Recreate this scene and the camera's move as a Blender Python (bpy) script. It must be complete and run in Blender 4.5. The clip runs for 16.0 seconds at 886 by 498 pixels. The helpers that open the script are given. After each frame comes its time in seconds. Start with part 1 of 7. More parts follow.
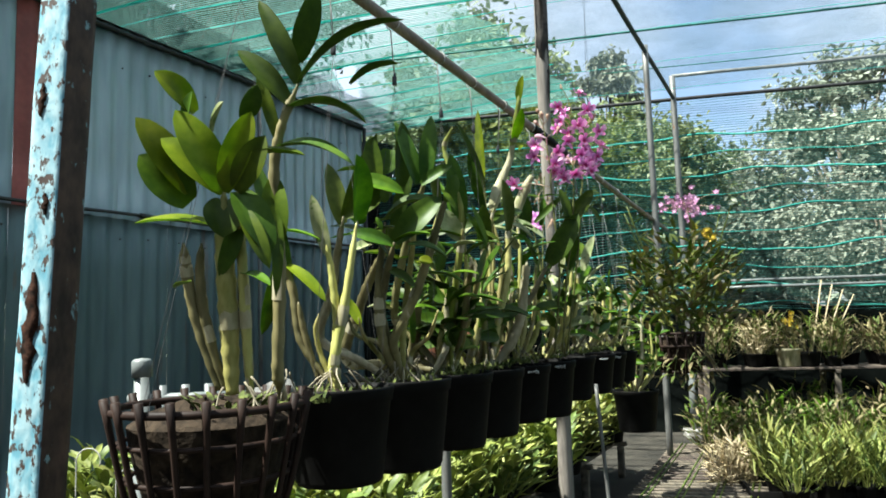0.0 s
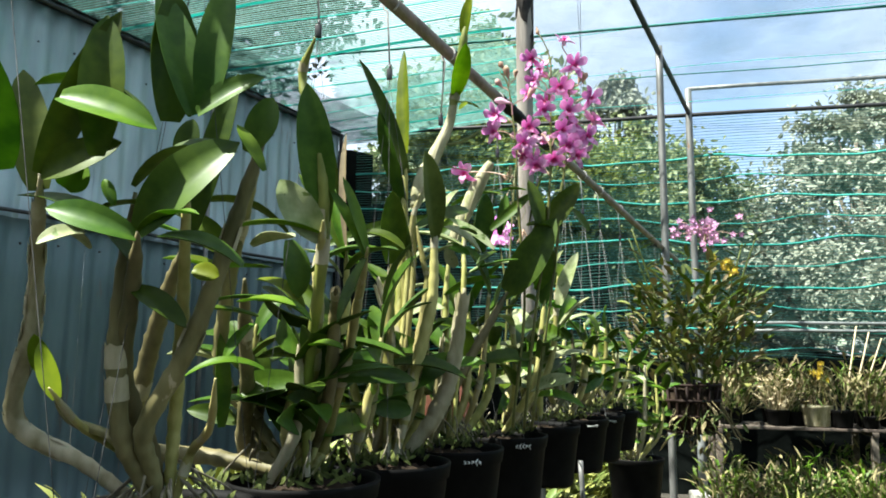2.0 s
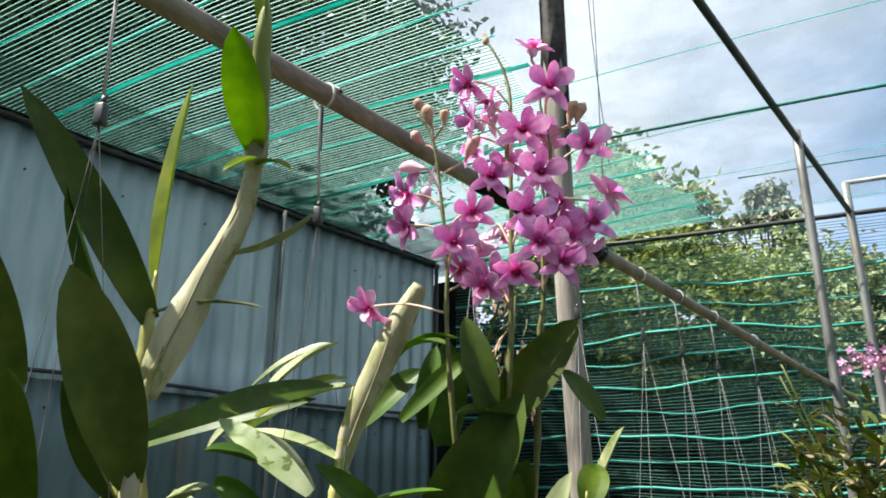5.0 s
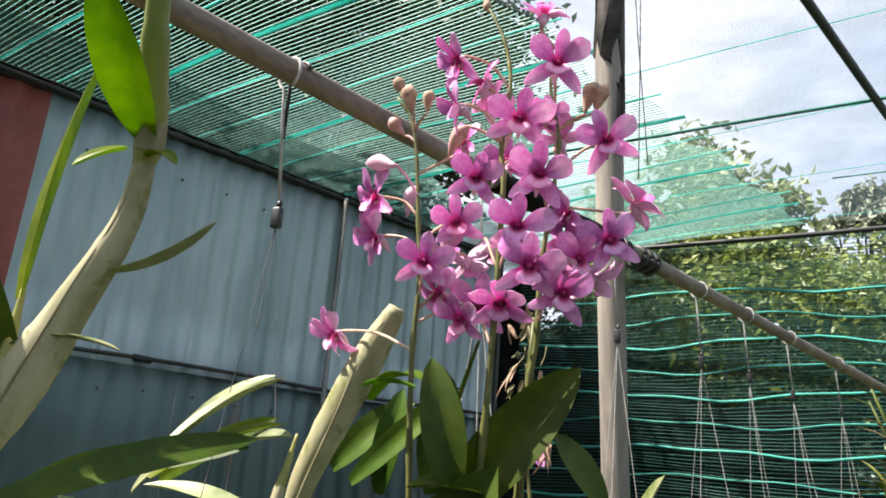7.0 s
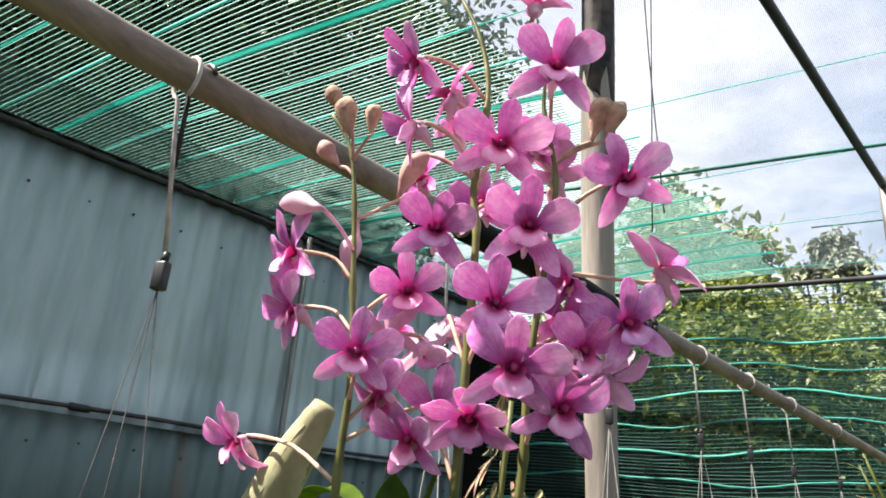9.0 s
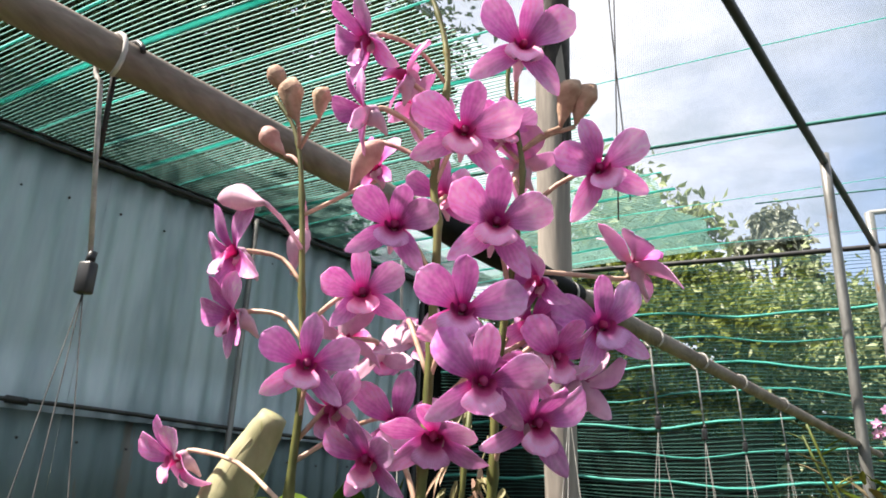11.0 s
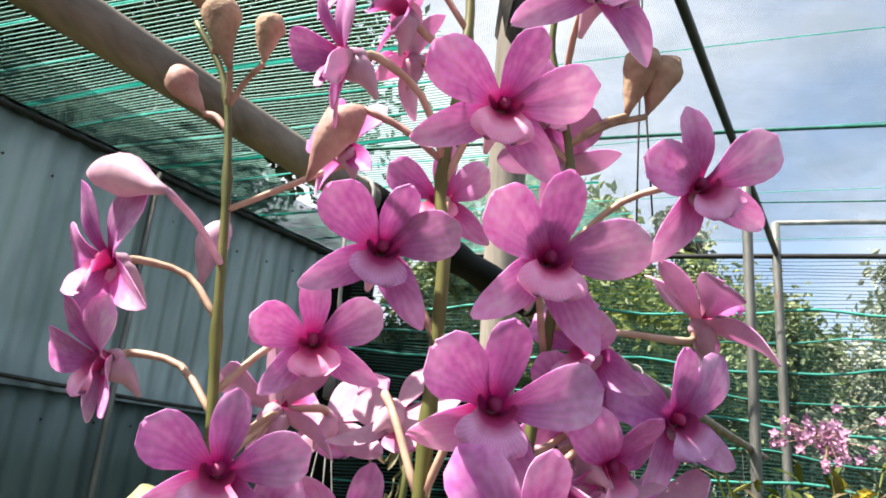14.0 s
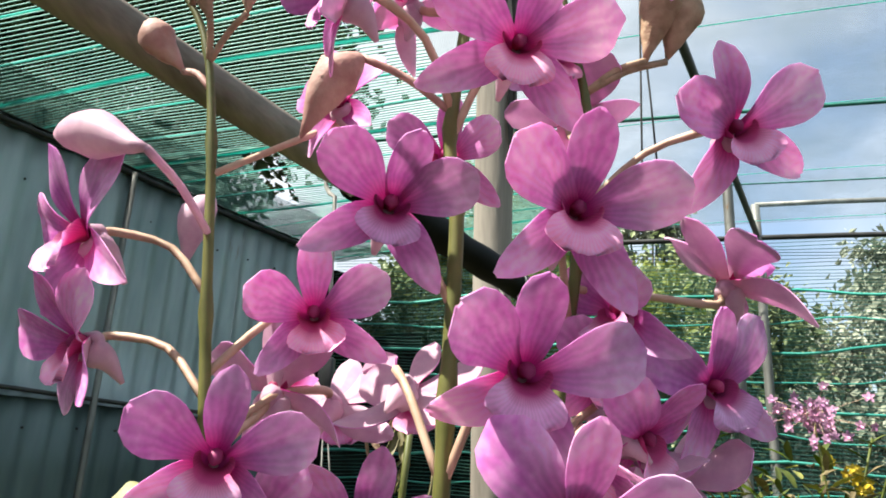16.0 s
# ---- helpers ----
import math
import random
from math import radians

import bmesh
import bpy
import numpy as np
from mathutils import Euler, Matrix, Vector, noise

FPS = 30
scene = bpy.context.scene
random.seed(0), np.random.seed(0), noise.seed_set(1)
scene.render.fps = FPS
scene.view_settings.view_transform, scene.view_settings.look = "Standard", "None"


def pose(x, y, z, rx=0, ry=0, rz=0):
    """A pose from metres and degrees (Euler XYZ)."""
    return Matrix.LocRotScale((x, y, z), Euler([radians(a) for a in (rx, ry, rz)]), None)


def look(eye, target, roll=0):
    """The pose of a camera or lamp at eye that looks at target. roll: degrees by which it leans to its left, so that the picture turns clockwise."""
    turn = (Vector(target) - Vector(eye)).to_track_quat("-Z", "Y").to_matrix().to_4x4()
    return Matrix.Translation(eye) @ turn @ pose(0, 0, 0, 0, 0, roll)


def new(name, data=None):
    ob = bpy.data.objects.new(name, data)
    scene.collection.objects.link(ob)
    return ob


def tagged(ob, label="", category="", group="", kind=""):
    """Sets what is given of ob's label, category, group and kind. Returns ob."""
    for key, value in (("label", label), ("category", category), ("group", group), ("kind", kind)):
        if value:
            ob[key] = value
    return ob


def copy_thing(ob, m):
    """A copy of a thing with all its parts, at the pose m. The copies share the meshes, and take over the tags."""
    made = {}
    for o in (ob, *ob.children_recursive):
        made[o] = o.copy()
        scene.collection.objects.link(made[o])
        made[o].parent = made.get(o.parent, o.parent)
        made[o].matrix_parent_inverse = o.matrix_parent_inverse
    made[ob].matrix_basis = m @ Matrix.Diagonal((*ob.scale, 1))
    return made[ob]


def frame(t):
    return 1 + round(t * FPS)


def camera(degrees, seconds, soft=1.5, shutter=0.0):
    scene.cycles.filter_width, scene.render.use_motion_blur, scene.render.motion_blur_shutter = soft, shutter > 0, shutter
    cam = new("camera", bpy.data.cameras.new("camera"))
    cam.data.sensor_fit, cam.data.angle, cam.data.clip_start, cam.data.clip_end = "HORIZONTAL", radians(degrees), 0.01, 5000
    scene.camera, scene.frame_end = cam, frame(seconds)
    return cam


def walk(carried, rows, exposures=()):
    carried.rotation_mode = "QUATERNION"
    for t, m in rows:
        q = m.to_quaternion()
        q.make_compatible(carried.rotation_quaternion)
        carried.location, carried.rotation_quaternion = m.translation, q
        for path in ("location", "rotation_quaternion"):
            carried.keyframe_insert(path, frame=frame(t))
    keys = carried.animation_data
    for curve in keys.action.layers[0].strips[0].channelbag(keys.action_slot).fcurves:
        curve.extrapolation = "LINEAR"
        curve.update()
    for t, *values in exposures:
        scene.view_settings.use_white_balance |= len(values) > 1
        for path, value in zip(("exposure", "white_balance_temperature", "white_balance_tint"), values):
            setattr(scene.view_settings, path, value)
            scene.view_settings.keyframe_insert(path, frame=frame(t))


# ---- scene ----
cam = camera(61.8, 16.0, 1.8)
PATH = [
    (0, (0.135, 0.239, 1.314), (0.053, 2.227, 1.523), -1.9),
    (0.5, (0.204, 0.526, 1.321), (0.146, 2.514, 1.528), -0.6),
    (1, (0.201, 0.825, 1.352), (0.182, 2.814, 1.554), 1.0),
    (1.5, (0.228, 1.019, 1.369), (0.207, 3.007, 1.584), 0.9),
    (2, (0.351, 1.227, 1.387), (0.255, 3.205, 1.668), 0.5),
    (2.5, (0.499, 1.45, 1.432), (0.303, 3.413, 1.762), 0.9),
    (3, (0.554, 1.629, 1.442), (0.243, 3.563, 1.845), 0.2),
    (3.5, (0.578, 1.837, 1.512), (0.196, 3.735, 2.013), 0.9),
    (4, (0.613, 1.997, 1.544), (0.16, 3.869, 2.082), 0.5),
    (4.5, (0.649, 2.116, 1.602), (0.199, 3.974, 2.189), 1.1),
    (4.7, (0.665, 2.16, 1.613), (0.203, 4.006, 2.231), 0.6),
    (7, (0.745, 2.433, 1.726), (0.059, 4.218, 2.311), 4.3),
    (7.5, (0.704, 2.509, 1.754), (-0.018, 4.28, 2.34), 4.5),
    (8, (0.686, 2.574, 1.77), (-0.022, 4.343, 2.377), 4.4),
    (8.5, (0.716, 2.61, 1.801), (0.096, 4.398, 2.447), 4.8),
    (9, (0.68, 2.647, 1.828), (0.073, 4.423, 2.52), 4.7),
    (9.2, (0.674, 2.663, 1.826), (0.066, 4.419, 2.564), 5.3),
    (11.3, (0.654, 2.693, 1.865), (0.196, 4.533, 2.502), 2.8),
    (11.5, (0.626, 2.713, 1.872), (0.163, 4.552, 2.507), 4.0),
    (12, (0.597, 2.757, 1.904), (0.115, 4.616, 2.465), 6.2),
    (12.5, (0.605, 2.727, 1.919), (0.151, 4.596, 2.465), 6.7),
    (13, (0.604, 2.763, 1.928), (0.243, 4.654, 2.472), 5.4),
    (13.5, (0.593, 2.818, 1.924), (0.326, 4.722, 2.472), 4.7),
    (14, (0.577, 2.83, 1.937), (0.341, 4.727, 2.527), 5.1),
    (14.5, (0.576, 2.843, 1.942), (0.343, 4.743, 2.52), 5.5),
    (15, (0.569, 2.853, 1.932), (0.35, 4.753, 2.518), 4.2),
    (15.5, (0.563, 2.856, 1.932), (0.378, 4.758, 2.522), 3.6),
    (16, (0.562, 2.861, 1.932), (0.377, 4.767, 2.509), 2.8),
]
walk(cam, [(t, look(eye, target, roll)) for t, eye, target, roll in PATH], [(0, 1.88, 6150, 2), (1.0, 2.08, 6200, 2), (1.5, 2.2, 6200, 2), (2.0, 2.17, 6220, 3), (2.4, 1.93, 6250, 3), (3.5, 1.84, 6350, 4), (4.5, 1.92, 6400, 5), (7.2, 2.07, 6700, 12), (8.2, 2.16, 6750, 13), (9.0, 2.12, 6800, 14), (11.5, 2.08, 6850, 14), (12.5, 2.28, 6850, 9), (14.0, 2.0, 6800, 10), (16.0, 1.87, 6700, 5)])

# ---- world, sun ----
SUN_EL, SUN_AZ = radians(57), Vector((-0.87, -0.40, 0)).normalized()
world = bpy.data.worlds.new("sky")
scene.world = world
world.use_nodes = True
wt = world.node_tree
wt.nodes.clear()


def wnode(kind, **kw):
    n = wt.nodes.new(kind)
    for k, v in kw.items():
        n.inputs[k].default_value = v
    return n


sky = wt.nodes.new("ShaderNodeTexSky")
sky.sky_type, sky.sun_disc = "NISHITA", False
sky.sun_elevation = SUN_EL
sky.sun_rotation = math.atan2(SUN_AZ.x, SUN_AZ.y)
sky.dust_density = 2.0
coord = wt.nodes.new("ShaderNodeTexCoord")
mapping = wt.nodes.new("ShaderNodeMapping")
mapping.inputs["Scale"].default_value = (1.0, 1.0, 1.35)
mapping.inputs["Location"].default_value = (0.35, 0.1, 0.2)
clouds = wnode("ShaderNodeTexNoise", Scale=2.1, Detail=6.0, Roughness=0.5)
ramp = wt.nodes.new("ShaderNodeValToRGB")
ramp.color_ramp.elements[0].position, ramp.color_ramp.elements[1].position = 0.33, 0.60
mix = wt.nodes.new("ShaderNodeMix")
mix.data_type = "RGBA"
mix.inputs[7].default_value = (5.7, 6.05, 6.65, 1)
ramp.color_ramp.elements[0].color = (0.22, 0.22, 0.22, 1)
back = wnode("ShaderNodeBackground", Strength=0.055)
wout = wt.nodes.new("ShaderNodeOutputWorld")
wt.links.new(coord.outputs["Generated"], mapping.inputs["Vector"])
wt.links.new(mapping.outputs["Vector"], clouds.inputs["Vector"])
wt.links.new(clouds.outputs["Fac"], ramp.inputs["Fac"])
wt.links.new(ramp.outputs["Color"], mix.inputs[0])
tone = wnode("ShaderNodeHueSaturation", Saturation=1.2, Value=1.16)
wt.links.new(sky.outputs["Color"], tone.inputs["Color"])
wt.links.new(tone.outputs["Color"], mix.inputs[6])
wt.links.new(mix.outputs[2], back.inputs["Color"])
wt.links.new(back.outputs["Background"], wout.inputs["Surface"])

sun = new("sun", bpy.data.lights.new("sun", "SUN"))
sun.data.energy, sun.data.angle, sun.data.color = 5.0, radians(0.6), (1.0, 0.95, 0.86)
to_sun = Vector((SUN_AZ.x * math.cos(SUN_EL), SUN_AZ.y * math.cos(SUN_EL), math.sin(SUN_EL)))
sun.matrix_world = look(to_sun * 40, (0, 0, 0))


# ---- materials ----
def surf(name, c1, c2, scale=8.0, rough=0.6, metal=0.0, bump=0.2, fine=60.0, c3=None, spots=0.62, stretch=(1, 1, 1), vary=0.0, through_light=0.0,
         light_tint=None, bump_dist=0.004, spec=0.4):
    """A surface of two colours in soft patches, a finer grain, and if given a third colour in sharp spots."""
    m = bpy.data.materials.new(name)
    m.use_nodes = True
    t = m.node_tree
    b = t.nodes["Principled BSDF"]
    b.inputs["Roughness"].default_value, b.inputs["Metallic"].default_value = rough, metal
    b.inputs["Specular IOR Level"].default_value = spec
    link = t.links.new
    tc, mp = t.nodes.new("ShaderNodeTexCoord"), t.nodes.new("ShaderNodeMapping")
    mp.inputs["Scale"].default_value = stretch
    link(tc.outputs["Object"], mp.inputs["Vector"])
    n1, n2 = t.nodes.new("ShaderNodeTexNoise"), t.nodes.new("ShaderNodeTexNoise")
    n1.inputs["Scale"].default_value, n1.inputs["Detail"].default_value = scale, 5
    n2.inputs["Scale"].default_value, n2.inputs["Detail"].default_value = fine, 3
    for n in (n1, n2):
        link(mp.outputs["Vector"], n.inputs["Vector"])
    add = t.nodes.new("ShaderNodeMath")
    add.operation = "MULTIPLY_ADD"
    add.inputs[1].default_value = 0.35
    link(n2.outputs["Fac"], add.inputs[0])
    link(n1.outputs["Fac"], add.inputs[2])
    rp = t.nodes.new("ShaderNodeValToRGB")
    rp.color_ramp.elements[0].position, rp.color_ramp.elements[1].position = 0.5, 0.86
    rp.color_ramp.elements[0].color, rp.color_ramp.elements[1].color = (*c1, 1), (*c2, 1)
    link(add.outputs[0], rp.inputs["Fac"])
    out = rp.outputs["Color"]
    if vary:
        oi, hs = t.nodes.new("ShaderNodeObjectInfo"), t.nodes.new("ShaderNodeHueSaturation")
        for sock, lo, hi in (("Value", 1 - vary, 1 + vary), ("Hue", 0.5 - vary * 0.07, 0.5 + vary * 0.05)):
            mr = t.nodes.new("ShaderNodeMapRange")
            mr.inputs[3].default_value, mr.inputs[4].default_value = lo, hi
            link(oi.outputs["Random"], mr.inputs[0])
            link(mr.outputs[0], hs.inputs[sock])
        link(out, hs.inputs["Color"])
        out = hs.outputs["Color"]
    if c3:
        n3 = t.nodes.new("ShaderNodeTexNoise")
        n3.inputs["Scale"].default_value, n3.inputs["Detail"].default_value, n3.inputs["Roughness"].default_value = scale * 1.7, 8, 0.62
        link(mp.outputs["Vector"], n3.inputs["Vector"])
        r3 = t.nodes.new("ShaderNodeValToRGB")
        r3.color_ramp.elements[0].position, r3.color_ramp.elements[1].position = spots, spots + 0.03
        link(n3.outputs["Fac"], r3.inputs["Fac"])
        mx = t.nodes.new("ShaderNodeMix")
        mx.data_type = "RGBA"
        mx.inputs[7].default_value = (*c3, 1)
        link(r3.outputs["Color"], mx.inputs[0])
        link(out, mx.inputs[6])
        out = mx.outputs[2]
    link(out, b.inputs["Base Color"])
    if bump:
        bp = t.nodes.new("ShaderNodeBump")
        bp.inputs["Strength"].default_value, bp.inputs["Distance"].default_value = bump, bump_dist
        link(add.outputs[0], bp.inputs["Height"])
        link(bp.outputs["Normal"], b.inputs["Normal"])
    if through_light:
        tr, ms = t.nodes.new("ShaderNodeBsdfTranslucent"), t.nodes.new("ShaderNodeMixShader")
        ms.inputs[0].default_value = through_light
        if light_tint:
            mt = t.nodes.new("ShaderNodeMix")
            mt.data_type, mt.blend_type = "RGBA", "MULTIPLY"
            mt.inputs[0].default_value = 1.0
            mt.inputs[7].default_value = (*light_tint, 1)
            link(out, mt.inputs[6])
            link(mt.outputs[2], tr.inputs["Color"])
        else:
            link(out, tr.inputs["Color"])
        link(b.outputs[0], ms.inputs[1])
        link(tr.outputs[0], ms.inputs[2])
        link(ms.outputs[0], t.nodes["Material Output"].inputs["Surface"])
    return m


def net_film(name, colour, cover, scale, pitch=0.0):
    """Shade net between its strands: a fine weave, mostly holes."""
    m = bpy.data.materials.new(name)
    m.use_nodes = True
    t = m.node_tree
    b = t.nodes["Principled BSDF"]
    b.inputs["Base Color"].default_value, b.inputs["Roughness"].default_value = (*colour, 1), 0.5
    tr, ms, tl, m2 = (t.nodes.new("ShaderNode" + k) for k in ("BsdfTransparent", "MixShader", "BsdfTranslucent", "MixShader"))
    tl.inputs["Color"].default_value = (*colour, 1)
    m.use_transparent_shadow = True
    tc, n1, mr = t.nodes.new("ShaderNodeTexCoord"), t.nodes.new("ShaderNodeTexNoise"), t.nodes.new("ShaderNodeMapRange")
    n1.inputs["Scale"].default_value, n1.inputs["Detail"].default_value = scale, 4
    mr.inputs[1].default_value, mr.inputs[2].default_value = 0.3, 0.7
    mr.inputs[3].default_value, mr.inputs[4].default_value = cover * 0.6, cover * 1.4
    t.links.new(tc.outputs["Object"], n1.inputs["Vector"])
    t.links.new(n1.outputs["Fac"], mr.inputs[0])
    out = mr.outputs[0]
    if pitch:
        # threads of the weave, in two directions
        for axis in ("X", "Y"):
            wv, wr, mu = (t.nodes.new("ShaderNode" + k) for k in ("TexWave", "MapRange", "Math"))
            wv.bands_direction, mu.operation = axis, "MULTIPLY"
            wv.inputs["Scale"].default_value, wv.inputs["Distortion"].default_value = 0.314 / pitch, 0.4
            wr.inputs[3].default_value, wr.inputs[4].default_value = 0.45, 1.55
            t.links.new(tc.outputs["Object"], wv.inputs["Vector"])
            t.links.new(wv.outputs["Fac"], wr.inputs[0])
            t.links.new(out, mu.inputs[0])
            t.links.new(wr.outputs[0], mu.inputs[1])
            out = mu.outputs[0]
    t.links.new(out, ms.inputs[0])
    m2.inputs[0].default_value = 0.5
    t.links.new(b.outputs[0], m2.inputs[1])
    t.links.new(tl.outputs[0], m2.inputs[2])
    t.links.new(tr.outputs[0], ms.inputs[1])
    t.links.new(m2.outputs[0], ms.inputs[2])
    t.links.new(ms.outputs[0], t.nodes["Material Output"].inputs["Surface"])
    return m


def petal_surface(name="magenta_petal", c1=(0.66, 0.14, 0.56), c2=(0.95, 0.47, 0.87), steps=((0.84, 0.15, 0.48), (0.98, 0.85, 0.98), (1.30, 1.95, 1.36)), reach=33, mid_at=0.48):
    """Petals: crimson at the heart, pink outwards, paler towards the tips, with fine veins."""
    m = surf(name, c1, c2, 34, 0.5, 0, 0.3, 230, vary=0.16, through_light=0.50, bump_dist=0.0006)
    t = m.node_tree
    tc, ln, rp, mx = (t.nodes.new("ShaderNode" + k) for k in ("TexCoord", "VectorMath", "ValToRGB", "Mix"))
    ln.operation, mx.data_type, mx.blend_type = "LENGTH", "RGBA", "MULTIPLY"
    mx.inputs[0].default_value = 1.0
    sc = t.nodes.new("ShaderNodeMath")
    sc.operation = "MULTIPLY"
    sc.inputs[1].default_value = reach
    t.links.new(tc.outputs["Object"], ln.inputs[0])
    t.links.new(ln.outputs["Value"], sc.inputs[0])
    t.links.new(sc.outputs[0], rp.inputs["Fac"])
    e = rp.color_ramp.elements
    e[0].position, e[0].color, e[1].position, e[1].color = 0.23, (*steps[0], 1), 0.95, (*steps[2], 1)
    mid = e.new(mid_at)
    mid.color = (*steps[1], 1)
    b = t.nodes["Principled BSDF"]
    old = b.inputs["Base Color"].links[0].from_socket
    t.links.new(old, mx.inputs[6])
    # fine veins that run outwards from the heart
    sx, at, mv, sn, vr, nz, ad = (t.nodes.new("ShaderNode" + k) for k in ("SeparateXYZ", "Math", "Math", "Math", "MapRange", "TexNoise", "Math"))
    at.operation, mv.operation, sn.operation, ad.operation = "ARCTAN2", "MULTIPLY_ADD", "SINE", "MULTIPLY"
    nz.inputs["Scale"].default_value, ad.inputs[1].default_value, mv.inputs[1].default_value = 160.0, 9.0, 46.0
    vr.inputs[1].default_value, vr.inputs[2].default_value, vr.inputs[3].default_value, vr.inputs[4].default_value = -1.0, 1.0, 0.91, 1.04
    t.links.new(tc.outputs["Object"], sx.inputs[0])
    t.links.new(tc.outputs["Object"], nz.inputs["Vector"])
    t.links.new(sx.outputs["X"], at.inputs[0])
    t.links.new(sx.outputs["Z"], at.inputs[1])
    t.links.new(at.outputs[0], mv.inputs[0])
    t.links.new(nz.outputs["Fac"], ad.inputs[0])
    t.links.new(ad.outputs[0], mv.inputs[2])
    t.links.new(mv.outputs[0], sn.inputs[0])
    t.links.new(sn.outputs[0], vr.inputs[0])
    vm = t.nodes.new("ShaderNodeMix")
    vm.data_type, vm.blend_type = "RGBA", "MULTIPLY"
    vm.inputs[0].default_value = 1.0
    t.links.new(rp.outputs["Color"], vm.inputs[6])
    t.links.new(vr.outputs[0], vm.inputs[7])
    t.links.new(vm.outputs[2], mx.inputs[7])
    t.links.new(mx.outputs[2], b.inputs["Base Color"])
    tr = [n for n in t.nodes if n.type == "BSDF_TRANSLUCENT"][0]
    t.links.new(mx.outputs[2], tr.inputs["Color"])
    return m


M = {}
M["soil"] = surf("soil", (0.014, 0.013, 0.010), (0.048, 0.043, 0.033), 3.0, 0.95, bump=0.8, fine=40, bump_dist=0.03)
M["grass"] = surf("grass", (0.03, 0.05, 0.018), (0.09, 0.12, 0.04), 2.0, 0.95, bump=0.6, fine=40, bump_dist=0.03)
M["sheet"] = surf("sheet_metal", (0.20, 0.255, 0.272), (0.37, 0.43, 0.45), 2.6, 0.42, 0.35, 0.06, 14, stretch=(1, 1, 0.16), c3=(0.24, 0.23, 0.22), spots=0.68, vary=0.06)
# lower sheets: darker copy of the metal, their shade put into the colour
M["shaded_sheet"] = surf("shaded_sheet_metal", (0.054, 0.083, 0.087), (0.112, 0.156, 0.162), 2.2, 0.46, 0.35, 0.06, 14, stretch=(1, 1, 0.16), c3=(0.10, 0.095, 0.085), spots=0.62, vary=0.06)
M["red_sheet"] = surf("red_sheet", (0.20, 0.045, 0.035), (0.30, 0.075, 0.055), 2.5, 0.5, 0.0, 0.08, 30)
M["black_pipe"] = surf("black_pipe", (0.012, 0.012, 0.012), (0.03, 0.03, 0.03), 10, 0.45, 0, 0.1)
M["galv"] = surf("galvanised_pipe", (0.12, 0.12, 0.115), (0.24, 0.24, 0.23), 9, 0.55, 0.5, 0.12, 50, c3=(0.16, 0.10, 0.06), spots=0.66, stretch=(1, 1, 0.3))
M["pole"] = surf("weathered_pole", (0.13, 0.105, 0.085), (0.28, 0.235, 0.20), 5, 0.75, 0, 0.4, 40, stretch=(4, 0.5, 4))
M["wood_post"] = surf("grey_wood", (0.13, 0.115, 0.10), (0.31, 0.275, 0.24), 6, 0.8, 0, 0.5, 45, c3=(0.14, 0.12, 0.10), spots=0.67, stretch=(3, 3, 0.3))
M["old_wood"] = surf("dark_wood", (0.05, 0.042, 0.033), (0.16, 0.13, 0.10), 5, 0.85, 0, 0.5, 40, stretch=(4, 0.5, 4), vary=0.3)
M["paint"] = surf("peeling_blue_paint", (0.11, 0.27, 0.34), (0.30, 0.43, 0.47), 30, 0.6, 0, 0.6, 60, c3=(0.042, 0.026, 0.020), spots=0.55, bump_dist=0.005, stretch=(1, 1, 0.55))
# rusty side of the painted post, darkened as its shaded face
M["rust"] = surf("shaded_rusty_steel", (0.022, 0.015, 0.012), (0.075, 0.048, 0.035), 18, 0.85, 0, 0.6, 60, c3=(0.16, 0.26, 0.29), spots=0.62, stretch=(1, 1, 0.6))
M["deep_rust"] = surf("deep_rust", (0.006, 0.005, 0.004), (0.045, 0.022, 0.015), 60, 0.95, 0, 0.8, 150, bump_dist=0.004, spec=0.05)
M["black_pot"] = surf("black_plastic", (0.003, 0.003, 0.003), (0.0075, 0.0073, 0.007), 9, 0.6, 0, 0.12, 60, spec=0.07)
M["brown_basket"] = surf("brown_plastic", (0.010, 0.0055, 0.0043), (0.026, 0.015, 0.011), 12, 0.6, 0, 0.2, spec=0.15)
M["pvc"] = surf("grey_white_pvc", (0.11, 0.125, 0.125), (0.21, 0.22, 0.215), 12, 0.4, 0, 0.05, c3=(0.22, 0.20, 0.16), spots=0.70)
M["wire"] = surf("steel_wire", (0.03, 0.03, 0.03), (0.08, 0.08, 0.08), 30, 0.9, 0.0, 0, spec=0.05)
M["rope"] = surf("white_cord", (0.30, 0.29, 0.28), (0.50, 0.48, 0.46), 60, 0.85, 0, 0.3)
M["grey_cord"] = surf("grey_cord", (0.10, 0.10, 0.095), (0.20, 0.20, 0.19), 60, 0.85, 0, 0)
M["clip"] = surf("black_clip", (0.012, 0.013, 0.014), (0.035, 0.036, 0.038), 40, 0.4, 0, 0.1)
M["bark"] = surf("potting_bark", (0.008, 0.006, 0.0045), (0.042, 0.030, 0.020), 30, 0.95, 0, 0.8, 90, bump_dist=0.01, spec=0.1)
M["moss"] = surf("moss", (0.03, 0.045, 0.009), (0.12, 0.14, 0.032), 40, 0.95, 0, 0.8, 120, bump_dist=0.006)
M["root"] = surf("pale_root", (0.10, 0.085, 0.055), (0.27, 0.235, 0.165), 30, 0.8, 0, 0.2)
M["cane"] = surf("yellow_green_cane", (0.17, 0.17, 0.035), (0.44, 0.39, 0.15), 9, 0.5, 0, 0.2, 70, c3=(0.36, 0.32, 0.20), spots=0.60, stretch=(1, 1, 0.35), vary=0.25)
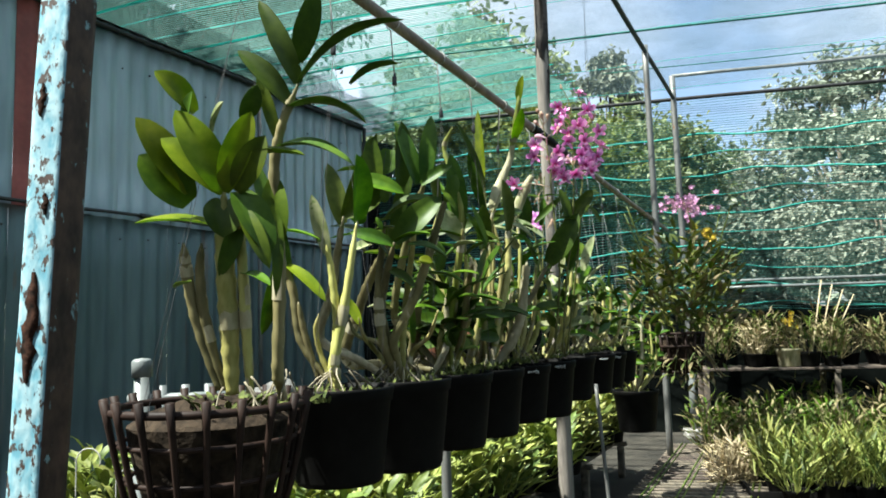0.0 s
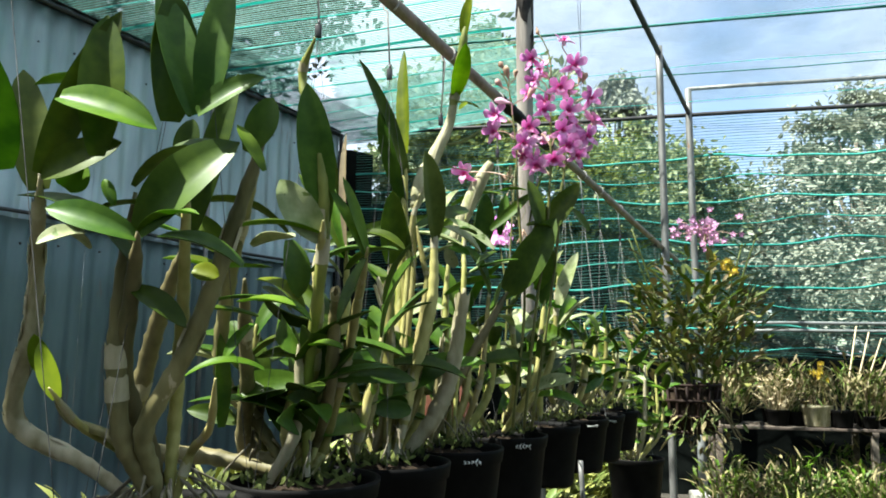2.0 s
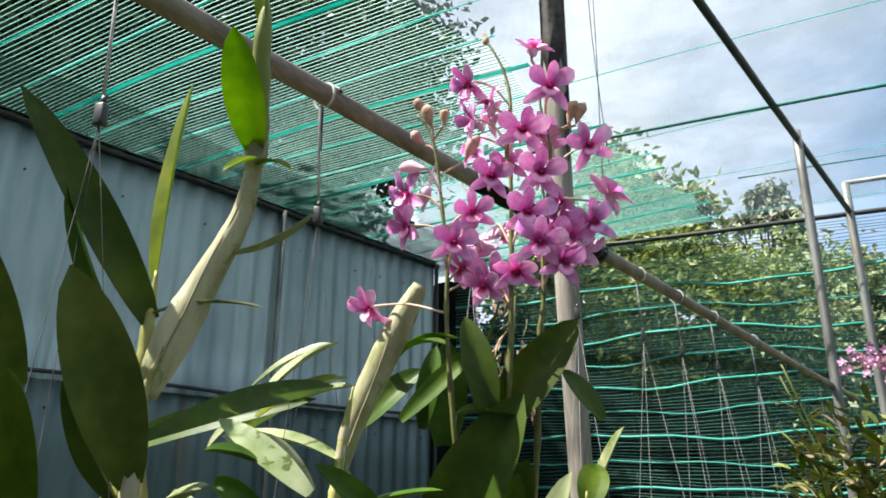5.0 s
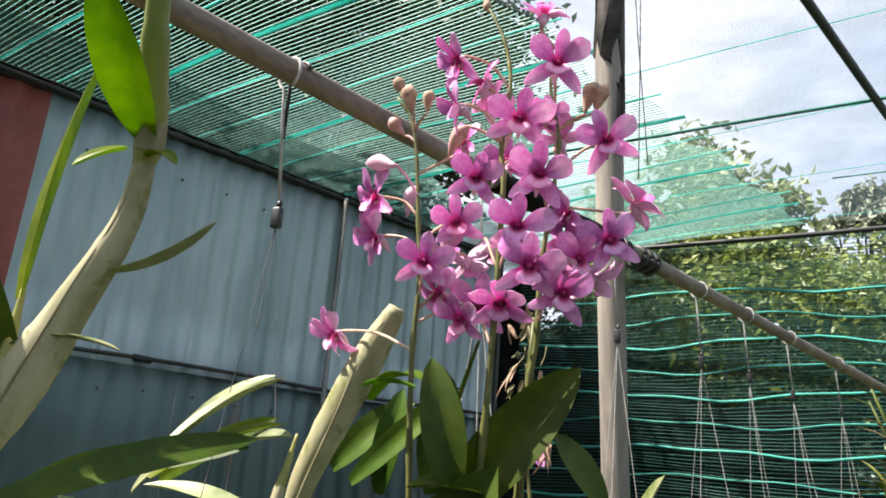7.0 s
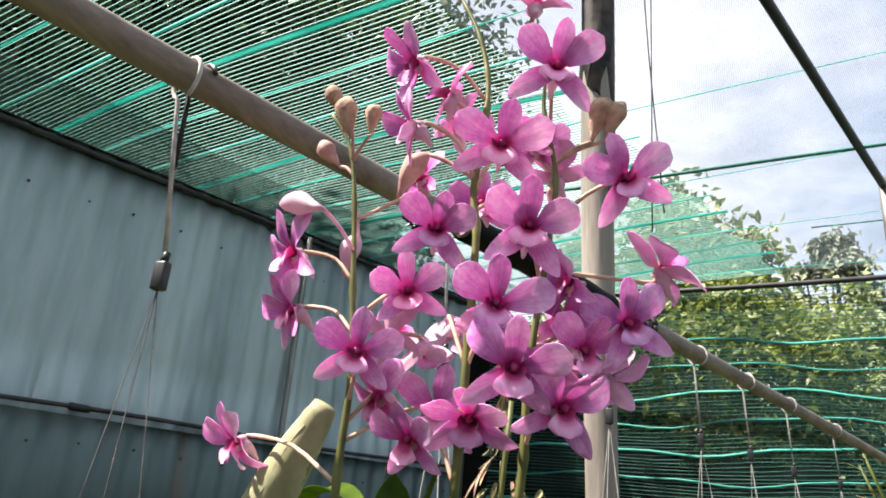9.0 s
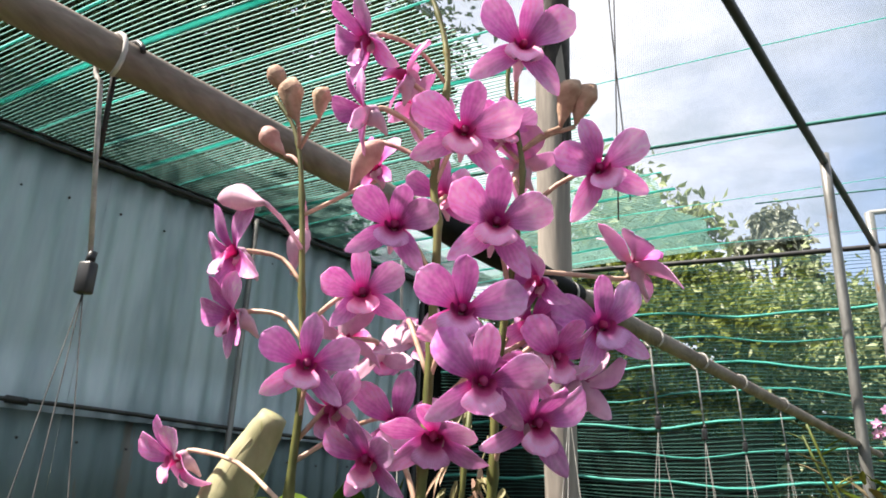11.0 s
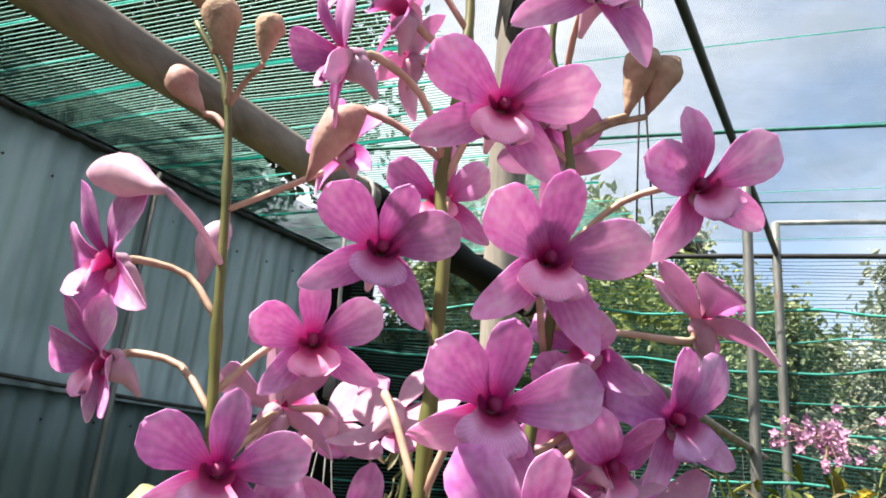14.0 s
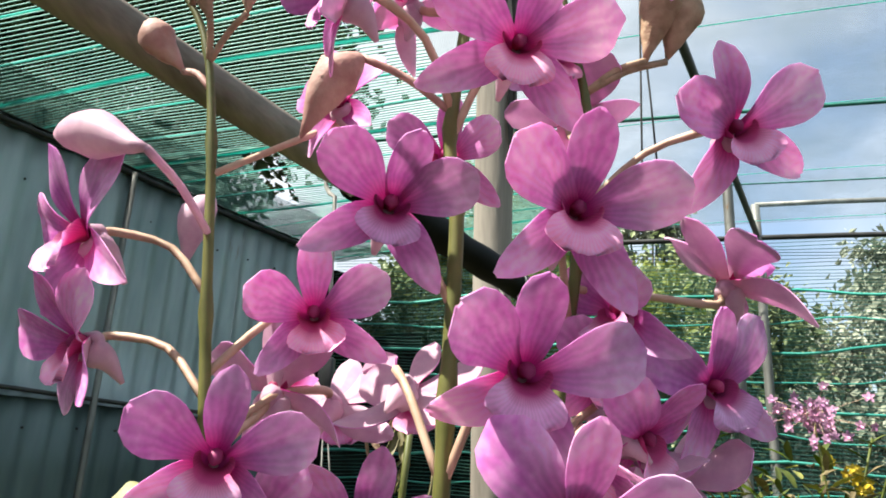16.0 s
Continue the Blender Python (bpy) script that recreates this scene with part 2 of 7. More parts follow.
M["shoot"] = surf("green_shoot", (0.12, 0.15, 0.025), (0.26, 0.27, 0.06), 12, 0.5, 0, 0.15, 70, stretch=(1, 1, 0.4))
M["old_cane"] = surf("brown_cane", (0.065, 0.062, 0.020), (0.24, 0.205, 0.09), 10, 0.6, 0, 0.3, 60, c3=(0.40, 0.34, 0.22), spots=0.62, stretch=(1, 1, 0.35), vary=0.2)
M["sheath"] = surf("papery_sheath", (0.24, 0.215, 0.11), (0.52, 0.47, 0.33), 18, 0.6, 0, 0.25, 90, stretch=(1, 1, 0.3), through_light=0.2)
M["cream_sheath"] = surf("cream_sheath", (0.23, 0.225, 0.105), (0.48, 0.445, 0.285), 22, 0.6, 0, 0.3, 80, c3=(0.22, 0.23, 0.085), spots=0.57, stretch=(1, 1, 0.5), through_light=0.12)
M["leaf"] = surf("orchid_leaf", (0.045, 0.100, 0.005), (0.115, 0.190, 0.012), 16, 0.44, 0, 0.16, 70, vary=0.35, c3=(0.15, 0.16, 0.03), spots=0.70, spec=0.22, through_light=0.40, light_tint=(1.5, 1.6, 0.55))
M["young_leaf"] = surf("young_leaf", (0.12, 0.18, 0.008), (0.25, 0.30, 0.018), 14, 0.42, 0, 0.14, 60, spec=0.22, vary=0.15, through_light=0.55, light_tint=(1.3, 1.5, 0.5))
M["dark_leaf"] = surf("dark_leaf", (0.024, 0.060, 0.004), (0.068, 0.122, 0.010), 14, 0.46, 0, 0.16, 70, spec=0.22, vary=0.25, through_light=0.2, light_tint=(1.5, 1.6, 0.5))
M["dull_leaf"] = surf("dull_leaf", (0.062, 0.096, 0.014), (0.130, 0.168, 0.032), 16, 0.5, 0, 0.16, 70, spec=0.2, vary=0.15, through_light=0.25, light_tint=(1.4, 1.5, 0.5))
# mottled cream leaf, made paler still to stand for direct sun
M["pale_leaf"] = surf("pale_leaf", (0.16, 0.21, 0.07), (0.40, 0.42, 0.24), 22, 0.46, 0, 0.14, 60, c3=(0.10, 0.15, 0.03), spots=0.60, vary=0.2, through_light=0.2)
M["herb"] = surf("herb_leaf", (0.06, 0.10, 0.02), (0.16, 0.21, 0.045), 5, 0.5, 0, 0, vary=0.3, through_light=0.3)
M["dry_herb"] = surf("dry_leaf", (0.16, 0.13, 0.06), (0.36, 0.31, 0.15), 5, 0.7, 0, 0, vary=0.3, through_light=0.25)
M["bright_herb"] = surf("bright_herb_leaf", (0.21, 0.26, 0.05), (0.45, 0.47, 0.14), 5, 0.5, 0, 0, vary=0.25, through_light=0.35)
M["tree_leaf"] = surf("tree_leaf", (0.018, 0.034, 0.010), (0.06, 0.09, 0.028), 1.2, 0.5, 0, 0, 6, vary=0.2, through_light=0.3)
M["gum_leaf"] = surf("grey_green_leaf", (0.14, 0.175, 0.13), (0.34, 0.37, 0.285), 1.2, 0.5, 0, 0, 6, vary=0.2, through_light=0.25)
M["garden_leaf"] = surf("garden_leaf", (0.075, 0.115, 0.050), (0.23, 0.275, 0.13), 1.2, 0.55, 0, 0, 6, vary=0.2, through_light=0.3)
M["lime_leaf"] = surf("lime_leaf", (0.045, 0.075, 0.012), (0.18, 0.21, 0.04), 1.5, 0.5, 0, 0, 6, vary=0.2, through_light=0.35)
M["trunk"] = surf("bark", (0.07, 0.055, 0.04), (0.20, 0.17, 0.13), 6, 0.9, 0, 0.6, 30, bump_dist=0.02)
M["strand"] = surf("green_strand", (0.014, 0.08, 0.068), (0.05, 0.155, 0.13), 3, 0.5, 0, 0, through_light=0.3)
M["dull_strand"] = surf("grey_strand", (0.10, 0.31, 0.275), (0.23, 0.46, 0.41), 2, 0.6, 0, 0, through_light=0.35)
M["dark_strand"] = surf("dark_strand", (0.02, 0.07, 0.065), (0.05, 0.13, 0.115), 3, 0.6, 0, 0)
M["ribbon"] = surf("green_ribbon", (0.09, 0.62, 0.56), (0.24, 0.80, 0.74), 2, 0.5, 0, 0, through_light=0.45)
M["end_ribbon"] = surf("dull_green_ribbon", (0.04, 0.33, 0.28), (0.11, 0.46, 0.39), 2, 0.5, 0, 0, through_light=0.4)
M["teal_film"] = net_film("teal_film", (0.08, 0.32, 0.27), 0.06, 0.9)
M["fine_film"] = net_film("fine_film", (0.06, 0.09, 0.10), 0.30, 3.0, 0.008)
M["green_rope"] = surf("green_rope", (0.01, 0.10, 0.08), (0.03, 0.20, 0.16), 20, 0.7, 0, 0)
M["petal"] = petal_surface()
M["petal_back"] = surf("pale_petal", (0.63, 0.37, 0.53), (0.79, 0.56, 0.66), 60, 0.5, 0, 0.15, 300, vary=0.06, through_light=0.35, bump_dist=0.0006)
M["lip"] = petal_surface("dark_lip", (0.50, 0.07, 0.25), (0.68, 0.16, 0.40), ((0.80, 0.35, 0.50), (1.05, 0.75, 0.95), (1.7, 5.0, 2.7)), 58, 0.62)
M["mauve"] = surf("mauve_petal", (0.46, 0.22, 0.40), (0.68, 0.42, 0.58), 60, 0.5, 0, 0.1, 200, vary=0.2, through_light=0.35)
M["dry_bud"] = surf("withered_bud", (0.30, 0.18, 0.12), (0.55, 0.38, 0.27), 70, 0.75, 0, 0.7, 240, vary=0.1, through_light=0.15)
M["bud"] = surf("bud", (0.48, 0.25, 0.22), (0.70, 0.47, 0.40), 60, 0.55, 0, 0.4, 200, vary=0.15, through_light=0.2)
M["pedicel"] = surf("pedicel", (0.40, 0.25, 0.18), (0.60, 0.42, 0.32), 60, 0.5, 0, 0.1)
M["stalk"] = surf("flower_stalk", (0.07, 0.08, 0.018), (0.17, 0.165, 0.05), 25, 0.5, 0, 0.15)
M["tan"] = surf("dry_straw", (0.42, 0.34, 0.20), (0.70, 0.59, 0.40), 9, 0.9, 0, 0.4, 60)
M["terracotta"] = surf("terracotta", (0.10, 0.032, 0.020), (0.19, 0.07, 0.04), 10, 0.8, 0, 0.2)
M["yellow"] = surf("yellow_petal", (0.62, 0.44, 0.03), (0.80, 0.62, 0.07), 30, 0.5, 0, 0, through_light=0.3)
M["chalk"] = surf("chalk_mark", (0.55, 0.55, 0.53), (0.70, 0.70, 0.68), 60, 0.8, 0, 0)
# near-black for sheets that stand in for deep shade
M["shade_black"] = surf("shade_black", (0.003, 0.004, 0.0036), (0.007, 0.009, 0.008), 4, 0.95, 0, 0.3, 40, spec=0.03)
M["stone"] = surf("grey_stone", (0.07, 0.07, 0.068), (0.17, 0.168, 0.16), 25, 0.9, 0, 0.6, 90)
M["strip"] = surf("old_black_plastic", (0.012, 0.010, 0.009), (0.075, 0.060, 0.05), 22, 0.7, 0, 0.5, 60)
M["concrete"] = surf("concrete", (0.30, 0.29, 0.27), (0.50, 0.48, 0.44), 6, 0.9, 0, 0.4, 40)


# ---- mesh helpers ----
def part(name, bm, material, parent=None, label=""):
    me = bpy.data.meshes.new(name)
    bm.to_mesh(me)
    bm.free()
    for p in me.polygons:
        p.use_smooth = True
    for m in material if isinstance(material, (list, tuple)) else [material]:
        me.materials.append(m)
    ob = new(name, me)
    if parent:
        ob.parent = parent
    return tagged(ob, label=label)


def thing(name, label, category, group="", kind="", at=(0, 0, 0)):
    ob = new(name)
    ob.empty_display_size = 0.05
    ob.location = at
    return tagged(ob, label, category, group, kind)


def V(*a):
    return Vector(a)


def spline(pts, n):
    """n points along a smooth curve through pts (Catmull-Rom)."""
    p = [Vector(q) for q in pts]
    if len(p) == 2:
        return [p[0].lerp(p[1], i / (n - 1)) for i in range(n)]
    p = [2 * p[0] - p[1], *p, 2 * p[-1] - p[-2]]
    out = []
    for i in range(n):
        u = i / (n - 1) * (len(p) - 3)
        k = min(int(u), len(p) - 4)
        u -= k
        a, b, c, e = p[k:k + 4]
        out.append(0.5 * (2 * b + (c - a) * u + (2 * a - 5 * b + 4 * c - e) * u * u + (3 * b - a - 3 * c + e) * u ** 3))
    return out


def tube(bm, pts, radii, seg=8, cap=True, mat=0):
    """Sweep a ring along pts."""
    pts = [Vector(p) for p in pts]
    if not isinstance(radii, (list, tuple)):
        radii = [radii] * len(pts)
    radii = [float(r) for r in radii]
    rings, side = [], None
    for i, p in enumerate(pts):
        ahead = (pts[min(i + 1, len(pts) - 1)] - pts[max(i - 1, 0)]).normalized()
        if side is None:
            side = ahead.orthogonal().normalized()
        side = (side - ahead * side.dot(ahead)).normalized()
        up = ahead.cross(side)
        rings.append([bm.verts.new(p + radii[i] * (math.cos(a) * side + math.sin(a) * up)) for a in [2 * math.pi * k / seg for k in range(seg)]])
    for a, b in zip(rings, rings[1:]):
        for k in range(seg):
            bm.faces.new((a[k], a[(k + 1) % seg], b[(k + 1) % seg], b[k])).material_index = mat
    if cap:
        bm.faces.new(rings[0][::-1]).material_index = mat
        bm.faces.new(rings[-1]).material_index = mat
    return bm


def box(bm, centre, size, turn=0.0, bevel=0.0):
    m = Matrix.Translation(centre) @ Matrix.Rotation(turn, 4, "Z") @ Matrix.Diagonal((*size, 1))
    made = bmesh.ops.create_cube(bm, size=1, matrix=m)["verts"]
    if bevel:
        es = list({e for v in made for e in v.link_edges})
        bmesh.ops.bevel(bm, geom=es, offset=bevel, segments=2, affect="EDGES", profile=0.5)
    return bm


def lathe(bm, profile, seg=28, centre=(0, 0, 0), mat=0):
    c, rings = Vector(centre), []
    for r, z in profile:
        rings.append([bm.verts.new(c + V(r * math.cos(a), r * math.sin(a), z)) for a in [2 * math.pi * k / seg for k in range(seg)]])
    for a, b in zip(rings, rings[1:]):
        for k in range(seg):
            bm.faces.new((a[k], a[(k + 1) % seg], b[(k + 1) % seg], b[k])).material_index = mat
    return bm


def blade(bm, base, tip, width, face, bend=0.15, fold=0.25, nu=9, thick=0.0012, twist=0.0, shape=0.0, mat=0, wave=0.0, under=None):
    """One leaf or petal as a thin closed shell. face: the way its upper side looks; bend: how far it arches that way; shape moves the widest place."""
    base, tip = Vector(base), Vector(tip)
    axis = tip - base
    length = axis.length
    ahead = axis / length
    face = Vector(face)
    face = face - ahead * face.dot(ahead)
    face = face.normalized() if face.length > 1e-4 else ahead.orthogonal().normalized()
    side = ahead.cross(face)
    us = [i / (nu - 1) for i in range(nu)]
    top, low = [], []
    for u in us:
        w = width / 2 * max(0.05 if u < 0.5 else 0.003, math.sin(math.pi * (u * 0.93 + 0.07) ** (1 + shape))) ** 0.58
        a = twist * u
        s, f = side * math.cos(a) + face * math.sin(a), face * math.cos(a) - side * math.sin(a)
        mid = base + axis * u + face * (bend * length * 4 * u * (1 - u) * 0.5)
        row_t, row_l = [], []
        for k, c in ((-1, 1.0), (-0.5, 0.46), (0, 0.0), (0.5, 0.46), (1, 1.0)):
            q = mid + s * (w * k) + f * (fold * w * c + wave * width * math.sin(u * 11 + 2 * k) * abs(k))
            th = thick * (1 - 0.6 * abs(k)) * (1 if 0.01 < u < 0.99 else 0.2)
            q -= f * (0.06 * w * (k == 0))
            row_t.append(bm.verts.new(q + f * th))
            row_l.append(bm.verts.new(q - f * th))
        top.append(row_t)
        low.append(row_l)
    faces, lower, rim = [], [], []
    for i in range(nu - 1):
        for k in range(4):
            faces.append(bm.faces.new((top[i][k], top[i][k + 1], top[i + 1][k + 1], top[i + 1][k])))
            lower.append(bm.faces.new((low[i][k], low[i + 1][k], low[i + 1][k + 1], low[i][k + 1])))
        rim.append(bm.faces.new((top[i][0], top[i + 1][0], low[i + 1][0], low[i][0])))
        rim.append(bm.faces.new((top[i][4], low[i][4], low[i + 1][4], top[i + 1][4])))
    rim.append(bm.faces.new((*top[0], *low[0][::-1])))
    rim.append(bm.faces.new((*top[-1][::-1], *low[-1])))
    for f in faces:
        f.material_index = mat
    for f in rim:
        f.material_index = mat
        for e in f.edges:
            e.smooth = False
    for f in lower:
        f.material_index = mat if under is None else under
    return bm


# the row of pots: s metres along it, o metres to its right, height z
ROW, ACROSS, ROW0 = V(0.375, 0.927, 0), V(0.927, -0.375, 0), V(-0.104, 2.151, 0)
BEAM = V(0.986, -0.168, 0)
RIDGE = V(0.3966, 0.9180, 0)
POLE_D = V(0.3614, 0.9324, 0.011)
GROUND, ROOF, WALL_TOP = 0.05, 3.806, 3.70


def row(s, o, z):
    return ROW0 + ROW * s + ACROSS * o + V(0, 0, z)


def on_pole(s):
    return ROW0 + POLE_D * s + V(0, 0, 2.169)


# ---- ground ----
bm = bmesh.new()
bmesh.ops.create_grid(bm, x_segments=60, y_segments=60, size=14, matrix=Matrix.Translation((2, 8, GROUND)))
for v in bm.verts:
    d = max(abs(v.co.x - 2), abs(v.co.y - 8))
    if d > 13.9:
        v.co.x, v.co.y = 2 + (v.co.x - 2) * 160, 8 + (v.co.y - 8) * 160
    else:
        v.co.z += 0.03 * noise.noise(v.co * 1.3) - 0.01
tagged(part("ground", bm, M["soil"]), "dark damp nursery soil with patches of grass", "ground", kind="structure")

# ---- corrugated wall ----
WALL0, WALL_D, WALL_N = V(-1.468, 8.157, 0), V(0.4176, 0.9086, 0), V(0.9086, -0.4176, 0)
WALL_END = 0.75


def on_wall(s, z, out=0.0):
    return WALL0 + WALL_D * s + WALL_N * out + V(0, 0, z)


wall = thing("wall_west", "weathered grey corrugated metal sheet wall with rust marks", "wall", kind="structure")
PITCH, DEPTH = 0.158, 0.019


def sheet(s0, s1, z0, z1, material, lift, label=""):
    bm = bmesh.new()
    n = max(4, round((s1 - s0) / PITCH * 8))
    prof = [(s0 + (s1 - s0) * i / n, DEPTH / 2 * (1 - math.cos(2 * math.pi * (s0 + (s1 - s0) * i / n) / PITCH))) for i in range(n + 1)]
    zs = [z0 + (z1 - z0) * i / 4 for i in range(5)]
    front = [[bm.verts.new(on_wall(a, z, b + lift + 0.004 * noise.noise(V(a * 2, z * 1.5, 3)))) for z in zs] for a, b in prof]
    rear = [[bm.verts.new(on_wall(a, z, b + lift - 0.003)) for z in zs] for a, b in prof]
    for g, flip in ((front, False), (rear, True)):
        for i in range(len(g) - 1):
            for k in range(4):
                q = (g[i][k], g[i + 1][k], g[i + 1][k + 1], g[i][k + 1])
                bm.faces.new(q[::-1] if flip else q)
    for k in (0, -1):
        for i in range(len(prof) - 1):
            bm.faces.new((front[i][k], front[i + 1][k], rear[i + 1][k], rear[i][k]))
    part("sheet", bm, material, wall, label)


EDGES = [-7.72, -6.67, -5.62, -4.57, -3.50, -3.23, -2.16, -1.11, -0.06, 0.99]
for i, (a, b) in enumerate(zip(EDGES, EDGES[1:])):
    b, red = min(b, WALL_END), a == -3.50
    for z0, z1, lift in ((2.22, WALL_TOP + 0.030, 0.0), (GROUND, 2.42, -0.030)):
        sheet(a, b, z0, z1, M["red_sheet"] if red and z0 > 1 else M["sheet"] if z0 > 1 else M["shaded_sheet"], lift + (0.0 if i % 2 else 0.004), "red painted corrugated sheet" if red and z0 > 1 else "" if z0 > 1 else "lower sheet with its shade put into a darker colour")
for z in (0.6, 2.27, WALL_TOP - 0.035):
    bm = bmesh.new()
    box(bm, on_wall(-3.4, z, -0.085), (8.2, 0.06, 0.11), math.atan2(WALL_D.y, WALL_D.x), 0.004)
    part("girt", bm, M["old_wood"], wall, "wooden rail behind the sheets")
bm = bmesh.new()
for s in np.arange(-6.23, 0.7, 0.2975):
    for z in (3.42, 2.07):
        c = on_wall(s + 0.02 * math.sin(s * 9), z + 0.012 * math.sin(s * 5), 0.006)
        tube(bm, [c, c + WALL_N * 0.010], [0.009, 0.006], 6)
part("screws", bm, M["black_pipe"], wall, "rusty roofing screws")
bm = bmesh.new()
tube(bm, [on_wall(s, WALL_TOP - 0.006 + 0.006 * math.sin(s * 3), 0.03) for s in np.linspace(-7.4, WALL_END + 0.05, 30)], 0.018, 8)
part("edge_rail", bm, M["black_pipe"], wall, "black pipe along the top edge")
bm = bmesh.new()
box(bm, on_wall(-3.32, WALL_TOP - 0.016, 0.026), (8.2, 0.008, 0.022), math.atan2(WALL_D.y, WALL_D.x), 0.002)
# flat cap added over the sheet tops to stop sun leaking down behind
box(bm, on_wall(-3.32, WALL_TOP + 0.034, 0.004), (8.2, 0.060, 0.006), math.atan2(WALL_D.y, WALL_D.x), 0.002)
part("flashing", bm, M["black_pipe"], wall, "black strip along the top of the sheets")
bm = bmesh.new()
tube(bm, [on_wall(s, 2.255 + 0.010 * math.sin(s * 2.2), 0.04) for s in np.linspace(-7.4, WALL_END, 34)], 0.013, 8)
part("irrigation_pipe", bm, M["black_pipe"], wall, "black irrigation pipe")
for s in (-4.9, -2.43, -0.02):
    bm = bmesh.new()
    tube(bm, [on_wall(s - 0.055, 2.262, 0.04), on_wall(s + 0.055, 2.258, 0.04)], 0.021, 8)
    part("pipe_joint", bm, M["black_pipe"], wall)
for s in (-5.2, -1.10, WALL_END):
    bm = bmesh.new()
    tube(bm, [on_wall(s, GROUND, 0.045), on_wall(s, WALL_TOP, 0.045)], 0.021, 8)
    part("upright", bm, M["galv"] if s < 0 else M["black_pipe"], wall, "grey steel upright")

# ---- steel frame of the shade house ----
CORNER = V(2.461, 8.518, 0)
POST_A = CORNER - RIDGE * 1.667


def pipe_thing(name, a, b, r, material, label, category="pipe", kind="", extra=()):
    ob = thing(name, label, category, kind=kind, at=a)
    bm = bmesh.new()
    off = Vector(a)
    n = 14
    tube(bm, [Vector(a).lerp(Vector(b), i / (n - 1)) - off + V(0, 0, 0.004 * math.sin(i * 1.7)) for i in range(n)], r, 10)
    part("tube", bm, material, ob)
    return ob


frame_a = pipe_thing("steel_post", (POST_A.x, POST_A.y, GROUND), (POST_A.x, POST_A.y, 3.86), 0.029, M["galv"], "thin grey galvanised steel post of the shade house", "post")
frame_b = pipe_thing("steel_post", (CORNER.x, CORNER.y, GROUND), (CORNER.x, CORNER.y, 4.06), 0.034, M["galv"], "grey steel corner post with a pale painted foot", "post")
bm = bmesh.new()
tube(bm, [(0, 0, 0), (0, 0, 0.95)], 0.042, 10)
part("foot", bm, M["pvc"], frame_b, "pale painted foot")
bm = bmesh.new()
box(bm, (0, 0, 0.03), (0.22, 0.22, 0.10), bevel=0.015)
part("footing", bm, M["concrete"], frame_b)
pipe_thing("ridge_pipe", CORNER + V(0, 0, ROOF) - RIDGE * 10, CORNER + V(0, 0, ROOF), 0.022, M["black_pipe"], "black steel pipe carrying the roof net", "pipe")
pipe_thing("end_beam", CORNER + V(0, 0, ROOF - 0.02) - BEAM * 3.45, CORNER + V(0, 0, ROOF - 0.02) + BEAM * 7, 0.021, M["black_pipe"], "black steel beam at the end of the shade house", "pipe")
pipe_thing("top_rail", CORNER + V(0, 0, 4.06), CORNER + V(0, 0, 4.06) + BEAM * 7, 0.020, M["galv"], "thin grey steel rail above the end beam", "pipe")
pipe_thing("roof_rope", V(-1.9, 7.12, ROOF - 0.01), V(8, 5.30, ROOF - 0.01), 0.010, M["green_rope"], "dark green rope stretched below the roof net", "rope")
pipe_thing("roof_rope", V(1.5, 7.55, ROOF - 0.01), V(8, 6.35, ROOF - 0.01), 0.005, M["green_rope"], "thin green rope stretched below the roof net", "rope")
for k, z in enumerate((1.70, 1.63)):
    pipe_thing("rail_pipe", CORNER + V(0, -0.1, z) + BEAM * 0.25, CORNER + V(0, -0.1, z - 0.02) + BEAM * 7, 0.016, M["pvc"], "thin white pipe rail in front of the end net", "pipe", kind="")


# ---- nets ----
def strand(bm, pts, w, h):
    """A strand of net: a three-sided strip of width w and height h."""
    prev = None
    for i, p in enumerate(pts):
        a = (pts[min(i + 1, len(pts) - 1)] - pts[max(i - 1, 0)]).normalized()
        side = a.cross(V(0, 0, 1)).normalized()
        ring = [bm.verts.new(p + side * w / 2), bm.verts.new(p - side * w / 2), bm.verts.new(p - V(0, 0, h))]
        if prev:
            for k in range(3):
                bm.faces.new((prev[k], prev[(k + 1) % 3], ring[(k + 1) % 3], ring[k]))
        prev = ring


def roof_point(c, x):
    """On the roof net: the strand that meets x = 0 at y = c, at x."""
    sag = 0.03 * math.sin(x * 1.1 + 0.4) * math.sin(c * 0.9) + 0.012 * math.sin(c * 5 + x * 2.3)
    return V(x, c - 0.26 * x, ROOF + 0.03 + sag - 0.032 * max(0.0, bay_x(c) - x))


def wall_x(c):
    """Where the strand c reaches the wall's top."""
    k = (c - 0.26 * WALL0.x - WALL0.y) / (WALL_D.y + 0.26 * WALL_D.x)
    return WALL0.x + WALL_D.x * k


def bay_x(c):
    """Where the coarse net of the bay beside the wall ends."""
    return -0.27 + 0.41 * (c - 4.8) + 0.05 * math.sin(c * 7)


roof = thing("roof_net", "green shade net stretched over the shade house as its roof", "shade net", kind="structure")
bm = bmesh.new()
rng = random.Random(4)
for c in np.arange(1.2, 9.0, 0.029):
    x0 = wall_x(c) - 0.25
    x1 = bay_x(c)
    c += 0.004 * rng.random()
    torn = 6.68 < c < 7.58
    for a, b in ((x0, -1.16 + 0.03 * rng.random()), (-0.93 + 0.05 * rng.random() - 0.10 * (c - 6.7), x1)) if torn else ((x0, x1),):
        strand(bm, [roof_point(c, a + (b - a) * i / 9) for i in range(10)], 0.0046, 0.0065)
tagged(part("strands", bm, M["dull_strand"], roof, "fine pale strands of the net"), kind="stuff")
k = 0
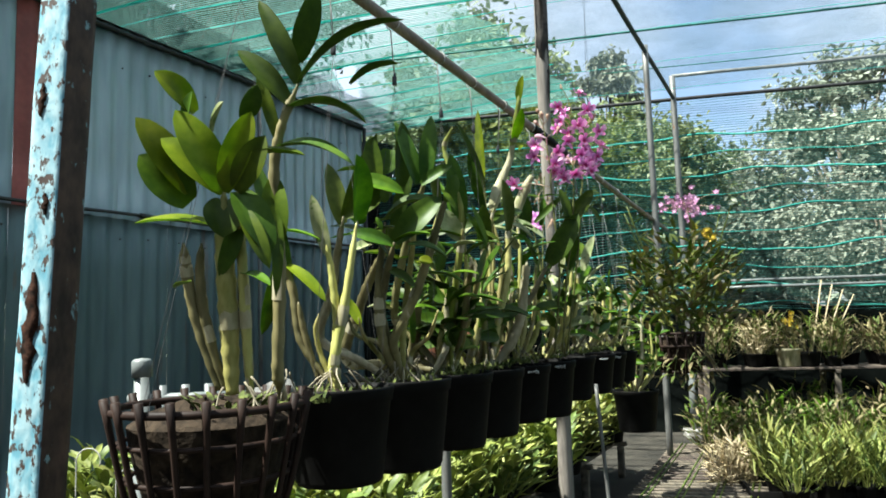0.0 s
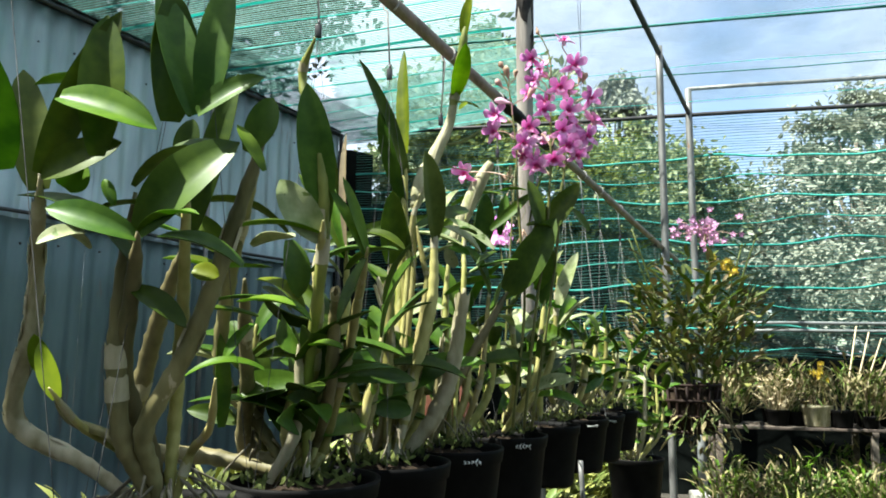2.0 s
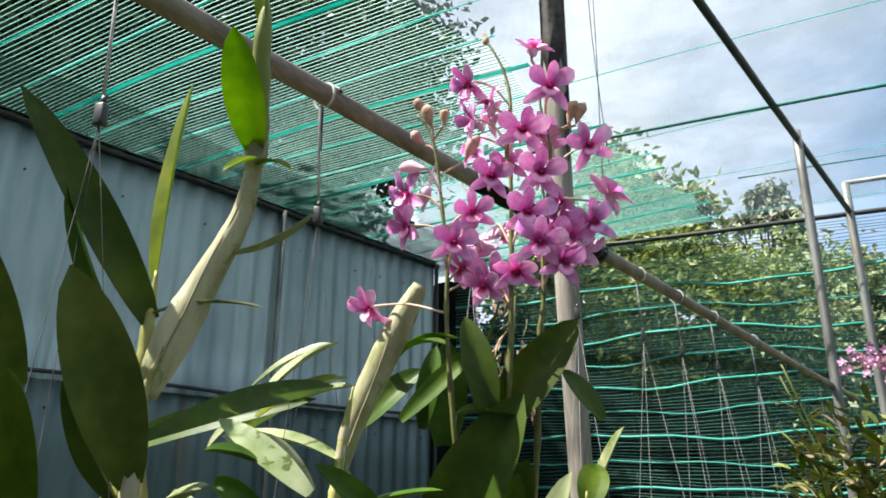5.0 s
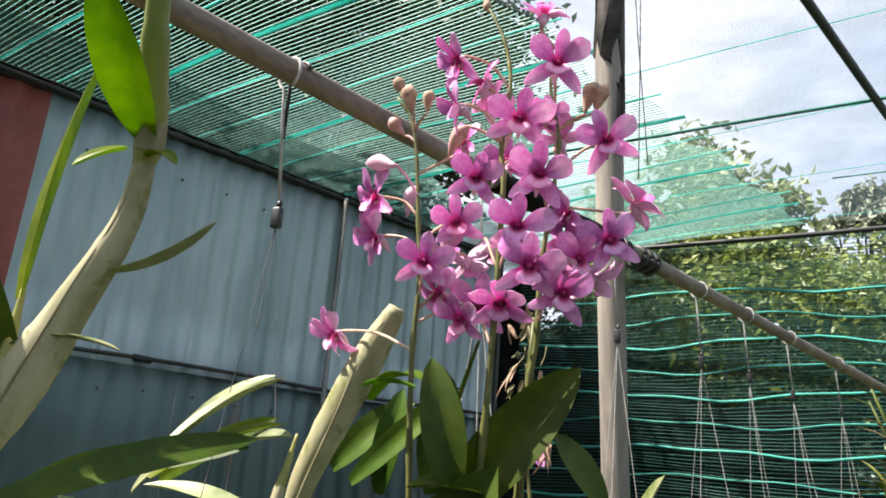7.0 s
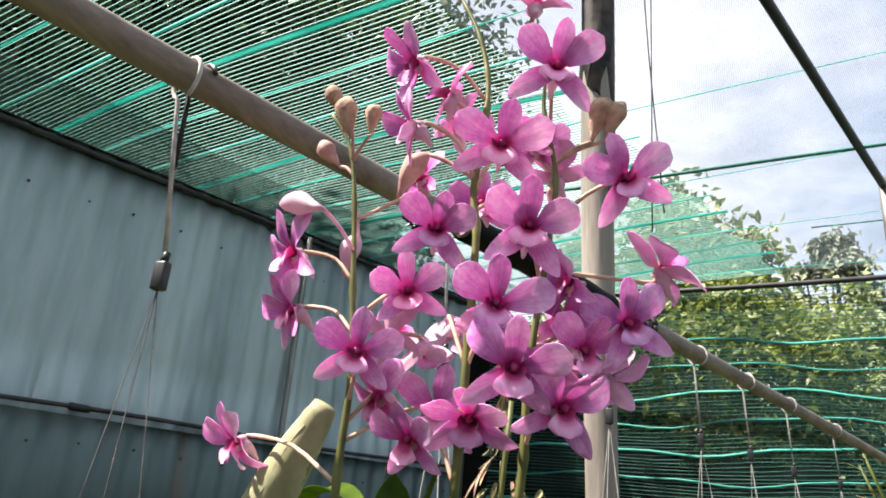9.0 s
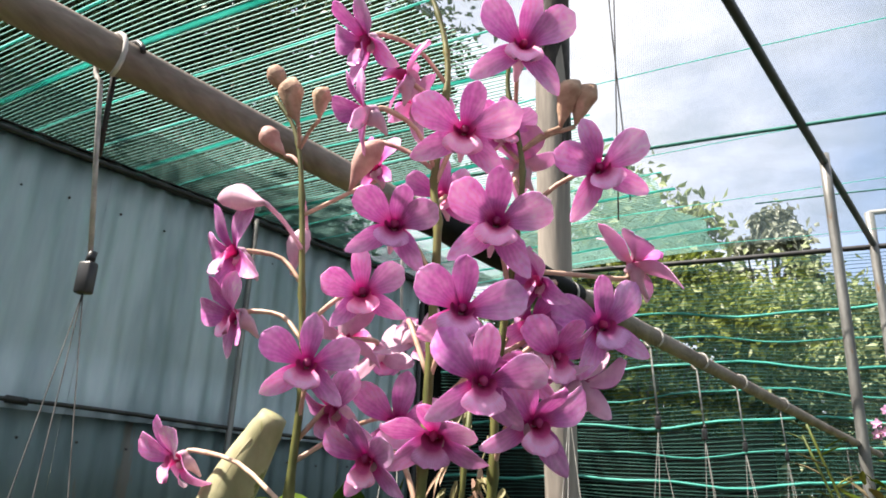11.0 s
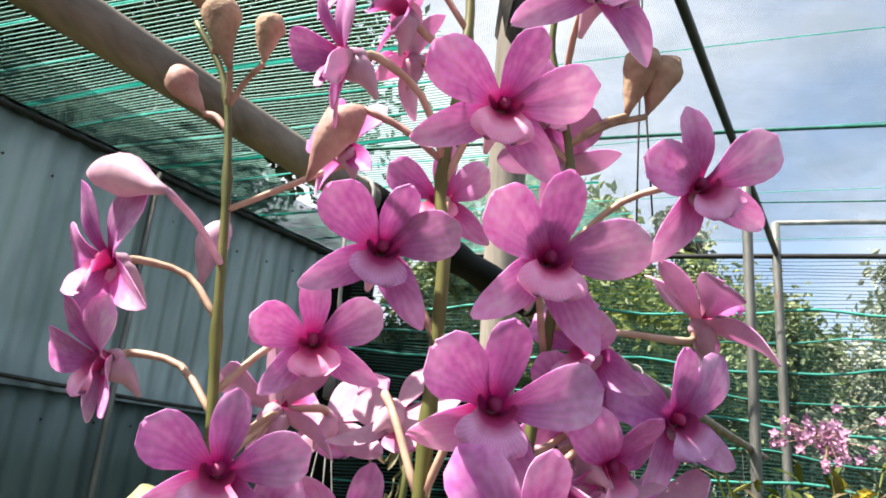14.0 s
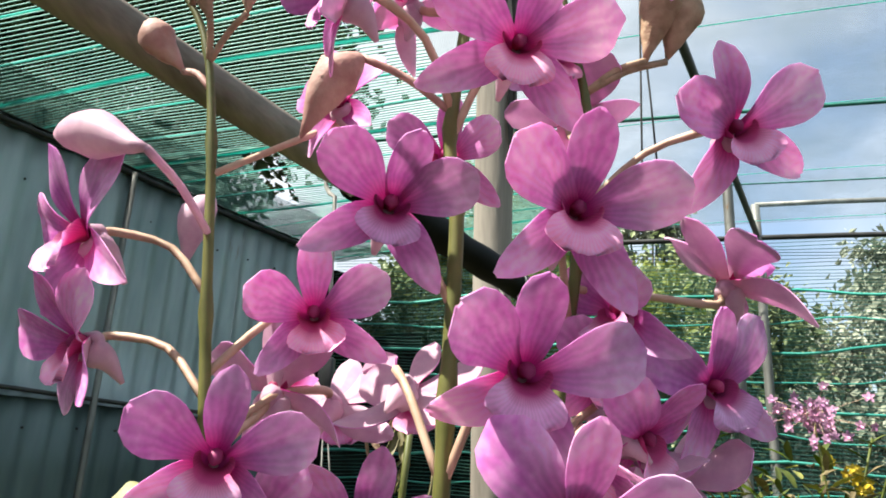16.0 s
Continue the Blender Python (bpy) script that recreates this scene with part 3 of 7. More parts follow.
for c in np.arange(1.10, 8.9, 0.31):
    wide = 0.042 if k % 3 == 0 else 0.016
    k += 1
    x0 = wall_x(c) - 0.3
    bm = bmesh.new()
    x1 = bay_x(c) + 0.1
    strand(bm, [roof_point(c, x0 + (x1 - x0) * i / 11) - V(0, 0, 0.006) for i in range(12)], wide, 0.006)
    part("ribbon", bm, M["ribbon"], roof, "bright green ribbon of the net")
    if k % 3 == 2:
        bm = bmesh.new()
        strand(bm, [roof_point(c, x1 + (7 - x1) * i / 11) - V(0, 0, 0.006) for i in range(12)], 0.009, 0.003)
        part("ribbon", bm, M["ribbon"], roof, "thin green ribbon of the finer net")
bm = bmesh.new()
g = [[bm.verts.new(roof_point(c, bay_x(c) + (8.0 - bay_x(c)) * i / 14)) for i in range(15)] for c in np.linspace(1.2, 8.95, 40)]
for a, b in zip(g, g[1:]):
    for i in range(14):
        bm.faces.new((a[i], a[i + 1], b[i + 1], b[i]))
part("fine_net", bm, M["fine_film"], roof, "fine see-through grey net")
bm = bmesh.new()
for w in np.arange(-0.2, 0.55, 0.016):
    strand(bm, [V(wall_x(c) + w + 0.02 * math.sin(c * 4), c - 0.26 * (wall_x(c) + w), WALL_TOP + 0.045 + 0.032 * max(0.0, w) + 0.015 * math.sin(c * 3 + w)) for c in np.linspace(1.2, 8.95, 16)], 0.0062, 0.003)
tagged(part("doubled_edge", bm, M["dark_strand"], roof, "doubled dark edge of the net along the wall"), kind="stuff")

END0 = CORNER - BEAM * 3.52


def end_point(u, z):
    """On the end net: u metres along the beam, hanging loosely."""
    low = (ROOF - z)
    return END0 + BEAM * u + V(-BEAM.y, BEAM.x, 0) * (0.05 + 0.05 * low * math.sin(u * 0.9 + z)) + V(0, 0, z + 0.022 * math.sin(u * 2.4 + z * 3) * min(1, low))


endnet = thing("end_net", "green shade net hanging as the end wall, sagging in waves", "shade net", kind="structure")
bm = bmesh.new()
for z in np.arange(1.38, 3.78, 0.028):
    prev = None
    for i in range(31):
        p = end_point(i * 0.37, z + 0.006 * math.sin(i * 1.9 + z * 40))
        ring = [bm.verts.new(p + V(0, 0, 0.0026)), bm.verts.new(p - V(0, 0, 0.0026)), bm.verts.new(p - V(-BEAM.y, BEAM.x, 0) * 0.003)]
        if prev:
            for q in range(3):
                bm.faces.new((prev[q], prev[(q + 1) % 3], ring[(q + 1) % 3], ring[q]))
        prev = ring
tagged(part("strands", bm, M["strand"], endnet, "fine green strands of the net"), kind="stuff")
for k, z in enumerate(np.arange(1.43, 3.56, 0.213)):
    bm = bmesh.new()
    wide = 0.022 if k % 2 else 0.013
    prev = None
    for i in range(62):
        u = i * 0.18
        p = end_point(u, z + 0.022 * math.sin(u * 3.1 + k) + 0.012 * math.sin(u * 7.3 + 2 * k)) - V(-BEAM.y, BEAM.x, 0) * 0.008
        ring = [bm.verts.new(p + V(0, 0, wide / 2)), bm.verts.new(p - V(0, 0, wide / 2)), bm.verts.new(p - V(-BEAM.y, BEAM.x, 0) * 0.006)]
        if prev:
            for q in range(3):
                bm.faces.new((prev[q], prev[(q + 1) % 3], ring[(q + 1) % 3], ring[q]))
        prev = ring
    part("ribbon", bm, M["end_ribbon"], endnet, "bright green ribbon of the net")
bm = bmesh.new()
g = [[bm.verts.new(end_point(i * 0.5, z)) for z in np.arange(1.36, 3.80, 0.22)] for i in range(23)]
for i in range(22):
    for j in range(len(g[0]) - 1):
        bm.faces.new((g[i][j], g[i + 1][j], g[i + 1][j + 1], g[i][j + 1]))
part("weave", bm, M["teal_film"], endnet, "fine see-through weave")

# black sheets added behind the end net in place of its deep shade
backdrop = thing("cloth_skirt", "added near-black sheets that stand for the deep shade behind the end net", "shade cloth", kind="structure")
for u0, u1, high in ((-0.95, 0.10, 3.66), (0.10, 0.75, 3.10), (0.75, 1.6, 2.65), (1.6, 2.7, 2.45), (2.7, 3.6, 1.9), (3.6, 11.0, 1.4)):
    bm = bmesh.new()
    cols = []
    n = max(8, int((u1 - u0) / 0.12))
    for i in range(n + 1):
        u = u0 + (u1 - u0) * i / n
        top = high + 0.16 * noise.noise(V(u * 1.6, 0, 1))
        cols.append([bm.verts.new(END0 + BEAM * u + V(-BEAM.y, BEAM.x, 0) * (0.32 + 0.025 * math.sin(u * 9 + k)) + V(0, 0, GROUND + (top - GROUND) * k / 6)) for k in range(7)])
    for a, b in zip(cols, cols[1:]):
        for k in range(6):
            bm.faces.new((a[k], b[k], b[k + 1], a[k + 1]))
    part("cloth", bm, M["shade_black"], backdrop)

# unseen dark walls beside and behind, added to keep low sky light out
for name, a, b in (("side_net", END0 + BEAM * 11.0, END0 + BEAM * 11.0 - RIDGE * 12.5), ("rear_net", END0 + BEAM * 11.0 - RIDGE * 12.5, on_wall(-12.5, 0))):
    ob = thing(name, "added unseen dark green wall that keeps out low sky light", "shade net", kind="structure")
    bm = bmesh.new()
    n, d = 30, (b - a).normalized()
    out = V(-d.y, d.x, 0)
    for face in (0.0, 0.02):
        g = [[bm.verts.new(a.lerp(b, i / n).xy.to_3d() + out * (face + 0.04 * math.sin(i * 1.3)) + V(0, 0, z)) for z in (GROUND, 1.2, 2.6, ROOF)] for i in range(n + 1)]
        for i in range(n):
            for k in range(3):
                bm.faces.new((g[i][k], g[i + 1][k], g[i + 1][k + 1], g[i][k + 1]))
    part("net", bm, M["dark_strand"], ob)
# unseen length of metal wall, added to meet the rear blocker
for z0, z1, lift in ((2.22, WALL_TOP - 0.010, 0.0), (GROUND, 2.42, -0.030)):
    sheet(-12.5, EDGES[0], z0, z1, M["sheet"] if z0 > 1 else M["shaded_sheet"], lift)

# ---- posts and the pole that carries the pots ----
rustpost = thing("painted_post", "square steel post with peeling pale blue paint and rust holes", "post", at=(-0.920, 1.93, GROUND))
rustpost.rotation_euler = (0, radians(3.0), radians(-12))
bm = bmesh.new()
rings = []
for i in range(46):
    z = i * 0.095
    ring = []
    for q in range(4):
        for f in range(6):
            a = [(-1, -1), (1, -1), (1, 1), (-1, 1)][q]
            b = [(-1, -1), (1, -1), (1, 1), (-1, 1)][(q + 1) % 4]
            x, y = a[0] + (b[0] - a[0]) * f / 6, a[1] + (b[1] - a[1]) * f / 6
            k = 0.044 * (1 + 0.05 * noise.noise(V(x * 1.3, y * 1.3, z * 6))) * (0.965 if f == 0 else 1)
            ring.append(bm.verts.new((x * k, y * k, z)))
    rings.append(ring)
for a, b in zip(rings, rings[1:]):
    for q in range(24):
        # right face gets the rusty colour that also carries its shade
        bm.faces.new((a[q], a[(q + 1) % 24], b[(q + 1) % 24], b[q])).material_index = 1 if 6 <= q < 12 else 0
part("tube", bm, [M["paint"], M["rust"]], rustpost)
for z0, z1, x0, w, seed in ((1.17, 1.42, -0.006, 0.017, 1), (1.55, 1.60, 0.012, 0.007, 2), (1.78, 1.86, -0.016, 0.008, 3)):
    bm = bmesh.new()
    sides = []
    for y in (-0.0475, -0.0440):
        left, right = [], []
        for i in range(15):
            u = i / 14
            h = w * math.sin(math.pi * (0.04 + 0.92 * u)) ** 0.7
            c = x0 + 0.012 * noise.noise(V(seed, u * 4, 0))
            left.append(bm.verts.new((c - h * (1 + 0.8 * noise.noise(V(seed, u * 9, 3))), y, z0 + (z1 - z0) * u)))
            right.append(bm.verts.new((c + h * (1 + 0.8 * noise.noise(V(seed, u * 9, 7))), y, z0 + (z1 - z0) * u)))
        sides.append((left, right))
    (fl, fr_), (bl, br) = sides
    for i in range(14):
        bm.faces.new((fl[i], fr_[i], fr_[i + 1], fl[i + 1]))
        bm.faces.new((fl[i], fl[i + 1], bl[i + 1], bl[i]))
        bm.faces.new((fr_[i + 1], fr_[i], br[i], br[i + 1]))
    part("rust_patch", bm, M["deep_rust"], rustpost, "blackened rust hole through the paint")

woodpost = thing("wooden_post", "round grey weathered wooden post with a strip of black plastic", "post", at=(0.559, 4.152, GROUND))
bm = bmesh.new()
tube(bm, [V(-0.010 * z + 0.006 * math.sin(z * 2.1), -0.061 * z, z) for z in np.linspace(0, 4.25, 26)], [0.033 + 0.0025 * math.sin(z * 3) - 0.0012 * z for z in np.linspace(0, 4.25, 26)], 16)
part("trunk", bm, M["wood_post"], woodpost)
bm = bmesh.new()
g = []
for i in range(14):
    z = 2.45 + i * 0.115
    c = V(-0.010 * z + 0.006 * math.sin(z * 2.1), -0.061 * z, z)
    g.append([bm.verts.new(c + (0.0375 + 0.003 * noise.noise(V(i, a, 0))) * V(math.cos(a), math.sin(a), 0) + V(0, 0, 0.16 * noise.noise(V(a * 2.0, i * 0.9, 5)))) for a in np.linspace(-2.6 + 0.3 * math.sin(i * 2.3) + 1.6 * (i < 2), 0.45 + 0.25 * math.sin(i), 9)])
for a, b in zip(g, g[1:]):
    for q in range(8):
        bm.faces.new((a[q], a[q + 1], b[q + 1], b[q]))
part("plastic_strip", bm, M["strip"], woodpost, "torn black plastic strip")

pole = thing("hanging_pole", "long weathered grey pole carrying the hanging pots", "pole", at=on_pole(-2.6))
bm = bmesh.new()
tube(bm, [POLE_D * (s + 2.6) + V(0, 0, 0.004 * math.sin(s * 1.1)) for s in np.linspace(-2.6, 6.23, 42)], [0.0158 + 0.0008 * math.sin(s * 4) + 0.0004 * s for s in np.linspace(-2.6, 6.23, 42)], 16)
part("shaft", bm, M["pole"], pole)
bm = bmesh.new()
tube(bm, [POLE_D * (s + 2.6) + V(0, 0, 0.004 * math.sin(s * 1.1)) for s in np.linspace(1.44, 1.88, 23)], [0.0195 + 0.0035 * noise.noise(V(s * 14, 0, 0)) for s in np.linspace(1.44, 1.88, 23)], 16)
part("wrap", bm, M["black_pot"], pole, "black plastic wrapped round the pole near the post")
for s in (1.93, 1.96, 1.99):
    bm = bmesh.new()
    tube(bm, [POLE_D * (s + 2.6) + 0.021 * (ACROSS * math.cos(a) + V(0, 0, math.sin(a))) for a in np.linspace(0, 6.28, 17)], 0.006, 6)
    part("binding", bm, M["black_pipe"], pole, "black binding at the post")
bm = bmesh.new()
tube(bm, [POLE_D * 3.645 + 0.021 * (ACROSS * math.cos(a) + V(0, 0, math.sin(a))) for a in np.linspace(0.3, 3.6, 9)] + [POLE_D * 3.648 - ACROSS * 0.022 + V(0, 0, -0.075)], 0.0024, 6)
part("strap", bm, M["black_pipe"], pole, "short black strap hanging over the pole")


# ---- hanging pots ----
def pot_profile(r, h):
    return [(0.0, 0.004), (r * 0.74, 0.004), (r * 0.76, 0.0), (r * 0.80, 0.012), (r * 0.965, h - 0.034), (r * 1.0, h - 0.030), (r * 1.03, h - 0.006), (r * 1.03, h), (r * 0.985, h),
            (r * 0.95, h - 0.012), (r * 0.90, h - 0.06), (0.0, h - 0.06)]


def rough_top(bm, r, z, seed, lumps=0.018, seg=22, rings=6):
    """The uneven filling of a pot."""
    rg, prev = random.Random(seed), None
    centre = bm.verts.new((0, 0, z + lumps))
    for k in range(1, rings + 1):
        ring = [bm.verts.new((r * k / rings * math.cos(a), r * k / rings * math.sin(a), z + lumps * (1 - (k / rings) ** 2) + (lumps * 0.9 * (rg.random() - 0.3) if k < rings else 0)))
                for a in [2 * math.pi * i / seg for i in range(seg)]]
        for i in range(seg):
            if prev:
                bm.faces.new((prev[i], prev[(i + 1) % seg], ring[(i + 1) % seg], ring[i]))
            else:
                bm.faces.new((centre, ring[i], ring[(i + 1) % seg]))
        prev = ring


def hanger(ob, r, z_rim, top, seed, swing=(0, 0), cords=False):
    """Cord from the pole, a black clip, three wires to the rim. Heights are above the pot's base."""
    rg = random.Random(seed)
    zc = top.z - 0.165 - 0.02 * rg.random()
    hang = V(top.x + swing[0], top.y + swing[1], 0)
    bm = bmesh.new()
    turn = [0.0205 * (ACROSS * math.cos(a) + V(0, 0, math.sin(a))) + top for a in np.linspace(-1.2, 4.3, 15)]
    tube(bm, [*turn, hang + V(0.0, 0, zc + 0.018)], 0.0021, 6)
    part("cord", bm, M["rope"], ob, "white cord looped over the pole")
    bm = bmesh.new()
    box(bm, hang + V(0, 0, zc), (0.0125, 0.010, 0.026), bevel=0.002)
    tube(bm, [hang + V(0, 0, zc + 0.012), hang + V(0.002, 0, zc + 0.022)], 0.0035, 6)
    part("clip", bm, M["clip"], ob, "black plastic clip")
    for k in range(3):
        a = 2.1 * k + rg.random()
        bm = bmesh.new()
        tube(bm, [hang + V(0, 0, zc - 0.012), V(r * math.cos(a), r * math.sin(a), z_rim - 0.01), V(r * 0.99 * math.cos(a), r * 0.99 * math.sin(a), z_rim - 0.025)], 0.0007 if cords else 0.0005, 5)
        # far pots hang by paler cord, sunlight included in its colour
        part("wire", bm, M["grey_cord"] if cords else M["wire"], ob, "thin steel hanging wire")


def hanging_pot(s, o, rim, r, h, seed, label, wires=True, marks=0):
    base = row(s, o, rim - h)
    ob = thing("hanging_pot", label, "plant pot", "pots hanging from the pole", at=base)
    bm = bmesh.new()
    lathe(bm, pot_profile(r, h))
    part("pot", bm, M["black_pot"], ob)
    bm = bmesh.new()
    rough_top(bm, r * 0.93, h - 0.03, seed)
    part("filling", bm, M["bark"], ob, "bark and moss filling")
    if wires:
        hanger(ob, r, h, on_pole(s) - base, seed, (-0.02, 0.045) if 1.0 < s < 1.1 else (0, 0), s > 1.2)
    if marks:
        rg = random.Random(seed)
        bm = bmesh.new()
        for k in range(marks):
            a = -1.35 + 0.075 * k
            for j in range(2):
                rr = r * 1.034
                z = h - 0.018 - 0.006 * j
                p = V(rr * math.cos(a), rr * math.sin(a), z)
                q = V(rr * math.cos(a + 0.05), rr * math.sin(a + 0.05), z + 0.012 * (1 if j else -1) * rg.random())
                tube(bm, [p, q], 0.0015, 4)
        part("marking", bm, M["chalk"], ob, "unreadable white marker writing")
    return ob


POTS = [(-0.22, 0.125, 0.21), (0.10, 0.135, 0.23), (0.42, 0.13, 0.22), (0.705, 0.125, 0.22), (1.03, 0.12, 0.21), (1.42, 0.125, 0.23), (1.85, 0.12, 0.20), (2.25, 0.125, 0.20),
        (2.56, 0.115, 0.19), (2.92, 0.11, 0.18)]
for k, (s, r, h) in enumerate(POTS):
    hanging_pot(s, 0.01 * math.sin(k * 5), 1.185 - 0.006 * k, r, h, k, "black plastic pot of bark hanging by wires from the pole", marks=5 if k in (4, 5, 7, 8) else 0)
hanging_pot(3.45, 0.0, 0.85, 0.150, 0.27, 21, "larger black plastic pot hanging lower than the others", wires=True)

# slatted basket
basket = thing("hanging_basket", "round brown slatted basket of bark hanging in the pot row", "basket", "pots hanging from the pole", at=row(-0.56, -0.07, 0.985))
NB = 20
for z, r, w in ((0.195, 0.178, 0.008), (0.135, 0.164, 0.005), (0.07, 0.150, 0.005), (0.005, 0.130, 0.007)):
    bm = bmesh.new()
    tube(bm, [V(r * math.cos(a), r * math.sin(a), z) for a in np.linspace(0, 2 * math.pi, 41)], w, 6, cap=False)
    part("hoop", bm, M["brown_basket"], basket)
for k in range(NB):
    a = 2 * math.pi * k / NB
    c, s_, n_ = math.cos(a), math.sin(a), 6
    bm = bmesh.new()
    prof = [(0.137 + 0.052 * (i / (n_ - 1)) ** 0.8, -0.005 + 0.222 * i / (n_ - 1)) for i in range(n_)]
    tube(bm, [V(r * c, r * s_, z) for r, z in prof], [0.006, 0.006, 0.006, 0.006, 0.007, 0.009], 5)
    part("slat", bm, M["brown_basket"], basket)
bm = bmesh.new()
lathe(bm, [(0.0, 0.0), (0.112, 0.004), (0.130, 0.07), (0.145, 0.13), (0.150, 0.165)], 24)
rough_top(bm, 0.150, 0.165, 40, 0.03)
part("filling", bm, M["bark"], basket, "dark bark filling")
hanger(basket, 0.178, 0.2, on_pole(-0.56) - basket.location, 50)
bm = bmesh.new()
for k in range(26):
    rg = random.Random(k)
    a, rr = rg.random() * 6.28, 0.03 + 0.05 * rg.random()
    blade(bm, (0.04 + rr * math.cos(a), rr * math.sin(a), 0.19), (0.04 + (rr + 0.03) * math.cos(a), (rr + 0.03) * math.sin(a), 0.20 + 0.02 * rg.random()), 0.012, (0, 0, 1), nu=4)
tagged(part("moss", bm, M["moss"], basket, "yellow-green moss round the canes"), kind="stuff")

def stone(at, size, seed):
    ob = thing("stone", "rough pale grey stone lying on the bark in a basket", "stone", at=at)
    bm = bmesh.new()
    bmesh.ops.create_icosphere(bm, subdivisions=3, radius=1.0)
    for v in bm.verts:
        v.co = V(v.co.x * size, v.co.y * size * 0.8, v.co.z * size * 0.7) * (1 + 0.28 * noise.noise(v.co * 1.4 + V(seed, 0, 0)) + 0.08 * noise.noise(v.co * 5))
    part("grey_stone", bm, M["stone"], ob)


stone((-0.289, 1.836, 1.19), 0.036, 3)
stone((-0.339, 1.856, 1.18), 0.022, 8)


# ---- orchids ----
FACES = {"c": V(0.40, -0.88, 0.25), "u": V(0.12, -0.30, 0.95), "l": V(-0.90, -0.25, 0.25), "r": V(0.55, -0.55, 0.62), "s": V(-0.50, -0.82, 0.25)}
LEAVES = {"dull": M["dull_leaf"], "leaf": M["leaf"], "young": M["young_leaf"], "dark": M["dark_leaf"], "pale": M["pale_leaf"], "tan": M["dry_herb"]}
CANES = {"shoot": M["shoot"], "cane": M["cane"], "old": M["old_cane"], "sheath": M["sheath"]}
plant = None
LINES = {}
lr = random.Random(12)


def orchid(s, o=0.0, z=1.165, label="tall orchid with thick jointed canes and broad leathery leaves", bare=False):
    ob = thing("orchid", label, "orchid", "orchids in the hanging pots", at=row(s, o, z))
    rg = random.Random(int(s * 100))
    for k in range(17 if bare else 5):
        a, bm = rg.random() * 6.28, bmesh.new()
        r0, l = 0.012 + 0.022 * rg.random(), rg.uniform(0.035, 0.10) * (1 if bare else 0.6)
        d, w = V(math.cos(a), math.sin(a), 0), rg.uniform(-0.6, 0.6)
        e = V(math.cos(a + w), math.sin(a + w), 0)
        p0 = d * r0 + V(0, 0, 0.045 + 0.03 * rg.random())
        tube(bm, spline([p0, p0 + d * l * 0.35 + V(0, 0, -0.014), p0 + e * l * 0.75 + V(0, 0, -0.040), p0 + e * l + V(0, 0, -0.058)], 7), [0.0023, 0.0022, 0.002, 0.0018, 0.0016, 0.0013, 0.0007], 5)
        part("root", bm, M["root"], ob, "pale aerial root")
    bm = bmesh.new()
    for k in range(46):
        a, rr = rg.random() * 6.28, 0.10 * math.sqrt(rg.random())
        p = V(rr * math.cos(a), rr * math.sin(a), 0.004)
        blade(bm, p, p + V(rg.gauss(0, 0.012), rg.gauss(0, 0.012), rg.uniform(0.006, 0.026)), 0.007, V(0, -1, 0.3), 0.2, 0.2, 4, 0.0006)
    tagged(part("moss", bm, M["moss"], ob, "yellow-green moss at the foot"), kind="stuff")
    return ob


def leaf(base, tip, width, face, bend, kind, reach=0.40):
    o = plant.location
    base, tip = Vector(base), Vector(tip)
    near = min(LINES.get(plant.name, [base]), key=lambda p: (p - base).length_squared)
    if (near - base).length < reach * (tip - base).length:
        base = near
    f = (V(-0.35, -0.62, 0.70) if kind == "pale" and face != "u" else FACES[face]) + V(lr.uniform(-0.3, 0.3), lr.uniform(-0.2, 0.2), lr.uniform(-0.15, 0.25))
    bm = bmesh.new()
    blade(bm, Vector(base) - o, Vector(tip) - o, width, f, bend + lr.uniform(-0.02, 0.05), lr.uniform(0.24, 0.52), 12, 0.0012, lr.uniform(-0.2, 0.2), lr.uniform(-0.1, 0.15), wave=0.01)
    part("leaf", bm, LEAVES[kind], plant, "pale mottled leaf with sunlight put into its colour" if kind == "pale" else "young yellow-green leaf" if kind == "young" else "")


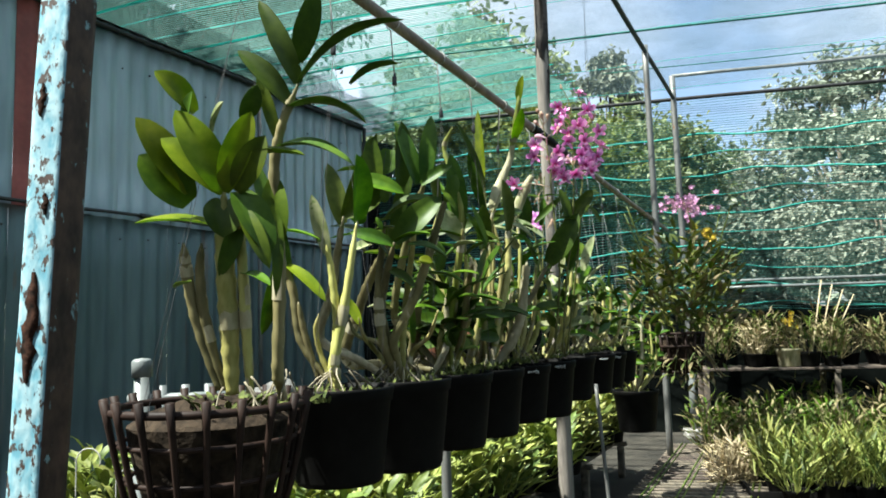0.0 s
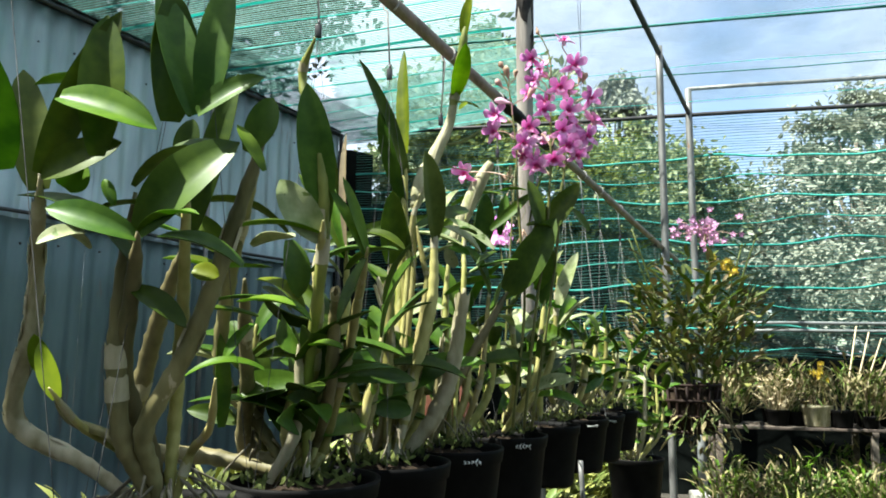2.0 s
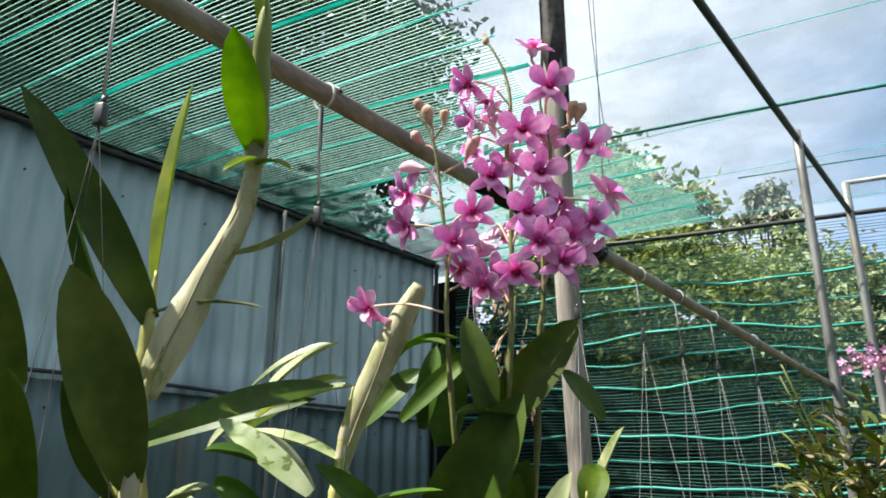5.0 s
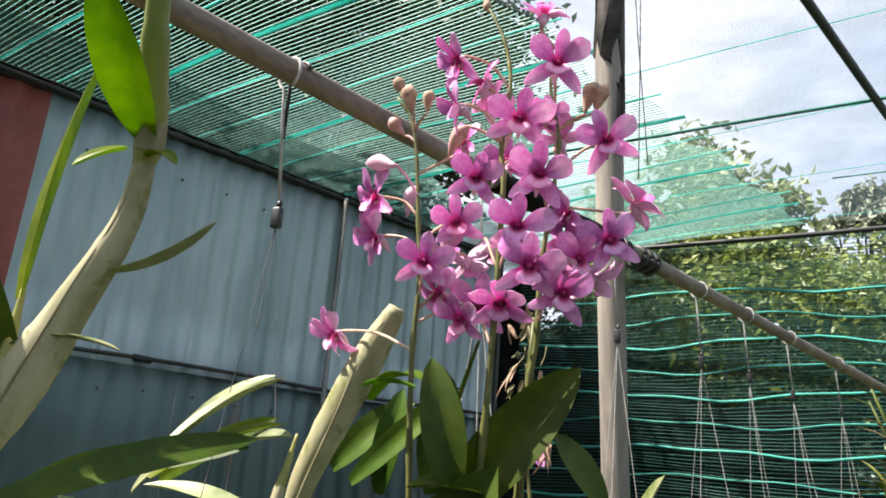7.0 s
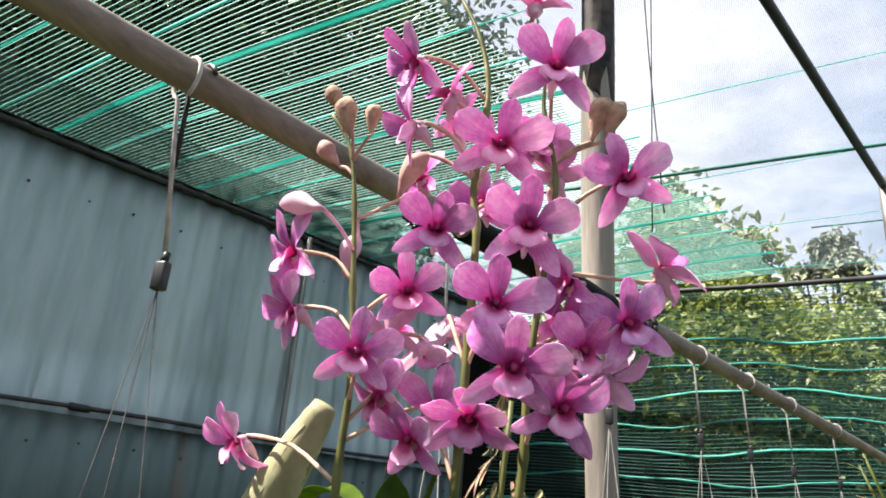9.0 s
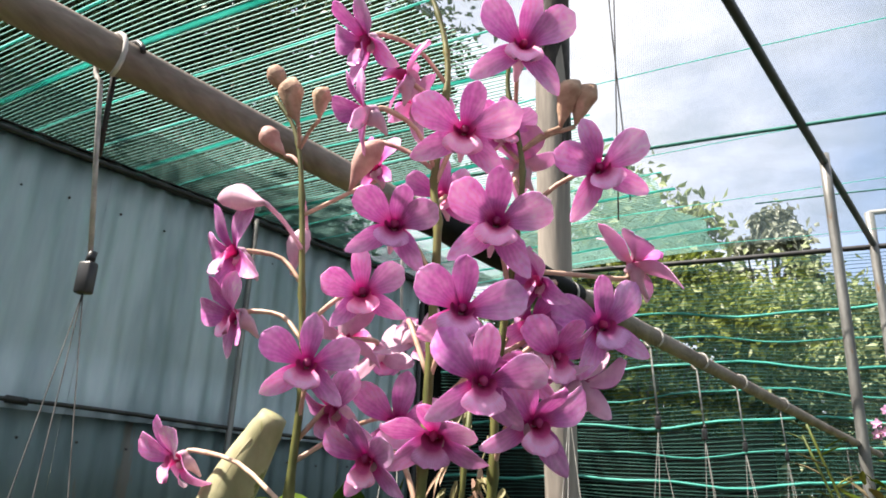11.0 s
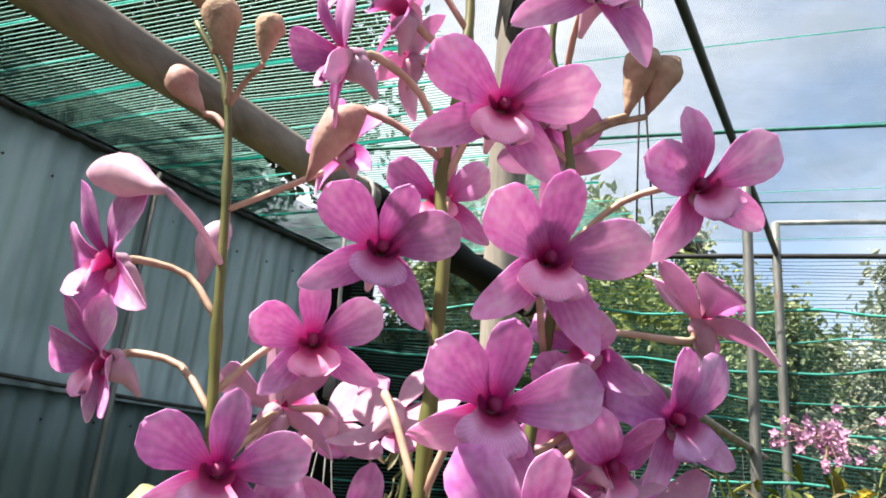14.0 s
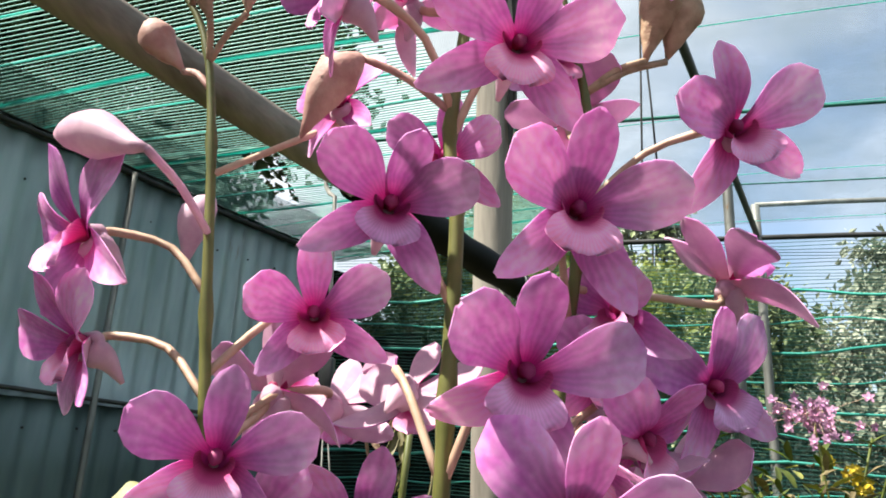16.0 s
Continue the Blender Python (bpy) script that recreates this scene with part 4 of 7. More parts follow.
def cane(pts, r, kind, rooted=True):
    """A jointed cane, swollen in its middle, with rings at the joints."""
    o = plant.location
    pts = [Vector(p) for p in pts]
    if rooted and pts[0].z > o.z + 0.05:
        foot = o + V(max(-0.03, min(0.03, (pts[0].x - o.x) * 0.2)), max(-0.03, min(0.03, (pts[0].y - o.y) * 0.2)), 0.012)
        pts = [foot, foot.lerp(pts[0], 0.5) + (pts[0] - foot).cross(V(0, 0, 1)) * 0.05, *pts]
    length = sum((Vector(b) - Vector(a)).length for a, b in zip(pts, pts[1:]))
    joints = max(5, int(length / 0.035))
    n = joints * 4 + 1
    line = [p - o for p in spline(pts, n)]
    LINES.setdefault(plant.name, []).extend(p + o for p in line)
    radii = []
    for i in range(n):
        u = i / (n - 1)
        body = (0.42 + 0.50 * math.sin(math.pi * min(1, 0.05 + 0.85 * u)) ** 0.9) * (1 - 0.3 * u) * (1 if u < 0.9 else 1 - 6.5 * (u - 0.9))
        radii.append(r * body * (1.09, 0.93, 0.96, 1.0)[i % 4])
    bm = bmesh.new()
    tube(bm, line, radii, 12)
    whole = part("cane", bm, CANES[kind], plant, {"old": "brown old cane", "sheath": "cane in a papery pale sheath"}.get(kind, ""))
    # torn papery sheaths round some joints
    for j in range(joints):
        if lr.random() < (0.45 if kind == "sheath" else 0.08 if kind == "old" else 0.18):
            i0 = j * 4
            bm = bmesh.new()
            seg = line[i0:i0 + 4]
            ring, a0 = [], lr.random() * 6.28
            for q, p in enumerate(seg):
                ahead = (line[min(i0 + q + 1, n - 1)] - line[max(i0 + q - 1, 0)]).normalized()
                side = (V(math.cos(a0), math.sin(a0), 0) - ahead * ahead.dot(V(math.cos(a0), math.sin(a0), 0))).normalized()
                up = ahead.cross(side)
                rr = radii[i0] * (1.10 - 0.01 * q)
                ring.append([bm.verts.new(p + rr * (math.cos(t) * side + math.sin(t) * up) + ahead * 0.004 * math.sin(5 * t + j) * (q == 3)) for t in np.linspace(-2.2, 2.2, 9)])
            for a, b in zip(ring, ring[1:]):
                for k in range(8):
                    bm.faces.new((a[k], a[k + 1], b[k + 1], b[k]))
            part("sheath", bm, M["sheath"], whole, "torn papery sheath")


def bulb(pts, radii, label="swollen cane in a smooth cream sheath"):
    """A swollen cane in its smooth dry sheath, with faint rings and a loose edge that runs along it."""
    o, n = plant.location, 34
    line = [p - o for p in spline(pts, n)]
    LINES.setdefault(plant.name, []).extend(p + o for p in line)
    thick = [q.x for q in spline([(r, 0, 0) for r in radii], n)]
    bm = bmesh.new()
    tube(bm, line, [t * (1.05 if i % 9 == 4 else 1.0) for i, t in enumerate(thick)], 16)
    whole = part("cane", bm, M["cream_sheath"], plant, label)
    bm = bmesh.new()
    edge = [p + V(0.35, -0.90, 0.2).normalized() * (t * 1.02) + V(1, 0, 0) * t * 0.35 * math.sin(i * 0.19) for i, (p, t) in enumerate(zip(line, thick))][4:-4]
    tube(bm, edge, [0.0012] * len(edge), 5)
    part("sheath_edge", bm, M["sheath"], whole, "dry overlapping edge of the sheath")


plant = orchid(-0.56)
cane([(-0.33, 1.64, 1.201), (-0.33, 1.62, 1.338), (-0.332, 1.6, 1.485), (-0.325, 1.58, 1.577)], 0.0234, "cane")
cane([(-0.355, 1.64, 1.209), (-0.391, 1.62, 1.339), (-0.403, 1.6, 1.433), (-0.401, 1.58, 1.484)], 0.0139, "old")
cane([(-0.344, 1.64, 1.209), (-0.372, 1.62, 1.328), (-0.378, 1.6, 1.422), (-0.367, 1.58, 1.483)], 0.0128, "old")
cane([(-0.296, 1.64, 1.203), (-0.298, 1.62, 1.338), (-0.3, 1.6, 1.485), (-0.301, 1.58, 1.577)], 0.0128, "cane")
leaf((-0.329, 1.587, 1.622), (-0.403, 1.543, 1.726), 0.066, "c", 0.12, "young")
leaf((-0.33, 1.589, 1.6), (-0.431, 1.547, 1.675), 0.064, "c", 0.15, "young")
leaf((-0.395, 1.591, 1.56), (-0.473, 1.549, 1.646), 0.083, "c", 0.08, "leaf")
leaf((-0.394, 1.589, 1.581), (-0.476, 1.541, 1.715), 0.064, "c", 0.15, "young")
leaf((-0.349, 1.598, 1.511), (-0.485, 1.561, 1.522), 0.047, "u", 0.12, "young")
leaf((-0.378, 1.574, 1.729), (-0.439, 1.534, 1.799), 0.051, "c", 0.1, "young")
leaf((-0.329, 1.587, 1.622), (-0.263, 1.55, 1.719), 0.055, "c", 0.08, "young")
leaf((-0.302, 1.586, 1.642), (-0.168, 1.562, 1.636), 0.038, "u", 0.15, "leaf")
leaf((-0.357, 1.592, 1.57), (-0.324, 1.571, 1.491), 0.074, "c", 0.1, "dark")
leaf((-0.272, 1.593, 1.588), (-0.237, 1.578, 1.457), 0.064, "c", 0.1, "dark")
leaf((-0.282, 1.593, 1.588), (-0.239, 1.555, 1.674), 0.055, "c", 0.1, "leaf")
leaf((-0.396, 1.579, 1.677), (-0.37, 1.541, 1.761), 0.032, "s", 0.05, "dark")
leaf((-0.348, 1.58, 1.686), (-0.314, 1.545, 1.739), 0.038, "r", 0.05, "pale")
leaf((-0.288, 1.579, 1.715), (-0.251, 1.545, 1.768), 0.038, "c", 0.05, "dark")
leaf((-0.284, 1.562, 1.553), (-0.235, 1.562, 1.429), 0.036, "c", 0.15, "leaf")
leaf((-0.277, 1.594, 1.526), (-0.339, 1.594, 1.421), 0.035, "c", 0.15, "dark")
leaf((-0.289, 1.587, 1.421), (-0.233, 1.557, 1.398), 0.028, "u", 0.1, "leaf")
leaf((-0.402, 1.542, 1.399), (-0.36, 1.512, 1.407), 0.020, "u", 0.1, "leaf")

plant = orchid(-0.42)
cane([(-0.259, 1.7, 1.249), (-0.248, 1.68, 1.448), (-0.252, 1.66, 1.624), (-0.231, 1.64, 1.714), (-0.192, 1.62, 1.792)], 0.0156, "old")
leaf((-0.202, 1.647, 1.828), (-0.263, 1.601, 1.956), 0.040, "c", 0.1, "dark")
leaf((-0.196, 1.647, 1.834), (0.017, 1.618, 1.909), 0.051, "u", 0.25, "dark")
leaf((-0.232, 1.653, 1.762), (-0.062, 1.635, 1.71), 0.054, "u", 0.3, "dark")
leaf((-0.201, 1.646, 1.845), (-0.15, 1.604, 1.975), 0.049, "c", 0.05, "dark")
leaf((-0.258, 1.661, 1.68), (-0.113, 1.639, 1.651), 0.045, "u", 0.2, "dark")
leaf((-0.096, 1.655, 1.797), (0.006, 1.626, 1.825), 0.029, "u", 0.2, "dark")
leaf((-0.232, 1.652, 1.774), (-0.308, 1.609, 1.86), 0.045, "c", 0.1, "dark")
leaf((-0.26, 1.667, 1.613), (-0.252, 1.654, 1.454), 0.054, "c", 0.1, "leaf")
leaf((-0.237, 1.593, 1.659), (-0.078, 1.563, 1.613), 0.035, "u", 0.2, "dark")
leaf((-0.233, 1.624, 1.584), (-0.241, 1.624, 1.38), 0.025, "c", 0.1, "leaf")
leaf((-0.255, 1.642, 1.693), (-0.28, 1.642, 1.825), 0.026, "c", 0.1, "leaf")

plant = orchid(-0.22, bare=True)
cane([(-0.215, 1.95, 1.203), (-0.273, 1.945, 1.298), (-0.289, 1.94, 1.416), (-0.343, 1.935, 1.543), (-0.399, 1.93, 1.575)], 0.0129, "old")
cane([(-0.207, 1.95, 1.212), (-0.187, 1.943, 1.318), (-0.193, 1.937, 1.428), (-0.209, 1.93, 1.543)], 0.0121, "cane")
cane([(-0.232, 1.95, 1.202), (-0.262, 1.94, 1.315), (-0.272, 1.93, 1.382)], 0.0103, "old")
cane([(-0.228, 1.95, 1.265), (-0.235, 1.94, 1.316), (-0.225, 1.93, 1.351)], 0.0086, "cane")
cane([(-0.190, 1.93, 1.25), (-0.160, 1.932, 1.40), (-0.132, 1.928, 1.565)], 0.0150, "cane")
leaf((-0.125, 1.915, 1.570), (-0.108, 1.785, 1.688), 0.064, "c", 0.05, "leaf", 0.15)
leaf((-0.235, 1.915, 1.48), (-0.235, 1.915, 1.628), 0.035, "c", 0.05, "pale")
leaf((-0.283, 1.908, 1.482), (-0.204, 1.908, 1.38), 0.034, "c", 0.1, "young")
leaf((-0.325, 1.921, 1.414), (-0.377, 1.921, 1.73), 0.045, "c", 0.05, "dark")
leaf((-0.364, 1.965, 1.467), (-0.368, 1.965, 1.31), 0.039, "c", 0.05, "leaf")
leaf((-0.418, 1.968, 1.573), (-0.471, 1.938, 1.565), 0.024, "u", 0.1, "pale")
leaf((-0.327, 1.944, 1.563), (-0.217, 1.914, 1.523), 0.023, "u", 0.15, "leaf")

plant = orchid(0.1, bare=True)
cane([(-0.286, 2.24, 1.293), (-0.244, 2.193, 1.421), (-0.218, 2.147, 1.524), (-0.193, 2.1, 1.604)], 0.0148, "sheath")
cane([(-0.098, 2.24, 1.265), (-0.115, 2.193, 1.356), (-0.089, 2.147, 1.469), (-0.064, 2.1, 1.532)], 0.0167, "old")
cane([(-0.062, 2.24, 1.303), (-0.041, 2.193, 1.43), (-0.024, 2.147, 1.515), (-0.007, 2.1, 1.602)], 0.0120, "cane")
cane([(-0.136, 2.24, 1.254), (-0.157, 2.17, 1.294), (-0.16, 2.1, 1.343)], 0.0083, "cane")
cane([(-0.036, 2.24, 1.254), (0.012, 2.17, 1.293), (0.041, 2.1, 1.356)], 0.0083, "cane")
leaf((-0.216, 2.132, 1.600), (-0.235, 2.112, 1.745), 0.050, "c", 0.06, "dull")
leaf((-0.165, 2.128, 1.345), (-0.193, 2.128, 1.397), 0.026, "c", 0.05, "young")
leaf((-0.118, 2.09, 1.624), (-0.117, 2.09, 1.807), 0.054, "c", 0.05, "leaf")
leaf((-0.157, 2.067, 1.692), (-0.034, 2.067, 1.65), 0.047, "c", 0.12, "leaf")
leaf((-0.168, 2.112, 1.589), (-0.144, 2.112, 1.622), 0.045, "c", 0.05, "leaf")
leaf((-0.168, 2.105, 1.613), (-0.095, 2.105, 1.646), 0.044, "c", 0.08, "leaf")
leaf((-0.086, 2.089, 1.525), (-0.176, 2.089, 1.559), 0.038, "c", 0.15, "dark")
leaf((-0.095, 2.078, 1.523), (0.031, 2.048, 1.543), 0.019, "u", 0.2, "leaf")
leaf((-0.054, 2.093, 1.561), (0.059, 2.093, 1.641), 0.067, "c", 0.2, "dark")
leaf((-0.003, 2.098, 1.678), (-0.057, 2.098, 1.845), 0.046, "c", 0.05, "dark")
leaf((0.018, 2.082, 1.683), (0.04, 2.082, 1.851), 0.044, "c", 0.05, "dark")
leaf((-0.121, 2.083, 1.527), (-0.162, 2.053, 1.509), 0.029, "u", 0.1, "pale")
leaf((-0.095, 2.097, 1.564), (-0.11, 2.097, 1.597), 0.015, "c", 0.1, "leaf")
leaf((-0.005, 2.129, 1.488), (0.029, 2.129, 1.481), 0.026, "c", 0.02, "young")
leaf((0.065, 2.107, 1.489), (-0.03, 2.077, 1.522), 0.042, "u", 0.2, "dark")
leaf((0.084, 2.083, 1.511), (0.142, 2.053, 1.518), 0.029, "u", 0.1, "pale")
leaf((0.009, 2.082, 1.674), (0.089, 2.082, 1.72), 0.032, "c", 0.1, "dark")
leaf((0.067, 2.096, 1.63), (0.097, 2.096, 1.699), 0.037, "c", 0.1, "dark")
leaf((0.096, 2.076, 1.601), (0.06, 2.076, 1.658), 0.017, "c", 0.1, "leaf")
leaf((0.072, 2.076, 1.445), (0.147, 2.046, 1.439), 0.019, "u", 0.15, "leaf")

leaf((-0.077, 2.133, 1.689), (-0.212, 2.102, 1.721), 0.059, "u", 0.25, "leaf")
leaf((-0.05, 2.136, 1.682), (-0.038, 2.093, 1.843), 0.064, "c", 0.05, "dark")
leaf((-0.093, 2.145, 1.598), (0.045, 2.126, 1.638), 0.059, "u", 0.3, "dark")
leaf((-0.111, 2.155, 1.526), (-0.234, 2.121, 1.582), 0.042, "u", 0.3, "dark")
leaf((-0.013, 2.154, 1.563), (-0.148, 2.129, 1.554), 0.029, "u", 0.3, "leaf")
leaf((-0.152, 2.154, 1.518), (-0.177, 2.129, 1.54), 0.029, "u", 0.1, "pale")
leaf((-0.071, 2.165, 1.468), (-0.019, 2.154, 1.417), 0.032, "c", 0.2, "dark")
leaf((-0.123, 2.142, 1.613), (-0.102, 2.094, 1.814), 0.045, "c", 0.05, "leaf")
leaf((-0.202, 2.175, 1.355), (-0.212, 2.146, 1.408), 0.029, "c", 0.05, "young")
cane([(-0.111, 2.19, 1.279), (-0.118, 2.176, 1.374), (-0.111, 2.162, 1.475), (-0.093, 2.146, 1.591)], 0.0161, "old")
cane([(-0.081, 2.19, 1.287), (-0.034, 2.18, 1.374), (0.004, 2.169, 1.462), (0.046, 2.154, 1.585), (0.075, 2.144, 1.665)], 0.0161, "old")
cane([(-0.122, 2.19, 1.276), (-0.18, 2.183, 1.301), (-0.202, 2.175, 1.355)], 0.0088, "old")

plant = orchid(0.42)
cane([(0.067, 2.602, 1.315), (0.106, 2.58, 1.449), (0.11, 2.568, 1.508), (0.11, 2.553, 1.582)], 0.0100, "cane")
cane([(0.060, 2.50, 1.35), (0.100, 2.40, 1.56), (0.098, 2.37, 1.70), (0.061, 2.383, 1.832), (0.087, 2.351, 1.892)], 0.0125, "shoot")
cane([(-0.12, 2.58, 1.352), (-0.087, 2.507, 1.512), (-0.035, 2.433, 1.659), (0.007, 2.36, 1.754)], 0.0165, "old")
cane([(0.035, 2.58, 1.208), (0.068, 2.507, 1.361), (0.088, 2.433, 1.511), (0.108, 2.36, 1.593)], 0.0124, "cane")
cane([(0.056, 2.58, 1.209), (0.095, 2.507, 1.314), (0.116, 2.433, 1.437), (0.131, 2.36, 1.487)], 0.0144, "old")
cane([(-0.276, 2.58, 1.222), (-0.226, 2.507, 1.368), (-0.165, 2.433, 1.485), (-0.103, 2.36, 1.566)], 0.0211, "old")
cane([(-0.07, 2.58, 1.216), (-0.047, 2.507, 1.326), (-0.032, 2.433, 1.426), (-0.013, 2.36, 1.5)], 0.0176, "old")
cane([(0.075, 2.58, 1.223), (0.125, 2.507, 1.382), (0.155, 2.433, 1.479), (0.179, 2.36, 1.55)], 0.0123, "cane")
leaf((0.013, 2.349, 1.465), (0.104, 2.319, 1.433), 0.026, "u", 0.25, "leaf")
leaf((-0.002, 2.377, 1.431), (-0.036, 2.347, 1.373), 0.020, "u", 0.15, "leaf")
leaf((0.089, 2.38, 1.399), (0.147, 2.35, 1.393), 0.024, "u", 0.1, "leaf")
leaf((-0.087, 2.375, 1.607), (-0.279, 2.345, 1.578), 0.031, "u", 0.15, "leaf")
leaf((0.109, 2.379, 1.597), (0.078, 2.345, 1.812), 0.058, "c", 0.05, "dark", 0.25)
leaf((0.115, 2.373, 1.565), (-0.05, 2.343, 1.572), 0.030, "u", 0.2, "leaf")
leaf((-0.088, 2.347, 1.512), (0.043, 2.317, 1.513), 0.025, "u", 0.05, "leaf")
leaf((0.01, 2.366, 1.442), (-0.082, 2.336, 1.453), 0.019, "u", 0.1, "leaf")
leaf((0.028, 2.346, 1.361), (-0.086, 2.316, 1.348), 0.021, "u", 0.3, "leaf")
leaf((-0.099, 2.356, 1.835), (-0.115, 2.356, 1.761), 0.064, "c", 0.05, "dark")
leaf((-0.044, 2.325, 1.584), (-0.026, 2.325, 1.822), 0.042, "c", 0.05, "dark")
leaf((-0.119, 2.339, 1.677), (-0.1, 2.339, 1.752), 0.038, "c", 0.05, "dark")
leaf((-0.052, 2.398, 1.27), (-0.061, 2.398, 1.417), 0.027, "r", 0.05, "leaf")
leaf((-0.069, 2.338, 1.46), (0.09, 2.308, 1.451), 0.021, "u", 0.15, "dark")
leaf((0.15, 2.375, 1.559), (0.134, 2.375, 1.666), 0.020, "c", 0.05, "leaf")
leaf((0.197, 2.378, 1.537), (0.11, 2.378, 1.651), 0.020, "c", 0.1, "leaf")
leaf((0.159, 2.358, 1.52), (0.141, 2.328, 1.432), 0.019, "u", 0.1, "dark")
leaf((0.205, 2.368, 1.463), (0.252, 2.338, 1.556), 0.022, "u", 0.1, "dark")
leaf((0.013, 2.535, 1.593), (-0.17, 2.476, 1.636), 0.039, "u", 0.35, "dark")
leaf((-0.092, 2.529, 1.54), (-0.203, 2.489, 1.549), 0.035, "u", 0.1, "young")
leaf((0.008, 2.535, 1.589), (0.029, 2.54, 1.484), 0.050, "c", 0.15, "dark")
leaf((-0.164, 2.5, 1.624), (-0.087, 2.506, 1.558), 0.047, "c", 0.1, "leaf")
leaf((-0.112, 2.563, 1.363), (-0.2, 2.524, 1.382), 0.032, "u", 0.15, "pale")
leaf((-0.041, 2.545, 1.504), (0.016, 2.542, 1.461), 0.032, "u", 0.1, "pale")
leaf((0.034, 2.555, 1.515), (0.18, 2.545, 1.573), 0.033, "u", 0.3, "dark")
leaf((-0.059, 2.568, 1.381), (0.009, 2.55, 1.419), 0.033, "u", 0.1, "leaf")
leaf((-0.05, 2.547, 1.518), (0.041, 2.54, 1.451), 0.041, "u", 0.3, "young")

leaf((0.115, 2.384, 1.562), (0.034, 2.366, 1.660), 0.056, "r", 0.12, "pale", 0.25)
leaf((0.093, 2.606, 1.580), (0.034, 2.613, 1.783), 0.024, "c", 0.06, "leaf", 0.3)
leaf((0.100, 2.600, 1.590), (0.098, 2.587, 1.802), 0.016, "s", 0.05, "tan", 0.3)
leaf((0.088, 2.602, 1.570), (0.007, 2.589, 1.727), 0.018, "c", 0.08, "leaf", 0.3)
leaf((0.112, 2.584, 1.600), (0.220, 2.560, 1.572), 0.030, "u", 0.30, "leaf", 0.3)
leaf((0.095, 2.590, 1.540), (0.215, 2.475, 1.562), 0.030, "u", 0.25, "dark", 0.3)

plant = orchid(0.705)
cane([(0.205, 2.86, 1.567), (0.2, 2.86, 1.671), (0.225, 2.86, 1.763)], 0.0084, "cane")
cane([(0.237, 2.86, 1.536), (0.228, 2.86, 1.59), (0.212, 2.86, 1.671)], 0.0101, "cane")
cane([(0.195, 2.86, 1.589), (0.2, 2.86, 1.671)], 0.0078, "cane")
cane([(0.17, 2.86, 1.18), (0.219, 2.86, 1.297), (0.234, 2.86, 1.415), (0.238, 2.86, 1.557)], 0.0142, "cane")
cane([(0.167, 2.87, 1.25), (0.171, 2.885, 1.34), (0.161, 2.893, 1.430), (0.123, 2.881, 1.558)], 0.0265, "sheath")
cane([(0.203, 2.86, 1.182), (0.264, 2.86, 1.268), (0.298, 2.85, 1.370), (0.321, 2.84, 1.530)], 0.0235, "sheath")
cane([(0.136, 2.86, 1.209), (0.177, 2.86, 1.264), (0.199, 2.86, 1.349), (0.178, 2.86, 1.623)], 0.0120, "cane")
bulb([(0.205, 2.87, 1.715), (0.222, 2.88, 1.775), (0.246, 2.888, 1.835), (0.281, 2.894, 1.915), (0.296, 2.885, 1.990)], [0.011, 0.0205, 0.0165, 0.0115, 0.0080])
cane([(0.196, 2.868, 1.50), (0.202, 2.87, 1.60), (0.206, 2.87, 1.725)], 0.0150, "cane")
cane([(0.288, 2.890, 1.945), (0.297, 2.884, 1.995), (0.312, 2.85, 2.075), (0.322, 2.835, 2.14)], 0.0150, "shoot", False)
cane([(0.176, 2.885, 1.55), (0.180, 2.890, 1.70), (0.181, 2.895, 1.855)], 0.0140, "cane")
cane([(0.252, 2.800, 1.50), (0.256, 2.795, 1.645)], 0.0170, "cane")
cane([(0.165, 2.775, 1.45), (0.168, 2.770, 1.575)], 0.0150, "cane")
cane([(-0.02, 2.90, 1.55), (0.010, 2.905, 1.735)], 0.0130, "cane")
leaf((0.293, 2.885, 1.980), (0.322, 2.775, 2.066), 0.042, "c", 0.05, "young", 0.15)
leaf((0.318, 2.840, 2.110), (0.334, 2.808, 2.195), 0.034, "s", 0.04, "young", 0.15)
leaf((0.190, 2.880, 1.795), (0.089, 2.760, 2.024), 0.046, "c", 0.05, "dark", 0.15)
leaf((0.160, 2.880, 1.735), (0.131, 2.800, 1.925), 0.040, "s", 0.06, "dark", 0.25)
leaf((0.257, 2.790, 1.632), (0.240, 2.704, 1.802), 0.058, "c", 0.05, "dull", 0.15)
leaf((0.012, 2.905, 1.733), (-0.021, 2.819, 1.922), 0.048, "c", 0.06, "dull", 0.15)
leaf((0.178, 2.898, 1.850), (0.171, 2.933, 2.114), 0.037, "s", 0.04, "young", 0.15)
leaf((0.168, 2.770, 1.572), (0.172, 2.728, 1.723), 0.056, "c", 0.05, "leaf", 0.15)
leaf((0.200, 2.860, 1.610), (0.170, 2.800, 1.735), 0.044, "s", 0.05, "dark", 0.25)
leaf((0.258, 2.847, 1.694), (0.326, 3.066, 1.747), 0.030, "c", 0.12, "dark", 0.25)
leaf((0.262, 3.010, 1.730), (0.300, 3.138, 1.816), 0.024, "r", 0.06, "pale", 0.25)
leaf((0.262, 3.000, 1.705), (0.320, 3.123, 1.766), 0.030, "u", 0.12, "young", 0.25)
leaf((0.262, 2.890, 1.866), (0.359, 2.911, 1.914), 0.020, "u", -0.25, "pale", 0.30)
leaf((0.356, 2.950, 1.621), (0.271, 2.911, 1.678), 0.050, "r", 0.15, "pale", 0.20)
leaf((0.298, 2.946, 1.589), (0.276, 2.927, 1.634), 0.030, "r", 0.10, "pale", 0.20)
